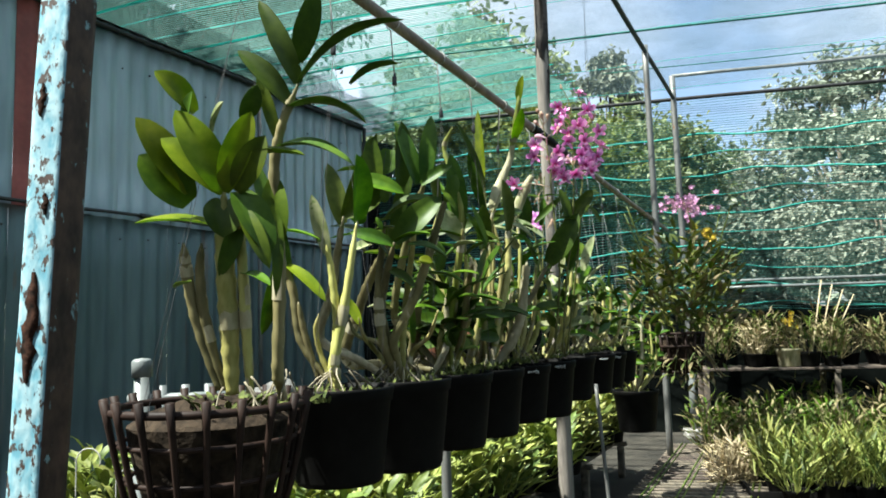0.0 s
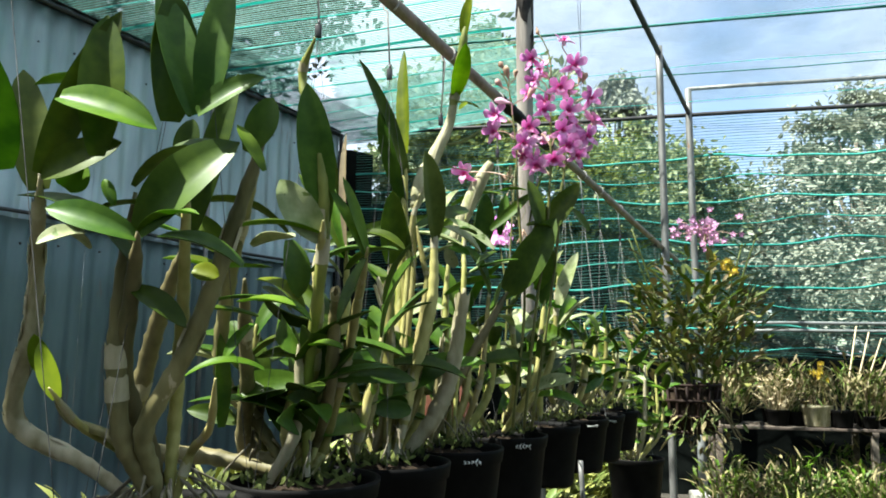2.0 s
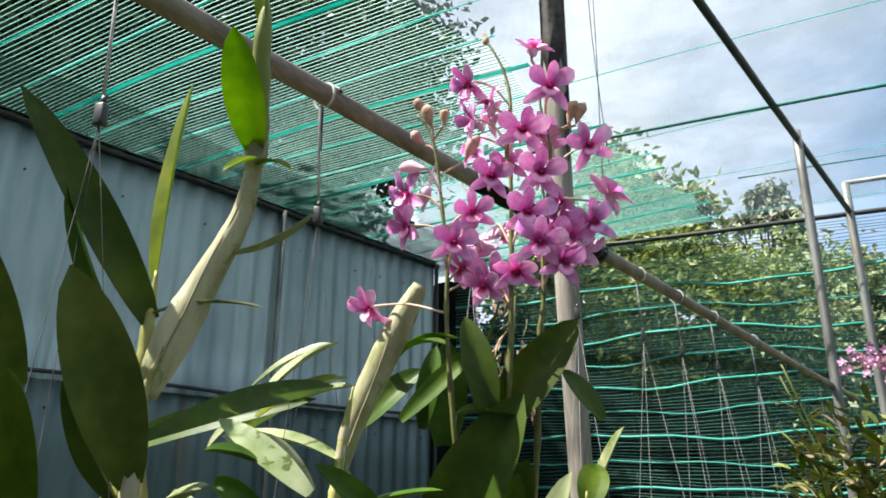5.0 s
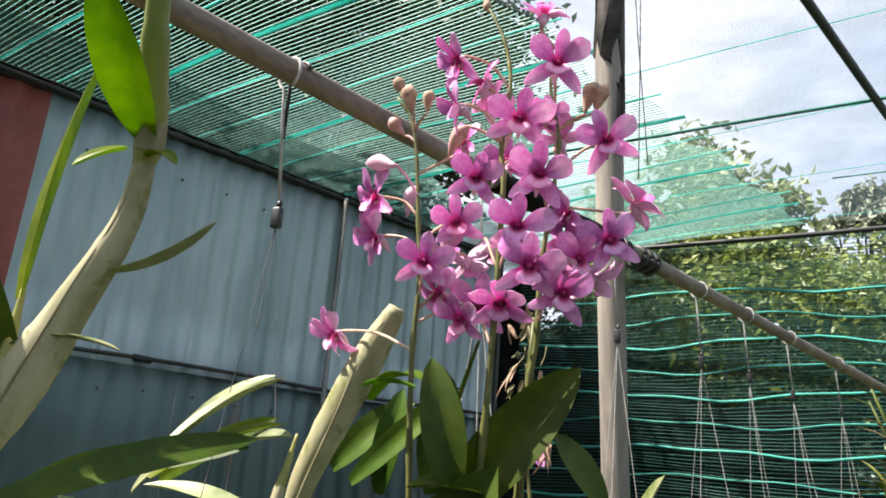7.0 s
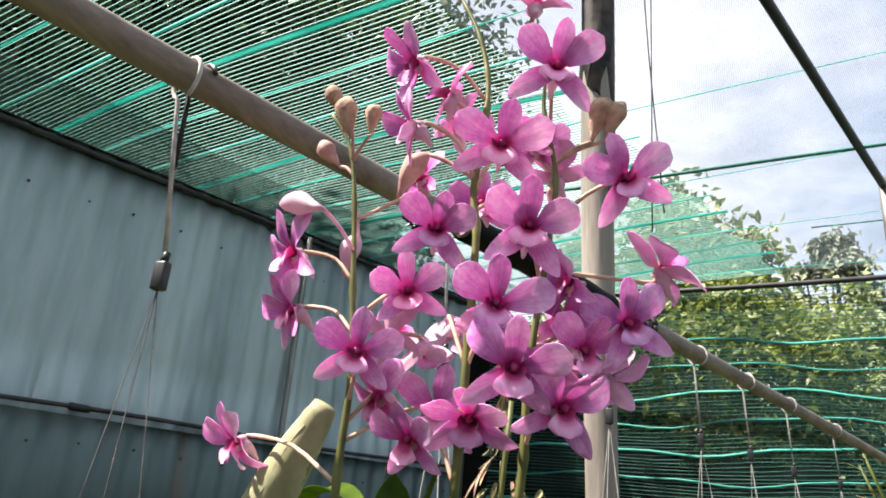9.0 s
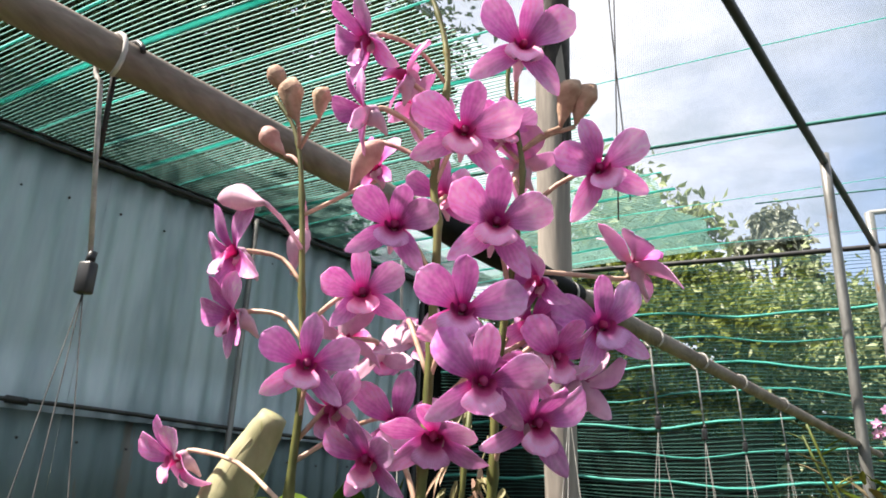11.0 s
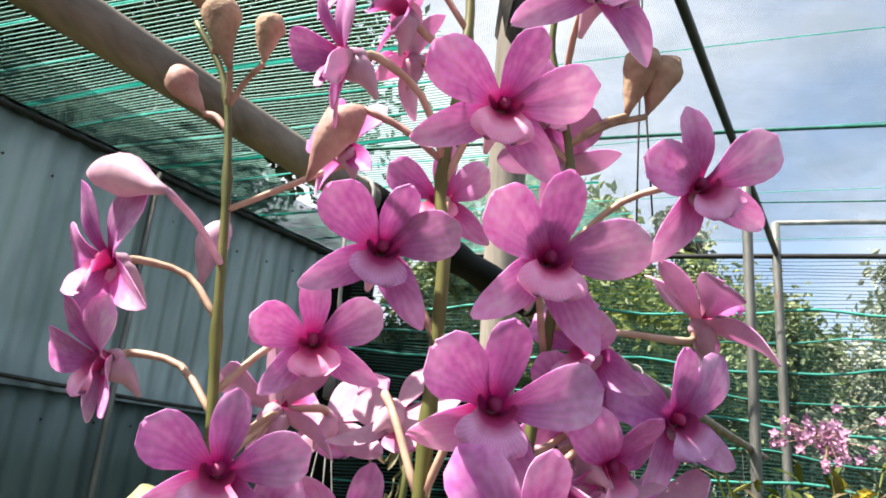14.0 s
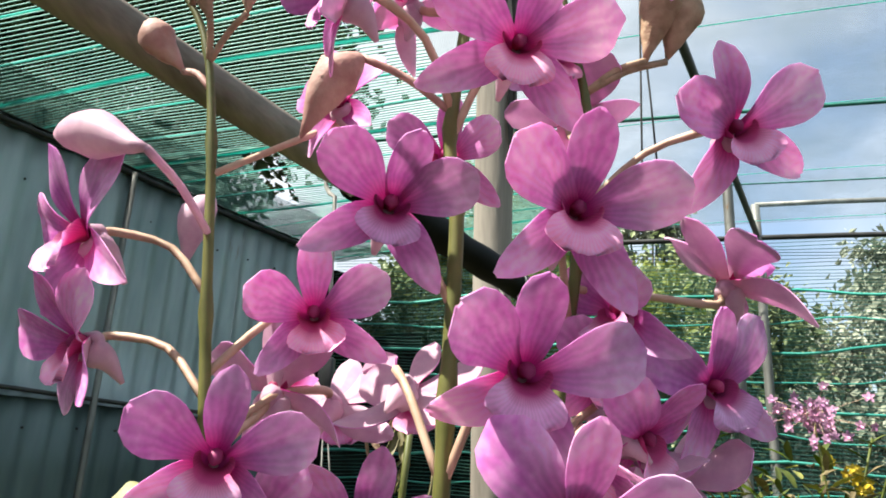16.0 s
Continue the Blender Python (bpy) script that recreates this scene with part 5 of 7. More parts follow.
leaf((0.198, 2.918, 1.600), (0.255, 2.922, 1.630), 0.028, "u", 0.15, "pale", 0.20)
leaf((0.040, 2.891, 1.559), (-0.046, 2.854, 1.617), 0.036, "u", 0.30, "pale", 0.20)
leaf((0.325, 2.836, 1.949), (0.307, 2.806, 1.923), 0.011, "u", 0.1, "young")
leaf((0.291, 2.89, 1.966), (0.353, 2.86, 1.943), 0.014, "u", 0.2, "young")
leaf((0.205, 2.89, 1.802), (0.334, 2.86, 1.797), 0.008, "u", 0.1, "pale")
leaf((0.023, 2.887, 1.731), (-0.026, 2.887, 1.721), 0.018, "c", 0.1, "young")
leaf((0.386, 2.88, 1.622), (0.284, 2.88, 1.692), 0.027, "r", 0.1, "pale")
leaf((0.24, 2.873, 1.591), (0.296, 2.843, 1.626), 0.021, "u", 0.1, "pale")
leaf((0.278, 2.893, 1.633), (0.332, 2.893, 1.611), 0.021, "c", 0.1, "leaf")
leaf((0.076, 2.871, 1.56), (-0.032, 2.841, 1.609), 0.026, "u", 0.2, "leaf")
leaf((0.346, 2.849, 1.65), (0.31, 2.819, 1.659), 0.022, "u", 0.1, "dark")
leaf((0.392, 2.864, 1.614), (0.347, 2.834, 1.581), 0.025, "u", 0.1, "dark")

plant = orchid(1.03)
cane([(0.314, 3.1, 1.574), (0.312, 3.125, 1.662), (0.318, 3.15, 1.758)], 0.0089, "cane")
cane([(0.228, 3.1, 1.154), (0.295, 3.117, 1.314), (0.366, 3.133, 1.442), (0.426, 3.15, 1.548)], 0.0166, "old")
cane([(0.278, 3.1, 1.168), (0.32, 3.125, 1.289), (0.327, 3.15, 1.389)], 0.0128, "cane")
bulb([(0.272, 3.23, 1.650), (0.290, 3.228, 1.715), (0.330, 3.232, 1.808), (0.358, 3.236, 1.868), (0.385, 3.232, 1.915)], [0.0095, 0.0165, 0.0205, 0.0190, 0.011])
cane([(0.262, 3.20, 1.50), (0.272, 3.23, 1.665)], 0.0120, "cane")
leaf((0.495, 3.140, 1.690), (0.617, 3.169, 1.838), 0.060, "c", 0.06, "leaf", 0.2)
leaf((0.432, 3.150, 1.560), (0.550, 3.123, 1.738), 0.086, "c", 0.05, "dark", 0.2)
leaf((0.500, 3.165, 1.555), (0.537, 3.150, 1.646), 0.042, "c", 0.05, "leaf", 0.2)
leaf((0.321, 3.124, 1.581), (0.443, 3.140, 1.624), 0.022, "u", 0.15, "pale", 0.2)
leaf((0.502, 3.173, 1.566), (0.547, 3.173, 1.663), 0.050, "c", 0.05, "leaf")
leaf((0.328, 3.127, 1.581), (0.457, 3.097, 1.626), 0.028, "u", 0.1, "dark")
leaf((0.3, 3.124, 1.661), (0.175, 3.094, 1.695), 0.027, "u", 0.1, "pale")
leaf((0.509, 3.116, 1.712), (0.479, 3.116, 1.837), 0.042, "c", 0.05, "dark")
leaf((0.406, 3.181, 1.703), (0.424, 3.181, 1.814), 0.031, "c", 0.08, "dark")
leaf((0.382, 3.161, 1.713), (0.495, 3.161, 1.814), 0.028, "c", 0.05, "dark")
leaf((0.405, 3.121, 1.808), (0.476, 3.091, 1.804), 0.014, "u", 0.1, "leaf")
leaf((0.482, 3.143, 1.719), (0.522, 3.143, 1.869), 0.012, "l", 0.03, "leaf")
leaf((0.539, 3.127, 1.713), (0.471, 3.097, 1.714), 0.029, "u", 0.1, "leaf")
leaf((0.641, 3.168, 1.71), (0.593, 3.168, 1.774), 0.030, "c", 0.08, "dark")
leaf((0.158, 3.162, 1.76), (0.275, 3.162, 1.821), 0.020, "c", 0.08, "pale")
leaf((0.15, 3.148, 1.697), (0.294, 3.148, 1.774), 0.028, "c", 0.12, "leaf")
leaf((-0.047, 3.132, 1.668), (0.273, 3.132, 1.74), 0.039, "c", 0.12, "dark")
leaf((0.101, 3.162, 1.681), (0.156, 3.162, 1.728), 0.020, "c", 0.1, "pale")
leaf((0.556, 3.116, 1.512), (0.605, 3.116, 1.647), 0.039, "r", 0.05, "pale")
leaf((0.557, 3.115, 1.461), (0.629, 3.085, 1.531), 0.030, "u", 0.08, "pale")
leaf((0.331, 3.117, 1.365), (0.314, 3.117, 1.465), 0.042, "c", 0.05, "young")
leaf((0.276, 3.187, 1.546), (0.412, 3.157, 1.587), 0.060, "u", 0.15, "leaf")
leaf((0.219, 3.153, 1.73), (0.329, 3.123, 1.754), 0.028, "u", 0.1, "pale")
leaf((0.142, 3.177, 1.541), (0.214, 3.147, 1.568), 0.036, "u", 0.1, "pale")


def wild_orchid(s, o, seed, tall, count, z=1.165, kinds=("dark", "leaf"), size=1.0):
    """A clump of canes that splay from one foot, thin below and swollen above, with leaves in two ranks along the upper half."""
    global plant
    plant = orchid(s, o, z, "clump of orchid canes with broad green leaves")
    rg = random.Random(seed)
    for k in range(count):
        a, lean = rg.random() * 6.28, rg.uniform(0.10, 0.42)
        hgt = tall * rg.uniform(0.6, 1.05)
        d = V(math.cos(a), math.sin(a), 0)
        b = plant.location + d * 0.030 + V(0, 0, 0.005)
        t = b + d * hgt * lean + V(0.02, 0, hgt)
        m = b.lerp(t, 0.4) + d * hgt * (lean * 0.3 + 0.05) + V(-d.y, d.x, 0) * hgt * rg.uniform(-0.10, 0.10)
        kind = rg.choice(("cane", "sheath", "cane", "old", "cane"))
        cane([b, m, t], rg.uniform(0.010, 0.0155), kind)
        az = rg.random() * 6.28
        n = 3 if kind == "old" else rg.randint(5, 7)
        for j in range(n):
            u = 0.28 + 0.72 * (j + 0.5) / n
            p = m.lerp(t, (u - 0.4) / 0.6) if u > 0.4 else b.lerp(m, u / 0.4)
            az += math.pi + rg.uniform(-0.5, 0.5)
            up = rg.uniform(-0.25, 0.7) + 0.7 * (j == n - 1)
            e = V(math.cos(az), math.sin(az), up).normalized() * rg.uniform(0.08, 0.16) * size * (1.25 if s < 1.7 else 1.0)
            leaf(p, p + e, rg.uniform(0.028, 0.046) * size * (1.2 if s < 1.7 else 1.0), rg.choice("uuulrc"), rg.uniform(0.05, 0.3), rg.choice(kinds))


CLUMPS = [(0.38, -0.07, 0.26, 5), (0.47, -0.06, 0.28, 5), (0.64, -0.07, 0.26, 5), (0.74, -0.06, 0.30, 5), (0.86, -0.08, 0.28, 5), (0.98, -0.04, 0.36, 5), (1.16, -0.05, 0.42, 5),
          (1.36, 0.0, 0.44, 6), (1.50, -0.03, 0.38, 6), (1.80, 0.0, 0.40, 7), (1.95, 0.03, 0.34, 5), (2.22, 0.0, 0.38, 7), (2.36, -0.03, 0.34, 5), (2.58, 0.0, 0.36, 7), (2.92, 0.0, 0.36, 8)]
for k, (s, o, tall, count) in enumerate(CLUMPS):
    # dark leaf colours here carry the shade among the low canes
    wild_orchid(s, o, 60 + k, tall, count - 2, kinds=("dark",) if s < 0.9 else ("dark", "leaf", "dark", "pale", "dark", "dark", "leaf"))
    if s == 1.36:
        leaf((0.353, 3.494, 1.700), (0.371, 3.446, 1.876), 0.070, "c", 0.05, "dark", 0.3)
        leaf((0.265, 3.433, 1.824), (0.420, 3.264, 1.830), 0.030, "u", 0.15, "leaf", 0.2)
        leaf((0.215, 3.434, 1.725), (0.330, 3.447, 1.825), 0.050, "c", 0.08, "dark", 0.3)
    if s == 1.95:
        leaf((0.566, 3.943, 1.560), (0.651, 3.846, 1.755), 0.062, "c", 0.05, "pale", 0.3)
        leaf((0.575, 3.930, 1.480), (0.690, 3.846, 1.590), 0.045, "r", 0.10, "pale", 0.3)
wild_orchid(3.45, 0.0, 95, 0.48, 9, 0.83)

# ---- the flowering sprays ----
spray = thing("orchid_spray", "spray of magenta-pink orchid flowers and buds on thin stalks", "orchid flowers", at=(0.45, 3.13, 1.30))


def stalk(pts, r0, r1, owner=None, material="stalk", label=""):
    ob = owner or spray
    n = len(pts) * 6
    bm = bmesh.new()
    line = [p - ob.location for p in spline(pts, n)]
    tube(bm, line, [(r0 + (r1 - r0) * i / (n - 1)) * (1.35 if i % 6 == 3 else 1.0) for i in range(n)], 8)
    return part("stalk", bm, M[material], ob, label)


STALKS = [[(0.44, 3.20, 1.20), (0.47, 3.16, 1.50), (0.459, 3.135, 1.707), (0.450, 3.135, 1.839), (0.451, 3.135, 1.923), (0.444, 3.135, 1.988), (0.435, 3.135, 2.067), (0.425, 3.135, 2.112), (0.405, 3.135, 2.144)],
          [(0.47, 3.20, 1.20), (0.50, 3.17, 1.50), (0.528, 3.135, 1.713), (0.538, 3.125, 1.857), (0.540, 3.125, 1.939), (0.541, 3.125, 2.026), (0.537, 3.125, 2.059), (0.543, 3.125, 2.130), (0.541, 3.125, 2.165), (0.532, 3.125, 2.200), (0.516, 3.128, 2.236), (0.509, 3.13, 2.246)],
          [(0.49, 3.21, 1.20), (0.55, 3.18, 1.60), (0.567, 3.155, 1.800), (0.576, 3.15, 1.862), (0.578, 3.15, 1.933), (0.589, 3.15, 2.023), (0.593, 3.15, 2.081), (0.582, 3.15, 2.144), (0.590, 3.14, 2.185)]]
for line in STALKS:
    stalk(line, 0.0040, 0.0014)
AXES = [Vector(p) for line in STALKS for p in spline(line[2:], 40)]
fr = random.Random(8)


def sheet_of(bm, at, length, width, direction, cup, curl, claw, broad, tip, ruffle, phase, nu=11, nv=9):
    """A petal as a thin two-sided shell. direction(u): place and normal along its middle line at u; claw: width of its foot;
    broad: where it is widest; tip: how blunt it ends."""
    front, rear = [], []
    for i in range(nu):
        u = i / (nu - 1)
        if u < broad:
            s = u / broad
            w = claw + (1 - claw) * s * s * (3 - 2 * s)
        else:
            w = max(0.03, 1 - ((u - broad) / (1 - broad)) ** tip) ** 0.62
        w *= width / 2
        mid, n, side = direction(u)
        a, b = [], []
        for k in range(nv):
            v = -1 + 2 * k / (nv - 1)
            lift = cup * w * v * v - 0.035 * width * math.exp(-(v / 0.16) ** 2) * math.sin(math.pi * min(1, u * 1.1)) + ruffle * width * v * v * math.sin(u * 7.5 + phase + 1.7 * (v > 0))
            back_curl = curl * w * abs(v) ** 3 * u
            q = at + mid + side * w * v + n * (lift - back_curl)
            a.append(bm.verts.new(q + n * 0.00025))
            b.append(bm.verts.new(q - n * 0.00025))
        front.append(a)
        rear.append(b)
    for i in range(nu - 1):
        for k in range(nv - 1):
            bm.faces.new((front[i][k], front[i][k + 1], front[i + 1][k + 1], front[i + 1][k]))
            bm.faces.new((rear[i][k], rear[i + 1][k], rear[i + 1][k + 1], rear[i][k + 1])).material_index = 1
        for f in (bm.faces.new((front[i][0], front[i + 1][0], rear[i + 1][0], rear[i][0])), bm.faces.new((front[i][-1], rear[i][-1], rear[i + 1][-1], front[i + 1][-1]))):
            for e in f.edges:
                e.smooth = False
    return bm


def petal(ob, turn, length, width, lean, bow, name, claw, broad, tip, cup, depth=0.0):
    """A petal or sepal in the flower's own frame: turn from straight up, lean forwards at its foot, bow back towards its tip."""
    out, side, ahead = V(math.sin(turn), 0, math.cos(turn)), V(math.cos(turn), 0, -math.sin(turn)), V(0, -1, 0)
    roll = fr.uniform(-0.35, 0.35)

    def line(u):
        g = lean - bow * u
        h = lean - bow * u * 0.5
        mid = (out * math.cos(h) + ahead * math.sin(h)) * length * u
        n = ahead * math.cos(g) - out * math.sin(g)
        r = roll * u
        return mid, n * math.cos(r) + side * math.sin(r), side * math.cos(r) - n * math.sin(r)

    bm = bmesh.new()
    sheet_of(bm, V(0, depth, 0) + out * 0.0012, length, width, line, cup, fr.uniform(0.0, 0.5), claw, broad, tip, fr.uniform(0.02, 0.07), fr.uniform(0, 6))
    return part(name, bm, [M["petal"], M["petal_back"]], ob)


def lip(ob, k):
    """The lip: a gutter round the heart with raised sides, its front lobe flaring, frilled and turned down."""
    bm = bmesh.new()
    nu, nv = 13, 11
    front, rear, p = [], [], V(0, -0.0005, -0.0022)
    ph = fr.uniform(0, 6)
    for i in range(nu):
        u = i / (nu - 1)
        g = radians(4 - 78 * u ** 1.5)
        d, n = V(0, -math.cos(g), math.sin(g)), V(0, math.sin(g), math.cos(g))
        p = p + d * (k * 0.62 / (nu - 1) if i else 0)
        w = k * (0.20 + 0.16 * math.sin(math.pi * min(1, u * 2.1)) if u < 0.42 else 0.20 + 0.24 * math.sin(math.pi * min(1, (u - 0.42) / 0.62)) ** 0.8)
        w = w * 0.86 * (1 if u < 0.9 else 0.86 if i == nu - 2 else 0.62)
        phi = radians(118 - 100 * min(1, u * 1.35))
        r = w / phi
        a, b = [], []
        for c in range(nv):
            v = -1 + 2 * c / (nv - 1)
            frill = 0.06 * k * max(0, u - 0.45) * 2 * math.sin(9 * v + ph) * abs(v) + 0.03 * k * max(0, u - 0.6) * math.sin(15 * v + ph)
            q = p + V(1, 0, 0) * r * math.sin(phi * v) + n * (r * (1 - math.cos(phi * v)) + frill)
            a.append(bm.verts.new(q + n * 0.0002))
            b.append(bm.verts.new(q - n * 0.0002))
        front.append(a)
        rear.append(b)
    for i in range(nu - 1):
        for c in range(nv - 1):
            bm.faces.new((front[i][c], front[i][c + 1], front[i + 1][c + 1], front[i + 1][c]))
            bm.faces.new((rear[i][c], rear[i + 1][c], rear[i + 1][c + 1], rear[i][c + 1]))
        for f in (bm.faces.new((front[i][0], front[i + 1][0], rear[i + 1][0], rear[i][0])), bm.faces.new((front[i][-1], rear[i][-1], rear[i + 1][-1], front[i + 1][-1]))):
            for e in f.edges:
                e.smooth = False
    bm.faces.new((*front[-1][::-1], *rear[-1]))
    part("lip", bm, M["lip"], ob, "crimson lip with a pale frilled front")
    bm = bmesh.new()
    tube(bm, spline([V(0, 0.0, 0.0015), V(0, -k * 0.13, 0.003), V(0, -k * 0.22, 0.0012)], 6), [0.0026, 0.0027, 0.0026, 0.0025, 0.002, 0.0008], 8)
    part("column", bm, M["lip"], ob, "crimson column in the heart")


def flower(place, facing, roll, size, owner=None):
    """One open flower: three sepals, two broad petals, a lip and its spur, on a pedicel from the nearest stalk."""
    ob = owner or spray
    place, facing = Vector(place), Vector(facing).normalized()
    base = thing("flower", "", "")
    base.parent = ob
    y = -facing
    z = (V(0, 0, 1) - y * y.z).normalized()
    x = y.cross(z)
    m = Matrix((x, y, z)).transposed().to_4x4()
    base.matrix_local = Matrix.Translation(place - ob.location) @ m @ Matrix.Rotation(radians(roll + fr.uniform(-8, 8)), 4, "Y")
    k = 0.0328 * size * fr.uniform(0.93, 1.05)
    j = lambda a: fr.uniform(-a, a)
    open_ = fr.uniform(-8, 12)
    petal(base, radians(j(8)), k * 1.05, k * 0.45, radians(24 + open_ + j(10)), radians(20 + j(40)), "sepal", 0.42, 0.60, 2.9, 0.34)
    for sgn in (-1, 1):
        petal(base, radians(sgn * (56 + j(9))), k * 1.12, k * 0.66, radians(26 + open_ + j(14)), radians(30 + j(45)), "petal", 0.24, 0.66, 3.0, 0.24, -0.001)
        petal(base, radians(sgn * (130 + j(11))), k * 1.10, k * 0.47, radians(24 + open_ + j(12)), radians(38 + j(45)), "sepal", 0.66, 0.38, 1.8, 0.36, 0.001)
    lip(base, k * 1.0)
    bm = bmesh.new()
    tube(bm, spline([V(0, -0.001, -0.002), V(0, k * 0.18, -k * 0.24), V(0, k * 0.30, -k * 0.58)], 7), [0.0056, 0.0064, 0.0060, 0.0048, 0.0034, 0.0022, 0.001], 8)
    tube(bm, [V(0, 0.001, 0.0), V(0, 0.006, 0.002)], [0.0055, 0.003], 8)
    part("spur", bm, M["petal_back"], base, "pale pink spur")
    # pedicel
    mw = Matrix.Translation(place) @ m
    back_ = mw @ V(0, 0.004, 0.001)
    low = min(AXES, key=lambda p: (p - back_ + V(0, 0, 0.030)).length)
    mid = back_.lerp(low, 0.45) - facing * 0.010 + V(0, 0, 0.005)
    bm = bmesh.new()
    inv = (ob.matrix_basis @ base.matrix_basis).inverted()
    tube(bm, [inv @ p for p in spline([back_, back_ - facing * 0.008, mid, low], 10)], [0.0020] * 5 + [0.0017] * 5, 6)
    part("pedicel", bm, M["pedicel"], base, "pale pedicel")


def bud(a, b, kind="bud", owner=None, fat=0.2):
    """A closed bud from its foot a to its tip b."""
    ob = owner or spray
    a, b = Vector(a), Vector(b)
    l = (b - a).length
    side = (b - a).orthogonal().normalized() * l * 0.08
    pts = spline([a, a.lerp(b, 0.4) + side, b], 9)
    bm = bmesh.new()
    w = l * fat
    ridge = fr.uniform(0, 6)
    tube(bm, [p - ob.location for p in pts], [w * v * fr.uniform(0.90, 1.10) for v in (0.30, 0.66, 0.95, 1.05, 0.98, 0.80, 0.55, 0.30, 0.07)], 12)
    for v in bm.verts:
        c = v.co + ob.location - a
        v.co += c.cross(b - a).normalized() * w * 0.16 * math.sin(c.dot(b - a) / l / l * 5 + ridge) + V(0, 0, w * 0.10 * noise.noise(c * 260))
    ends = sorted((a, b), key=lambda q: min((p - q).length for p in AXES))
    near = min(AXES, key=lambda p: (p - ends[0] + V(0, 0, 0.012)).length)
    tube(bm, [p - ob.location for p in spline([ends[0], ends[0].lerp(near, 0.5) + V(0, 0, 0.003), near], 7)], 0.0016, 6)
    part("bud", bm, M[kind], ob, "closed pinkish bud" if kind == "bud" else "half-open pale pink bud" if kind == "petal_back" else "withered brown bud")


flower((0.600, 3.098, 2.139), (0.28, -0.9, -0.34), 10, 1)
flower((0.492, 3.1, 2.16), (-0.6, -0.5, -0.62), 0, 1)
flower((0.5, 3.09, 2.097), (-0.82, -0.49, -0.31), 10, 0.95)
flower((0.514, 3.12, 2.138), (-0.72, -0.52, 0.45), 0, 0.9)
flower((0.562, 3.102, 2.083), (0.19, -0.83, -0.52), 0, 1.05)
flower((0.645, 3.130, 2.063), (0.37, -0.83, -0.41), -22, 1.05)
flower((0.519, 3.101, 2.019), (0.24, -0.89, -0.39), 12, 1)
flower((0.583, 3.107, 2.020), (0.23, -0.91, -0.35), 0, 1.05)
flower((0.483, 3.150, 1.990), (0.28, -0.86, -0.43), -12, 1)
flower((0.467, 3.105, 1.932), (0.28, -0.9, -0.34), 12, 1)
flower((0.566, 3.095, 1.962), (0.19, -0.92, -0.35), 6, 1.1)
flower((0.643, 3.173, 1.969), (0.48, -0.82, -0.31), -10, 1.1)
flower((0.606, 3.15, 1.994), (-0.7, -0.71, -0.12), 0, 0.9)
flower((0.665, 3.215, 2.023), (0.49, 0.24, 0.84), 0, 1.15)
flower((0.397, 3.124, 2.014), (-0.55, -0.78, -0.30), -14, 1.05)
flower((0.394, 3.142, 1.974), (-0.50, -0.78, -0.38), -10, 1.05)
flower((0.484, 3.190, 1.958), (0.15, 0.91, -0.38), 0, 1)
flower((0.501, 3.190, 1.907), (0.19, -0.88, -0.44), 0, 1.1)
flower((0.58, 3.09, 1.92), (0.29, -0.79, -0.53), 0, 1)
flower((0.626, 3.185, 1.934), (0.61, 0.65, -0.46), 0, 1)
flower((0.314, 3.22, 1.88), (-0.54, -0.7, -0.47), 0, 1.05)
flower((0.532, 3.17, 2.067), (-0.06, -0.96, -0.27), 0, 0.9)
flower((0.486, 3.15, 2.085), (-0.48, -0.87, 0.1), 0, 0.7)
flower((0.577, 3.15, 2.106), (0.64, -0.75, -0.17), 0, 0.8)
flower((0.547, 3.12, 1.893), (-0.03, -0.75, -0.67), 0, 1)
flower((0.504, 3.13, 1.879), (-0.29, -0.75, -0.59), 0, 0.9)
flower((0.605, 3.12, 1.901), (0.5, -0.7, -0.51), 0, 1)
flower((0.589, 3.17, 2.087), (0.19, 0.58, 0.8), 20, 0.85)
flower((0.591, 3.155, 1.941), (-0.05, -0.63, -0.77), 0, 0.95)
flower((0.514, 3.15, 2.133), (-0.78, 0.41, 0.47), 0, 0.8)
flower((0.598, 3.165, 1.971), (0.42, -0.84, -0.34), 20, 0.9)
flower((0.467, 3.16, 1.959), (0.21, 0.65, 0.73), 0, 0.9)
flower((0.612, 3.16, 1.948), (0.6, -0.55, -0.58), 0, 0.95)
flower((0.469, 3.15, 1.911), (-0.41, -0.62, -0.67), 0, 0.9)
flower((0.522, 3.155, 1.962), (0.30, 0.75, -0.50), 0, 0.9)
flower((0.604, 3.165, 1.948), (-0.20, 0.80, -0.50), 15, 0.9)
flower((0.577, 3.125, 2.216), (0.15, -0.25, 0.95), 0, 0.85)
bud((0.509, 3.13, 2.242), (0.505, 3.13, 2.264), "dry_bud", fat=0.22)
bud((0.407, 3.125, 2.164), (0.420, 3.125, 2.139), "dry_bud", fat=0.25)
bud((0.423, 3.125, 2.152), (0.432, 3.125, 2.112), "dry_bud", fat=0.21)
bud((0.451, 3.125, 2.141), (0.448, 3.125, 2.115), "dry_bud", fat=0.26)
bud((0.398, 3.14, 2.121), (0.416, 3.14, 2.096), fat=0.25)
bud((0.391, 3.102, 2.047), (0.436, 3.085, 2.034), "petal_back", fat=0.17)
bud((0.398, 3.228, 2.070), (0.388, 3.228, 2.030), "petal_back", fat=0.22)
bud((0.500, 3.119, 2.090), (0.479, 3.119, 2.054), fat=0.20)
bud((0.632, 3.156, 2.146), (0.619, 3.156, 2.110), "dry_bud", fat=0.23)
bud((0.643, 3.158, 2.143), (0.629, 3.160, 2.112), "dry_bud", fat=0.24)


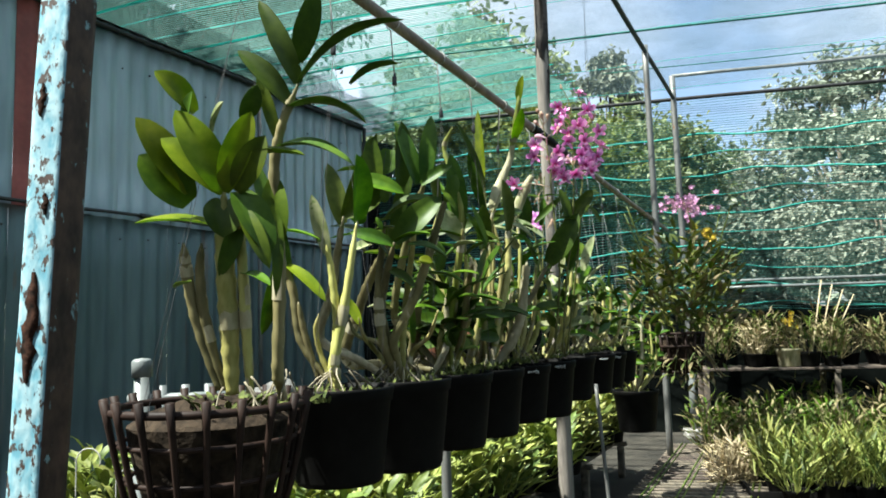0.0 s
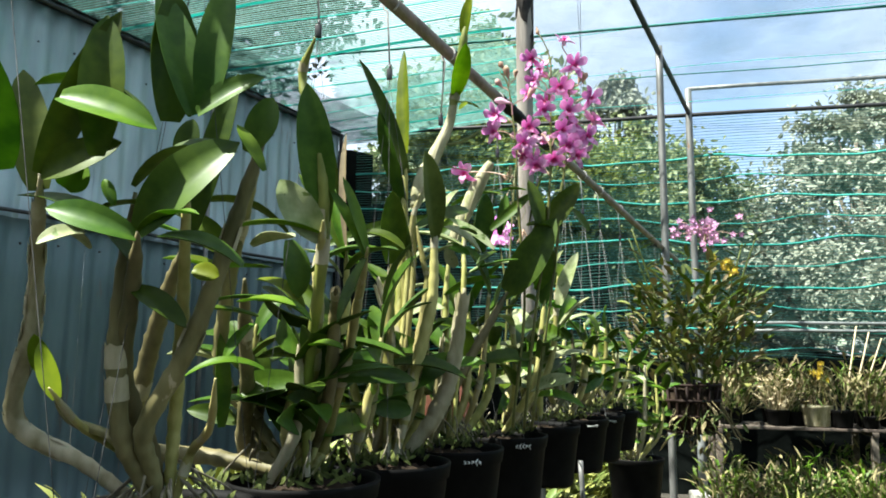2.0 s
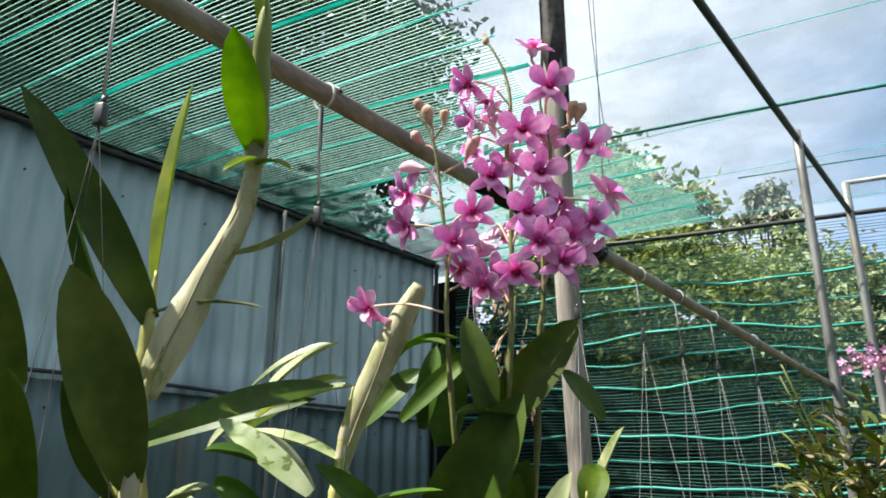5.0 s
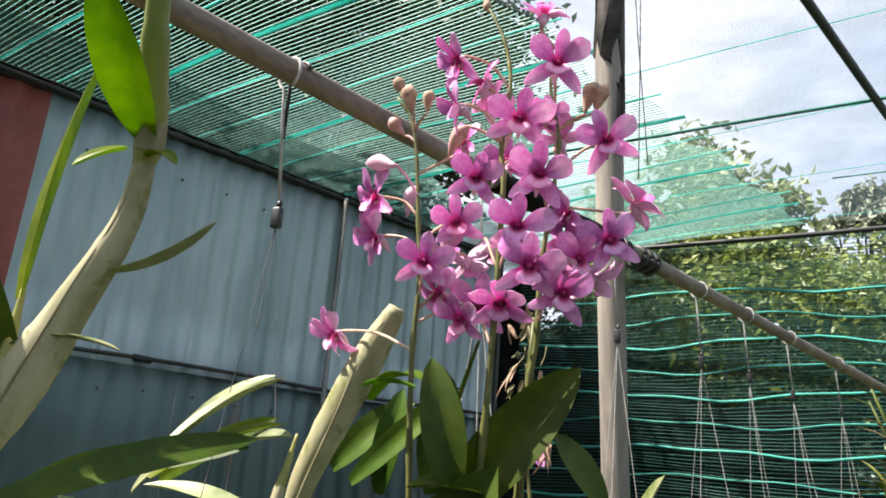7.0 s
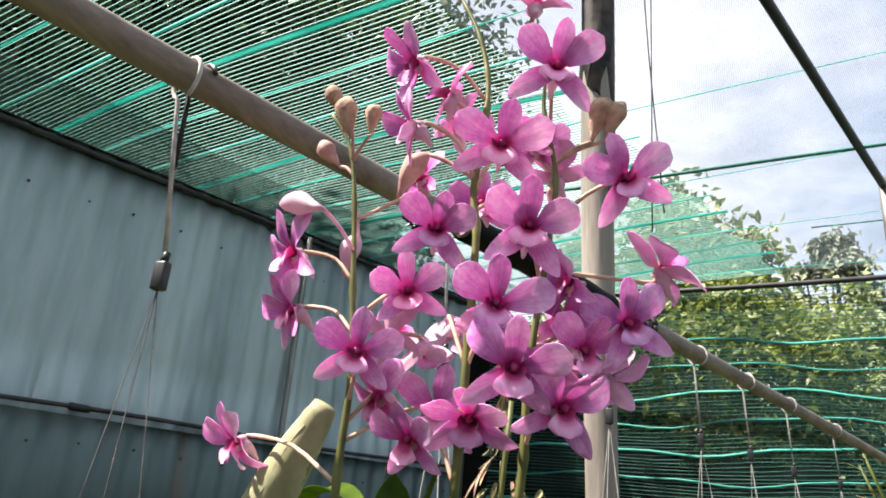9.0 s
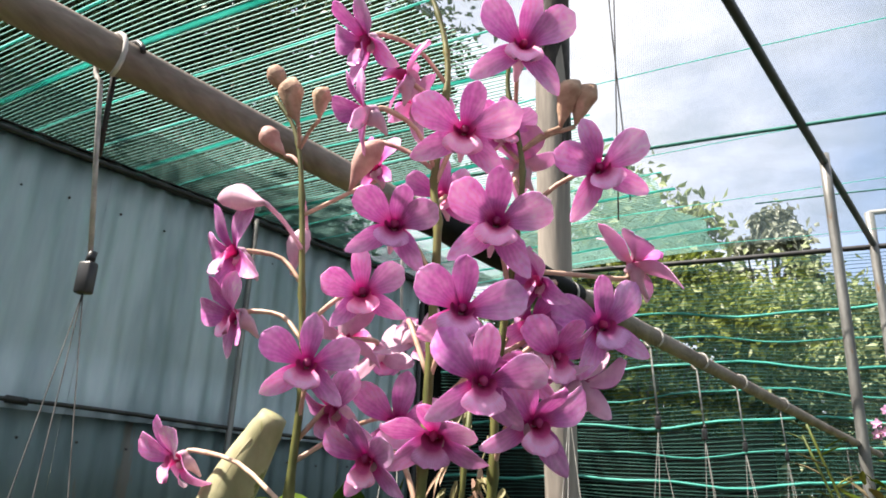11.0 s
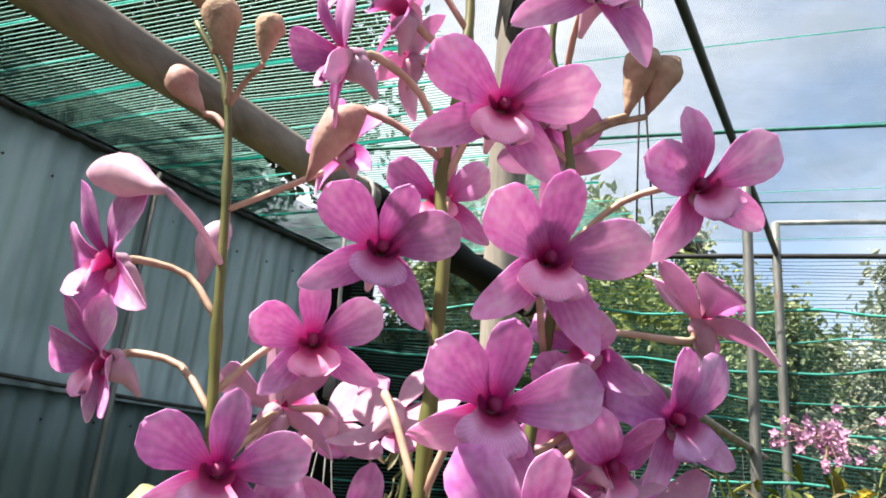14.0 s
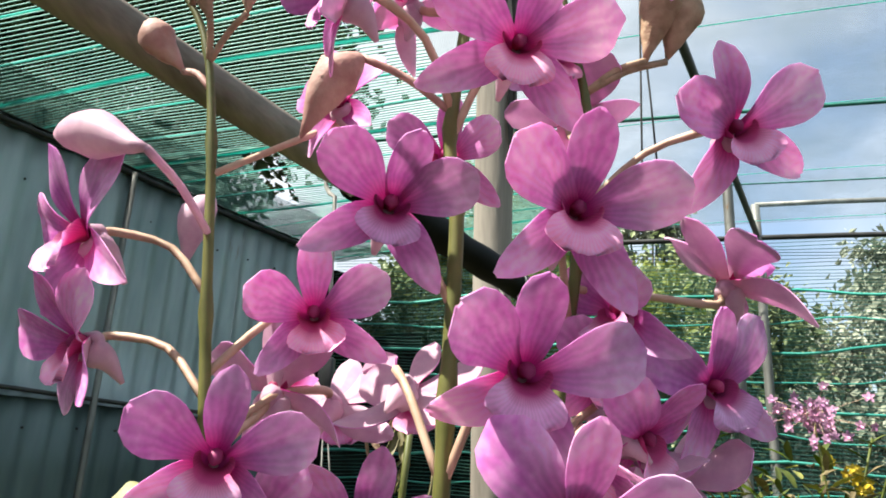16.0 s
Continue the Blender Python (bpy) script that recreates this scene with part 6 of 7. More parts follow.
def small_spray(name, at, n, spread, drop, label, seed, material="petal"):
    """A spray seen only from afar: stalk and small open flowers."""
    global AXES
    rg = random.Random(seed)
    ob = thing(name, label, "orchid flowers", at=(at[0], at[1], at[2] - drop))
    top = Vector(at)
    line = [ob.location, ob.location.lerp(top, 0.5) + V(0.03, 0, 0), top, top + V(spread * 0.6, 0, -spread * 0.25)]
    stalk(line, 0.005, 0.002, ob)
    for k in range(n):
        p = top + V(rg.gauss(0, spread * 0.45), rg.gauss(0, spread * 0.3), rg.gauss(0, spread * 0.32))
        bm = bmesh.new()
        face = V(rg.uniform(-0.6, 0.6), -1, rg.uniform(-0.4, 0.4)).normalized()
        z = (V(0, 0, 1) - face * face.z).normalized()
        x = face.cross(z)
        for a in (0, 1.2, 2.45, -1.2, -2.45):
            d = x * math.sin(a) + z * math.cos(a)
            blade(bm, p - ob.location, p - ob.location + d * rg.uniform(0.022, 0.030), 0.016, face, rg.uniform(-0.3, 0.1), 0.2, 5, 0.0005)
        blade(bm, p - ob.location, p - ob.location - z * 0.014 + face * 0.012, 0.015, z, 0, 0.3, 5, 0.0005, mat=1)
        tube(bm, [p - ob.location, (top - ob.location).lerp(p - ob.location, 0.4)], 0.0012, 5, mat=2)
        part("flower", bm, [M[material], M["lip"] if material != "yellow" else M[material], M["pedicel"]], ob)
    return ob


tangle = thing("dry_stems", "hanging tangle of dry brown old flower stems", "dry stems", at=(0.45, 3.58, 1.68))
rg = random.Random(19)
for k in range(30):
    p = V(rg.gauss(0.02, 0.022), rg.gauss(0, 0.02), 0.22 + rg.gauss(0, 0.06))
    q = p + V(rg.gauss(0, 0.012), rg.gauss(0, 0.012), -rg.uniform(0.02, 0.065))
    bm = bmesh.new()
    if k % 3:
        for _ in range(3):
            e = p.lerp(q, rg.uniform(0.3, 1)) + V(rg.gauss(0, 0.008), rg.gauss(0, 0.008), 0)
            blade(bm, p, e, rg.uniform(0.003, 0.008), V(rg.uniform(-1, 1), -1, 0.2), rg.uniform(-0.3, 0.3), 0.6, 7, 0.0004, rg.uniform(-2.5, 2.5))
        part("withered_flower", bm, M["dry_bud" if k % 2 else "old_cane"], tangle)
    else:
        tube(bm, spline([p, p.lerp(q, 0.5) + V(rg.gauss(0, 0.01), 0, 0), q], 7), 0.0011, 5)
        part("stem", bm, M["old_cane"], tangle)
bm = bmesh.new()
tube(bm, spline([V(-0.02, 0, -0.40), V(0.0, 0, 0.0), V(0.02, 0, 0.30)], 10), 0.0035, 7)
part("stalk", bm, M["stalk"], tangle)
small_spray("orchid_spray", (0.42, 3.75, 1.80), 9, 0.055, 0.5, "small spray of pink orchid flowers among the leaves", 3)
small_spray("orchid_spray", (1.90, 6.30, 2.25), 60, 0.20, 0.9, "wide spray of pale pink orchid flowers", 5, "mauve")
small_spray("yellow_spray", (2.05, 6.3, 1.99), 14, 0.09, 0.8, "upright spray of small yellow flowers", 6, "yellow")

# plant in the brown basket at the end of the row
endbasket = thing("hanging_basket", "brown slatted basket overgrown with leafy orchids", "basket", at=(1.76, 6.30, 0.90))
for z, r in ((0.30, 0.19), (0.2, 0.18), (0.1, 0.165), (0.0, 0.15)):
    bm = bmesh.new()
    tube(bm, [V(r * math.cos(a), r * math.sin(a), z) for a in np.linspace(0, 2 * math.pi, 25)], 0.012, 6, cap=False)
    part("hoop", bm, M["brown_basket"], endbasket)
for k in range(16):
    a = 2 * math.pi * k / 16
    bm = bmesh.new()
    tube(bm, [V(0.15 * math.cos(a), 0.15 * math.sin(a), 0), V(0.19 * math.cos(a), 0.19 * math.sin(a), 0.31)], 0.011, 5)
    part("slat", bm, M["brown_basket"], endbasket)
bm = bmesh.new()
lathe(bm, [(0, 0.01), (0.14, 0.01), (0.175, 0.27), (0, 0.29)], 18)
part("filling", bm, M["bark"], endbasket, "bark filling")
bm = bmesh.new()
for k in range(3):
    a = 2.1 * k + 0.4
    tube(bm, [V(0.19 * math.cos(a), 0.19 * math.sin(a), 0.3), V(-0.13, 0.33, 1.33)], 0.0018, 5)
part("wire", bm, M["wire"], endbasket)


# ---- leafy plants ----
def tuft(bm, n, r, h, seed, length=(0.06, 0.14), width=(0.015, 0.035), mats=1, up=0.5, stems=True):
    """Many leaves on short stems."""
    rg = random.Random(seed)
    for k in range(n):
        a, rr = rg.random() * 6.28, r * math.sqrt(rg.random())
        z = h * rg.uniform(0.15, 1.0) * (1 - 0.35 * (rr / r) ** 2)
        p = V(rr * math.cos(a), rr * math.sin(a), z)
        az = a + rg.gauss(0, 0.9)
        d = V(math.cos(az), math.sin(az), rg.uniform(-0.4, 0.9) + up).normalized() * rg.uniform(*length)
        blade(bm, p, p + d, rg.uniform(*width), V(rg.uniform(-0.5, 0.5), rg.uniform(-0.5, 0.5), 1), rg.uniform(0.02, 0.25), 0.2, 4, 0.0008, 0, 0, rg.randrange(mats))
        if stems and k % 4 == 0:
            tube(bm, [V(rr * 0.5 * math.cos(a), rr * 0.5 * math.sin(a), 0), p], 0.003, 4, cap=False, mat=rg.randrange(mats))
    return bm


plant = thing("orchid", "dense leafy orchid clump growing over a brown basket", "orchid", at=(1.80, 6.30, 1.12))
bm = bmesh.new()
tuft(bm, 760, 0.46, 0.95, 31, (0.06, 0.15), (0.020, 0.045), 4, 0.2, stems=False)
for k in range(14):
    a = k * 2.4
    p, q = V(0.1 * math.cos(a), 0.1 * math.sin(a), 0), V(0.42 * math.cos(a), 0.42 * math.sin(a), 0.75 + 0.4 * math.sin(k * 5))
    tube(bm, spline([p, p.lerp(q, 0.5) + V(0, 0, 0.08), q], 8), 0.006, 5)
    for i in range(9):
        c = p.lerp(q, 0.4 + 0.065 * i) + V(0, 0, 0.05)
        e = V(math.cos(a + i * 3.1 + 0.4), math.sin(a + i * 3.1), 0.5) * 0.12
        blade(bm, c, c + e, 0.03, (0, 0, 1), 0.1, 0.25, 5, 0.0008, mat=i % 4)
part("foliage", bm, [M["herb"], M["bright_herb"], M["dry_herb"], M["leaf"]], plant)
bm = bmesh.new()
tuft(bm, 160, 0.30, -0.35, 32, (0.05, 0.12), (0.012, 0.03), 2, -0.9)
part("hanging_foliage", bm, [M["dry_herb"], M["herb"]], plant, "trailing dry leaves")

PLANTS = {}


def potted(kind, seed, potr, poth, n, r, h, mats, length, width, up, label, category="potted plant"):
    ob = thing("potted_plant", label, category, "potted plants on the benches", at=(0, -60, GROUND))
    bm = bmesh.new()
    lathe(bm, pot_profile(potr, poth), 14)
    part("pot", bm, M["black_pot"], ob)
    bm = bmesh.new()
    tuft(bm, n, r, h, seed, length, width, len(mats), up)
    for v in bm.verts:
        v.co.z += poth - 0.03
    part("foliage", bm, [M[m] for m in mats], ob)
    PLANTS[kind] = ob
    return ob


def set_out(kind, places, seed, size=1.0):
    """Copies of a plant at the places, each turned and scaled a little; the pattern plant takes the first."""
    rg = random.Random(seed)
    first = PLANTS[kind]
    for k, p in enumerate(places):
        m = Matrix.Translation(p) @ Matrix.Rotation(rg.random() * 6.28, 4, "Z")
        sc = rg.uniform(0.85, 1.2) * size
        ob = copy_thing(first, m)
        ob.scale = (sc, sc, sc * rg.uniform(0.9, 1.15))
    for o in [*first.children_recursive, first]:
        bpy.data.objects.remove(o)


def along(a, b, n, rows, gap, seed, jitter=0.06):
    rg = random.Random(seed)
    a, b = Vector(a), Vector(b)
    d = (b - a).normalized()
    side = V(-d.y, d.x, 0)
    return [a.lerp(b, (i + 0.5) / n) + side * gap * j + V(rg.uniform(-jitter, jitter), rg.uniform(-jitter, jitter), 0) for j in range(rows) for i in range(n)]


def bench(name, a, b, depth, z, label, slats=6):
    """A slatted bench on legs between two ends."""
    a, b = Vector(a), Vector(b)
    d = (b - a).normalized()
    side, l = V(-d.y, d.x, 0), (b - a).length
    ob = thing(name, label, "bench", at=(a.x, a.y, GROUND))
    turn = math.atan2(d.y, d.x)
    for k in range(slats):
        bm = bmesh.new()
        box(bm, d * l / 2 + side * depth * (k + 0.5) / slats + V(0, 0, z - GROUND - 0.012), (l, depth / slats * 0.72, 0.022), turn, 0.003)
        part("slat", bm, M["old_wood"], ob)
    for i in range(int(l / 1.3) + 2):
        u = i / (int(l / 1.3) + 1) * (l - 0.1) + 0.05
        for w in (0.05, depth - 0.05):
            bm = bmesh.new()
            box(bm, d * u + side * w + V(0, 0, (z - GROUND - 0.06) / 2), (0.05, 0.05, z - GROUND - 0.06), turn, 0.004)
            part("leg", bm, M["old_wood"], ob)
        bm = bmesh.new()
        box(bm, d * u + side * depth / 2 + V(0, 0, z - GROUND - 0.042), (0.05, depth, 0.036), turn, 0.004)
        part("bearer", bm, M["old_wood"], ob)
    return ob


potted("low", 81, 0.09, 0.12, 130, 0.19, 0.30, ("bright_herb", "herb", "bright_herb"), (0.06, 0.14), (0.022, 0.045), 0.4, "leafy green orchid seedling in a black pot on a bench")
potted("dry", 82, 0.11, 0.15, 80, 0.20, 0.42, ("dry_herb", "herb", "dry_herb"), (0.08, 0.20), (0.010, 0.022), 0.6, "half-dry narrow-leaved orchid in a black pot on a bench")
potted("sunny", 83, 0.10, 0.12, 110, 0.18, 0.34, ("bright_herb", "bright_herb", "herb"), (0.08, 0.20), (0.010, 0.022), 0.9, "bright yellow-green narrow-leaved plant in a low tray")
potted("shade", 84, 0.10, 0.13, 120, 0.24, 0.52, ("herb", "leaf", "dry_herb"), (0.06, 0.15), (0.014, 0.03), 0.3, "shaded leafy plant in a black pot")

# beds beneath and beside the row
bench("low_bench", (-0.40, 2.65, 0), (1.34, 6.5, 0), 1.55, 0.36, "low slatted wooden bench full of seedlings beneath the hanging pots")
set_out("low", along((-0.46, 2.70, 0.36), (1.26, 6.5, 0.36), 18, 7, 0.215, 1), 11)
bench("shelf_bench", (2.30, 7.62, 0), (8.2, 6.62, 0), 0.58, 0.82, "dark wooden plant bench along the end net")
set_out("dry", along((2.35, 7.80, 0.82), (8.0, 6.84, 0.82), 15, 2, 0.24, 3, 0.10), 12, 0.8)
set_out("shade", along((2.2, 7.45, GROUND), (8.0, 6.46, GROUND), 24, 3, -0.20, 4, 0.05) + along((2.4, 7.85, GROUND), (7.9, 6.9, GROUND), 16, 1, 0.2, 5) + along((2.4, 7.80, 0.82), (7.9, 6.86, 0.82), 11, 2, 0.19, 8, 0.16) + along((-1.1, 8.2, GROUND), (-0.4, 9.4, GROUND), 5, 2, -0.35, 6), 13, 0.82)
set_out("sunny", along((2.13, 5.92, GROUND + 0.06), (6.2, 5.20, GROUND + 0.06), 19, 4, -0.21, 7), 14, 0.8)
for k in range(6):
    tray = thing("plant_tray", "shallow black plastic tray holding bright plants", "tray", "trays of bright plants", at=V(2.03, 6.0, GROUND).lerp(V(6.2, 5.27, GROUND), k / 6))
    tray.rotation_euler.z = math.atan2(-0.73, 4.17)
    tray.scale = (0.88, 0.88, 0.8)
    bm = bmesh.new()
    box(bm, (0.38, -0.30, 0.012), (0.76, 0.86, 0.02), 0, 0.004)
    for c, sz in (((0.38, 0.12, 0.07), (0.78, 0.02, 0.14)), ((0.38, -0.73, 0.07), (0.78, 0.02, 0.14)), ((0.0, -0.3, 0.07), (0.02, 0.86, 0.14)), ((0.77, -0.3, 0.07), (0.02, 0.86, 0.14))):
        box(bm, c, sz, 0, 0.004)
    part("tray", bm, M["black_pot"], tray)
straw = thing("straw_clump", "heap of dry tan straw beside the bright plants", "straw", at=(1.99, 5.90, GROUND))
straw.scale = (0.8, 0.8, 0.75)
bm = bmesh.new()
tuft(bm, 620, 0.22, 0.50, 90, (0.08, 0.22), (0.007, 0.016), 3, 0.3)
tagged(part("straw", bm, [M["tan"], M["tan"], M["dry_herb"]], straw), kind="stuff")

# slatted walkway
walk_way = thing("slatted_platform", "low empty platform of dark slats with yellow-green cords", "platform", at=(1.14, 4.75, GROUND))
walk_way.scale = (0.84, 0.84, 0.7)
A0, TURN_W = V(0, 0, 0), math.atan2(BEAM.y, BEAM.x)
for k in range(34):
    bm = bmesh.new()
    c = ROW * (0.12 * k - 0.4) + BEAM * 0.45
    box(bm, (c.x, c.y, 0.10), (1.62, 0.055, 0.02), TURN_W, 0.003)
    part("slat", bm, M["old_wood"], walk_way)
for k in range(6):
    bm = bmesh.new()
    o = BEAM * (-0.25 + 0.28 * k)
    tube(bm, [o + ROW * -0.4 + V(0, 0, 0.115), o + ROW * 3.6 + V(0, 0, 0.115)], 0.008, 6)
    tube(bm, [o + BEAM * 0.05 + ROW * -0.4 + V(0, 0, 0.115), o + BEAM * 0.05 + ROW * 3.6 + V(0, 0, 0.115)], 0.006, 6)
    part("cord", bm, M["herb"], walk_way, "yellow-green cord")
for k in range(3):
    bm = bmesh.new()
    o = BEAM * (-0.3 + 0.75 * k)
    c = o + ROW * 1.6
    box(bm, (c.x, c.y, 0.045), (0.06, 4.0, 0.09), math.atan2(ROW.y, ROW.x) - math.pi / 2, 0.004)
    part("bearer", bm, M["old_wood"], walk_way)

# pipe legs under the row and the pvc rack behind the basket
pipe_thing("support_pipe", row(0.62, -0.12, GROUND), row(0.62, -0.12, 1.0), 0.017, M["galv"], "grey steel pipe standing under the pot row", "pipe")
pipe_thing("support_pipe", row(2.25, -0.15, GROUND), row(2.25, -0.15, 1.0), 0.020, M["galv"], "grey steel pipe standing under the pot row", "pipe")
pipe_thing("support_pipe", row(2.05, 0.12, GROUND), row(2.10, 0.05, 1.0), 0.010, M["galv"], "thin grey steel rod standing under the pot row", "pipe")
rack = thing("pvc_rack", "white pvc pipe rack with capped uprights behind the pots", "rack", at=(-0.612, 1.875, GROUND))
for k, (u, top, r) in enumerate([(0.0, 1.205, 0.017), (0.045, 1.155, 0.009), (0.095, 1.155, 0.009), (0.145, 1.155, 0.009)]):
    bm = bmesh.new()
    p = V(u, 0.1 * u, 0)
    tube(bm, [p, p + V(0, 0, top)], r, 12)
    part("upright", bm, M["pvc"], rack)
    if r > 0.01:
        bm = bmesh.new()
        lathe(bm, [(0.0, 0.042), (0.017, 0.040), (0.022, 0.034), (0.022, 0.0), (0.017, 0.0)], 14, p + V(0, 0, top - 0.03))
        part("cap", bm, M["pvc"], rack, "pvc pipe cap")
bm = bmesh.new()
tube(bm, [V(-0.03, 0, 1.128), V(0.24, 0.02, 1.128)], 0.010, 10)
part("rail", bm, M["pvc"], rack)
for k, (x, y) in enumerate([(-0.908, 2.15), (-0.778, 2.10), (-0.985, 2.0)]):
    hook = thing("wire_hook", "bent wire stake with a hooked end", "wire hook", "wire hooks beside the post", at=(x, y, GROUND))
    bm = bmesh.new()
    h = 0.95 - 0.045 * k
    tube(bm, [V(0, 0, 0), V(0, 0, h)] + [V(0.032 - 0.032 * math.cos(a), 0, h + 0.032 * math.sin(a)) for a in np.linspace(0.2, 3.6, 12)], 0.0016, 6)
    part("wire", bm, M["rope"], hook)
crate = thing("plant_screen", "red-brown slatted screen on dark legs behind the orchids", "screen", at=(0.05, 5.2, 1.05))
for k in range(6):
    bm = bmesh.new()
    box(bm, (-0.22 + 0.09 * k, 0, 0.16), (0.055, 0.02, 0.34), 0, 0.004)
    part("slat", bm, M["terracotta"], crate)
for x in (-0.24, 0.24):
    bm = bmesh.new()
    box(bm, (x, 0.03, -0.5), (0.04, 0.04, 1.6), 0, 0.004)
    part("leg", bm, M["old_wood"], crate)
for z in (0.02, 0.3):
    bm = bmesh.new()
    box(bm, (0, 0.02, z), (0.55, 0.02, 0.05), 0, 0.004)
    part("rail", bm, M["terracotta"], crate)


# ---- trees and shrubs ----
def tree(name, at, height, crown_r, crown_z, leaves, size, mat, seed, label, clumps=26, flatness=0.8, trunk_r=0.16, drop=0.0, category="tree", clump=1.0):
    """A tapered trunk with limbs that end in clumps of small leaves."""
    rg = random.Random(seed)
    ob = thing(name, label, category, at=(at[0], at[1], GROUND))
    top = V(rg.uniform(-0.3, 0.3), rg.uniform(-0.3, 0.3), height * 0.82)
    bm = bmesh.new()
    line = spline([V(0, 0, -0.1), V(rg.uniform(-0.15, 0.15), 0.1, height * 0.35), top], 12)
    tube(bm, line, [trunk_r * (1 - 0.75 * i / 11) for i in range(12)], 9)
    centres = []
    for k in range(clumps):
        u, a = rg.uniform(-1, 1), rg.random() * 6.28
        q = math.sqrt(1 - u * u) * rg.uniform(0.55, 1.05)
        c = V(crown_r * q * math.cos(a), crown_r * q * math.sin(a), crown_z + crown_r * flatness * u * rg.uniform(0.6, 1.1))
        centres.append(c)
        s0 = line[min(11, max(3, int(11 * (c.z / height) * 0.7)))]
        tube(bm, spline([s0, s0.lerp(c, 0.55) + V(0, 0, 0.12 * crown_r), c], 6), [trunk_r * 0.34 * (1 - 0.8 * i / 5) + 0.006 for i in range(6)], 5)
    part("trunk", bm, M["trunk"], ob)
    verts, faces = [], []
    per = int(leaves * 1.5) // clumps
    for c in centres:
        cr = crown_r * rg.uniform(0.22, 0.42) * clump
        for k in range(per):
            d = V(rg.gauss(0, 1), rg.gauss(0, 1), rg.gauss(0, 0.75))
            p = c + d * cr * 0.52
            ax = V(rg.uniform(-1, 1), rg.uniform(-1, 1), rg.uniform(-1, 0.5) - drop).normalized()
            s = ax.cross(V(rg.uniform(-1, 1), rg.uniform(-1, 1), rg.uniform(-1, 1))).normalized()
            l = size * rg.uniform(0.7, 1.4)
            n0 = len(verts)
            up = ax.cross(s) * l * 0.10
            verts += [tuple(p), tuple(p + ax * l * 0.45 + s * l * 0.26 + up), tuple(p + ax * l), tuple(p + ax * l * 0.45 - s * l * 0.26 + up)]
            faces += [(n0, n0 + 1, n0 + 2), (n0, n0 + 2, n0 + 3)]
    me = bpy.data.meshes.new("crown")
    me.from_pydata(verts, [], faces)
    me.materials.append(M[mat])
    crown = new("crown", me)
    crown.parent = ob
    return ob


tree("tree", (0.2, 17.5), 8.4, 2.2, 6.4, 8000, 0.22, "garden_leaf", 1, "broad green garden tree beyond the end net")
tree("tree", (3.9, 20), 8.6, 1.1, 6.2, 3600, 0.22, "gum_leaf", 2, "tall feathery grey-green tree beyond the end net", flatness=2.1, clumps=30, drop=0.6, clump=0.75)
tree("tree", (9.6, 19), 8.2, 2.3, 5.3, 8000, 0.19, "gum_leaf", 3, "tall grey-green gum tree with open crown", clumps=46, flatness=1.15, clump=0.6)
tree("tree", (6.6, 20), 5.2, 1.7, 4.0, 4800, 0.19, "garden_leaf", 4, "grey-green gum tree with open crown", clumps=34, clump=0.65)
tree("tree", (12.6, 20), 7.4, 2.4, 5.2, 8000, 0.20, "gum_leaf", 5, "broad grey-green gum tree", clumps=44, clump=0.65)
tree("tree", (-4.6, 10.6), 9.0, 2.9, 7.2, 26000, 0.15, "tree_leaf", 6, "leafy tree rising behind the metal wall", clumps=60)
tree("tree", (-6.4, 7.2), 9.0, 2.8, 7.0, 24000, 0.15, "tree_leaf", 7, "dark leafy tree rising behind the metal wall", clumps=54)
tree("shrub", (0.9, 11.6), 4.4, 1.5, 3.5, 14000, 0.115, "lime_leaf", 8, "dense shrub with yellow-green leaves behind the end net", clumps=26, trunk_r=0.07, category="shrub")
tree("shrub", (2.9, 12.6), 4.6, 1.5, 3.3, 11400, 0.112, "garden_leaf", 9, "dense green shrub behind the end net", clumps=26, trunk_r=0.07, category="shrub")
tree("shrub", (4.9, 13.4), 4.2, 1.7, 2.7, 11400, 0.119, "gum_leaf", 10, "grey-green shrub behind the end net", clumps=26, trunk_r=0.07, category="shrub")
tree("shrub", (7.2, 13.2), 3.6, 1.7, 2.2, 11400, 0.119, "gum_leaf", 11, "grey-green shrub behind the end net", clumps=26, trunk_r=0.07, category="shrub")
tree("shrub", (9.6, 13.0), 3.8, 1.8, 2.4, 11400, 0.119, "gum_leaf", 12, "grey-green shrub behind the end net", clumps=26, trunk_r=0.07, category="shrub")
tree("shrub", (-0.9, 11.3), 4.0, 1.2, 2.6, 11400, 0.099, "tree_leaf", 13, "dark shrub in the gap beside the wall", clumps=26, trunk_r=0.07, category="shrub")
tree("shrub", (-0.2, 10.6), 2.2, 0.9, 1.2, 7600, 0.092, "tree_leaf", 14, "low dark shrub below the end net", clumps=20, trunk_r=0.05, category="shrub")
tree("shrub", (1.4, 10.6), 2.0, 1.0, 1.0, 8550, 0.092, "tree_leaf", 15, "low dark shrub below the end net", clumps=20, trunk_r=0.05, category="shrub")
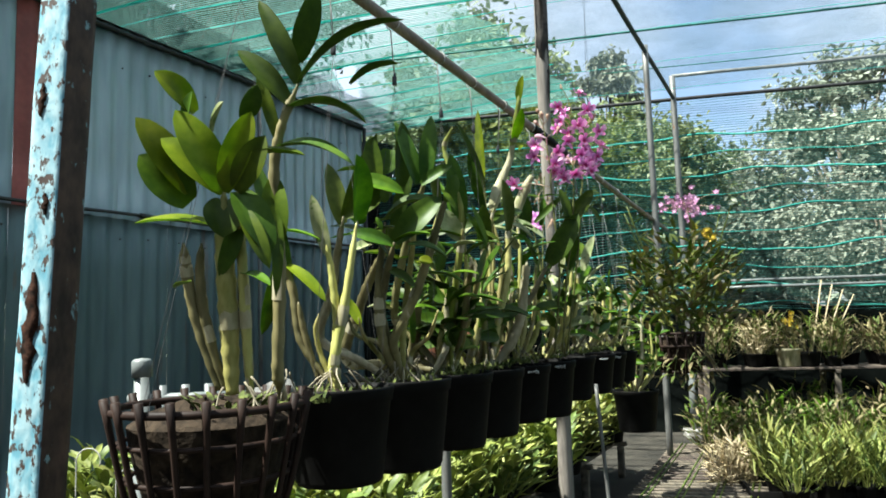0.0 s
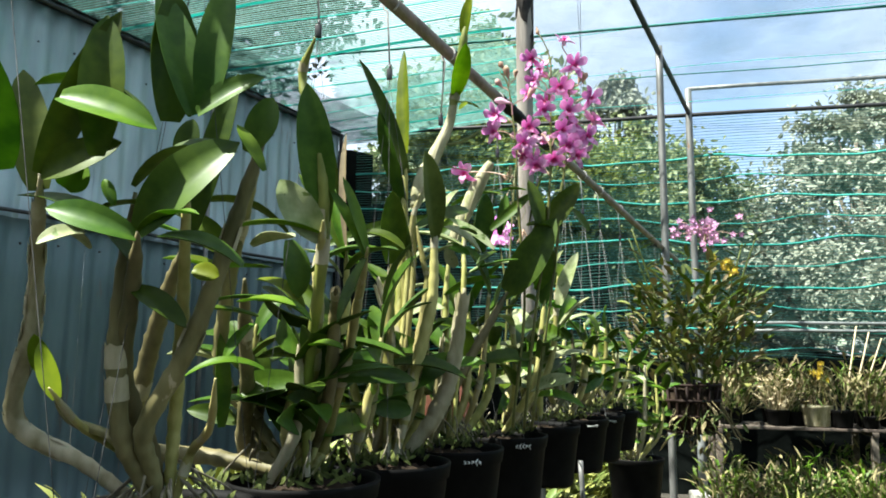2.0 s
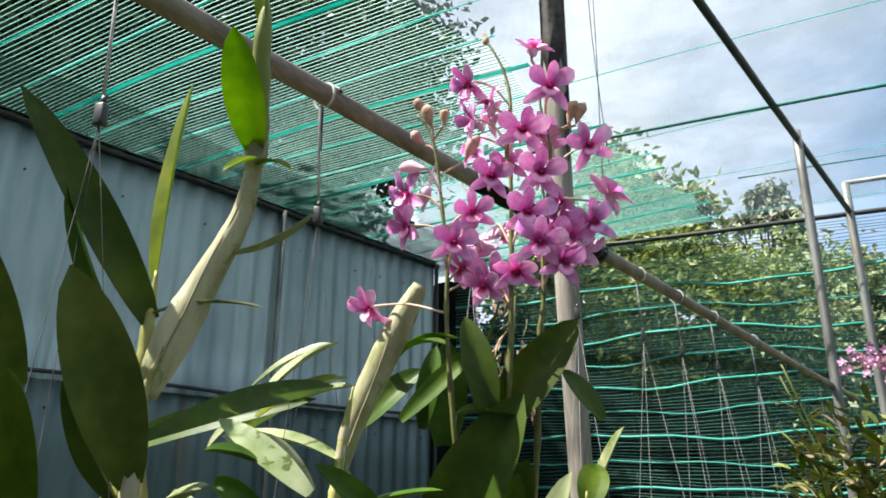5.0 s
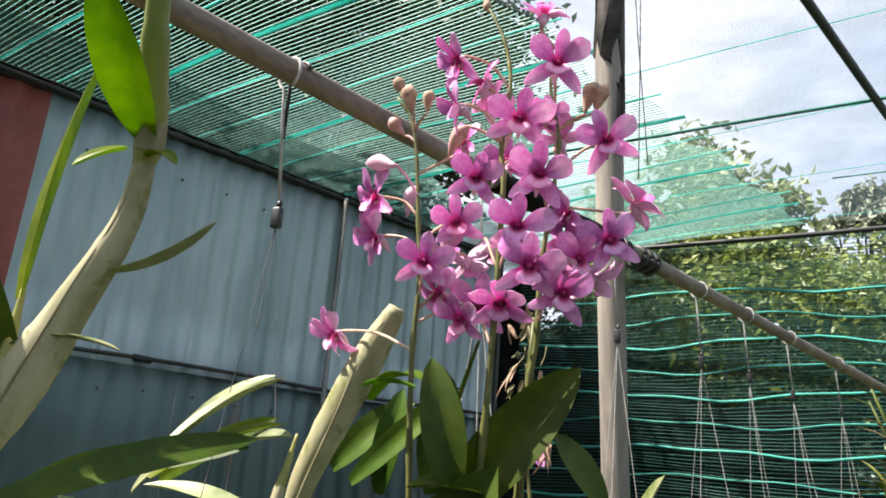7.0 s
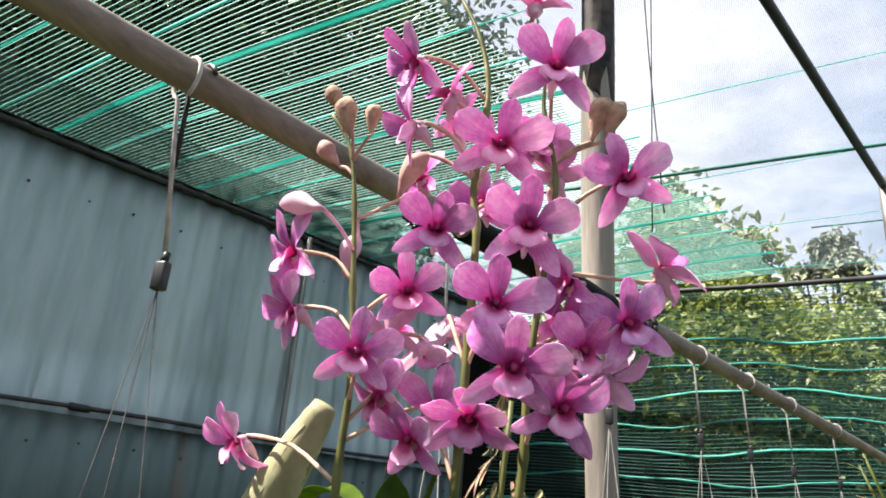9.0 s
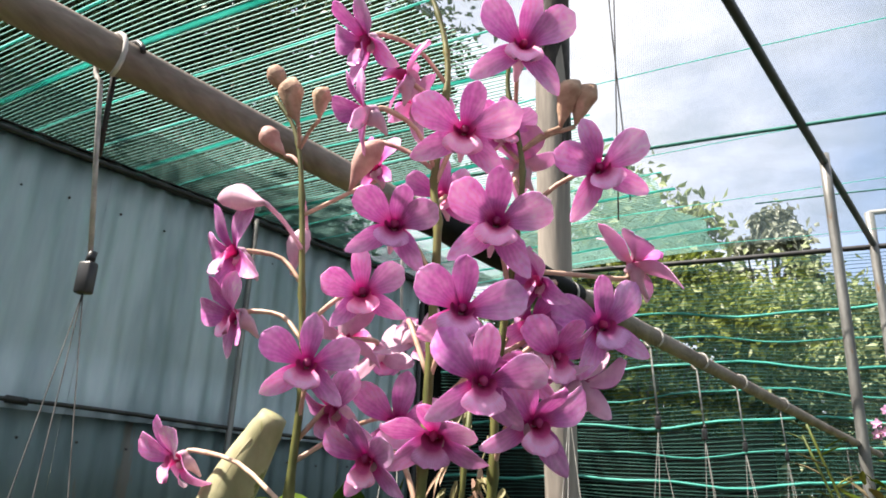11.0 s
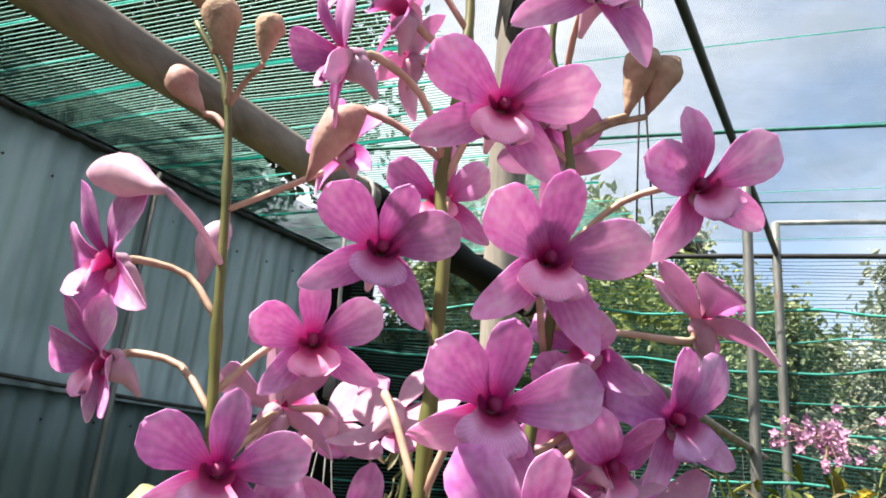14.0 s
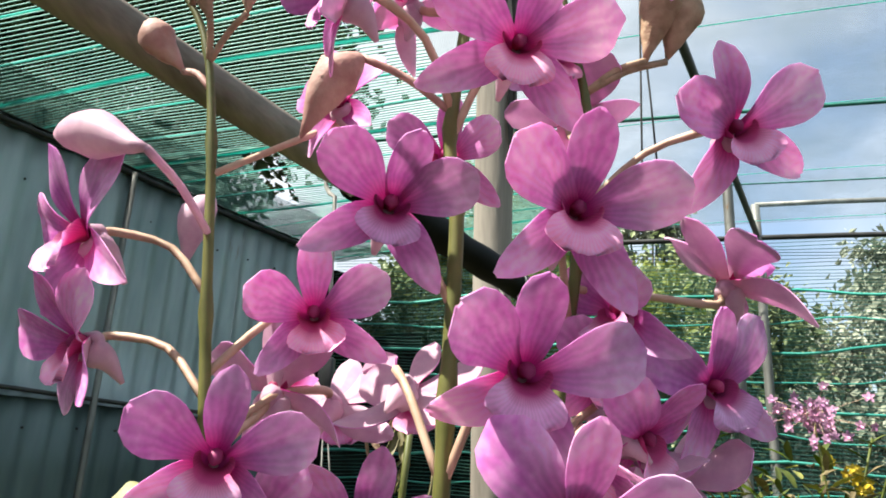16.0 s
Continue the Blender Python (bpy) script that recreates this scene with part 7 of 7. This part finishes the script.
# a far line of woods
rg = random.Random(77)
verts, faces = [], []
for k in range(16000):
    u = rg.random()
    x, y = -45 + 110 * u, 34 + 6 * rg.random() + 6 * math.sin(u * 9)
    z = GROUND + (2.5 + 3.0 * noise.noise(V(u * 14, 0, 0)) + 2.5) * rg.random() ** 0.7
    p = V(x, y, z)
    ax, s = V(rg.uniform(-1, 1), rg.uniform(-0.4, 0.4), rg.uniform(-1, 1)).normalized(), V(rg.uniform(-1, 1), rg.uniform(-1, 1), rg.uniform(-1, 1))
    l = rg.uniform(0.4, 0.9)
    s = ax.cross(s).normalized()
    n0 = len(verts)
    verts += [tuple(p), tuple(p + ax * l * 0.5 + s * l * 0.3), tuple(p + ax * l), tuple(p + ax * l * 0.5 - s * l * 0.3)]
    faces += [(n0, n0 + 1, n0 + 2), (n0, n0 + 2, n0 + 3)]
me = bpy.data.meshes.new("far_woods")
me.from_pydata(verts, [], faces)
me.materials.append(M["gum_leaf"])
tagged(new("far_woods", me), "far line of dark green woods", "woods", kind="stuff")

# single plants and pots on the bench
ribbed = thing("ribbed_pot", "pale beige ribbed pot standing on the plant bench", "plant pot", at=(3.15, 7.62, 0.822))
ribbed.scale = (0.82, 0.82, 0.82)
bm = bmesh.new()
prof = pot_profile(0.145, 0.21)
lathe(bm, prof, 40)
for v in bm.verts:
    a = math.atan2(v.co.y, v.co.x)
    v.co.x, v.co.y = v.co.x * (1 + 0.035 * math.cos(20 * a)), v.co.y * (1 + 0.035 * math.cos(20 * a))
part("pot", bm, M["sheath"], ribbed)
bm = bmesh.new()
tuft(bm, 60, 0.15, 0.40, 201, (0.08, 0.18), (0.010, 0.02), 2, 0.8)
for v in bm.verts:
    v.co.z += 0.16
part("foliage", bm, [M["dry_herb"], M["herb"]], ribbed)
pale = thing("potted_plant", "round pale dried clump in a black pot on the bench", "potted plant", at=(2.86, 7.70, 0.822))
pale.scale = (0.82, 0.82, 0.82)
bm = bmesh.new()
lathe(bm, pot_profile(0.12, 0.16), 18)
part("pot", bm, M["black_pot"], pale)
bm = bmesh.new()
tuft(bm, 240, 0.19, 0.44, 202, (0.05, 0.12), (0.008, 0.018), 2, 0.1)
for v in bm.verts:
    v.co.z += 0.14
part("foliage", bm, [M["tan"], M["dry_herb"]], pale)
small_spray("yellow_spray", (3.16, 7.55, 1.27), 12, 0.10, 0.55, "small yellow flowers above the bench", 16, "yellow")
for k in range(4):
    stake = thing("bamboo_stake", "thin dry bamboo stake leaning over the bench", "stake", "stakes leaning over the bench", at=(3.34 + 0.08 * k, 7.60, 0.83))
    bm = bmesh.new()
    tube(bm, [V(0, 0, 0), V(0.09, 0.02, 0.4), V(0.19 + 0.02 * k, 0.05, 0.82 - 0.05 * k)], 0.006, 6)
    part("cane", bm, M["tan"], stake)

# a loose wire hanging from the roof net
loose = thing("hanging_wire", "thin dark wire hanging loosely from the roof net", "wire", at=(0.655, 3.37, 2.12))
for k in range(2):
    bm = bmesh.new()
    tube(bm, spline([V(0.012 * k, 0, 0.02 * k), V(0.004 - 0.008 * k, 0, 0.35), V(-0.004 + 0.012 * k, 0, 0.75), V(-0.012 - 0.006 * k, 0, 1.70)], 16), 0.0008, 5)
    part("wire", bm, M["black_pipe"], loose)
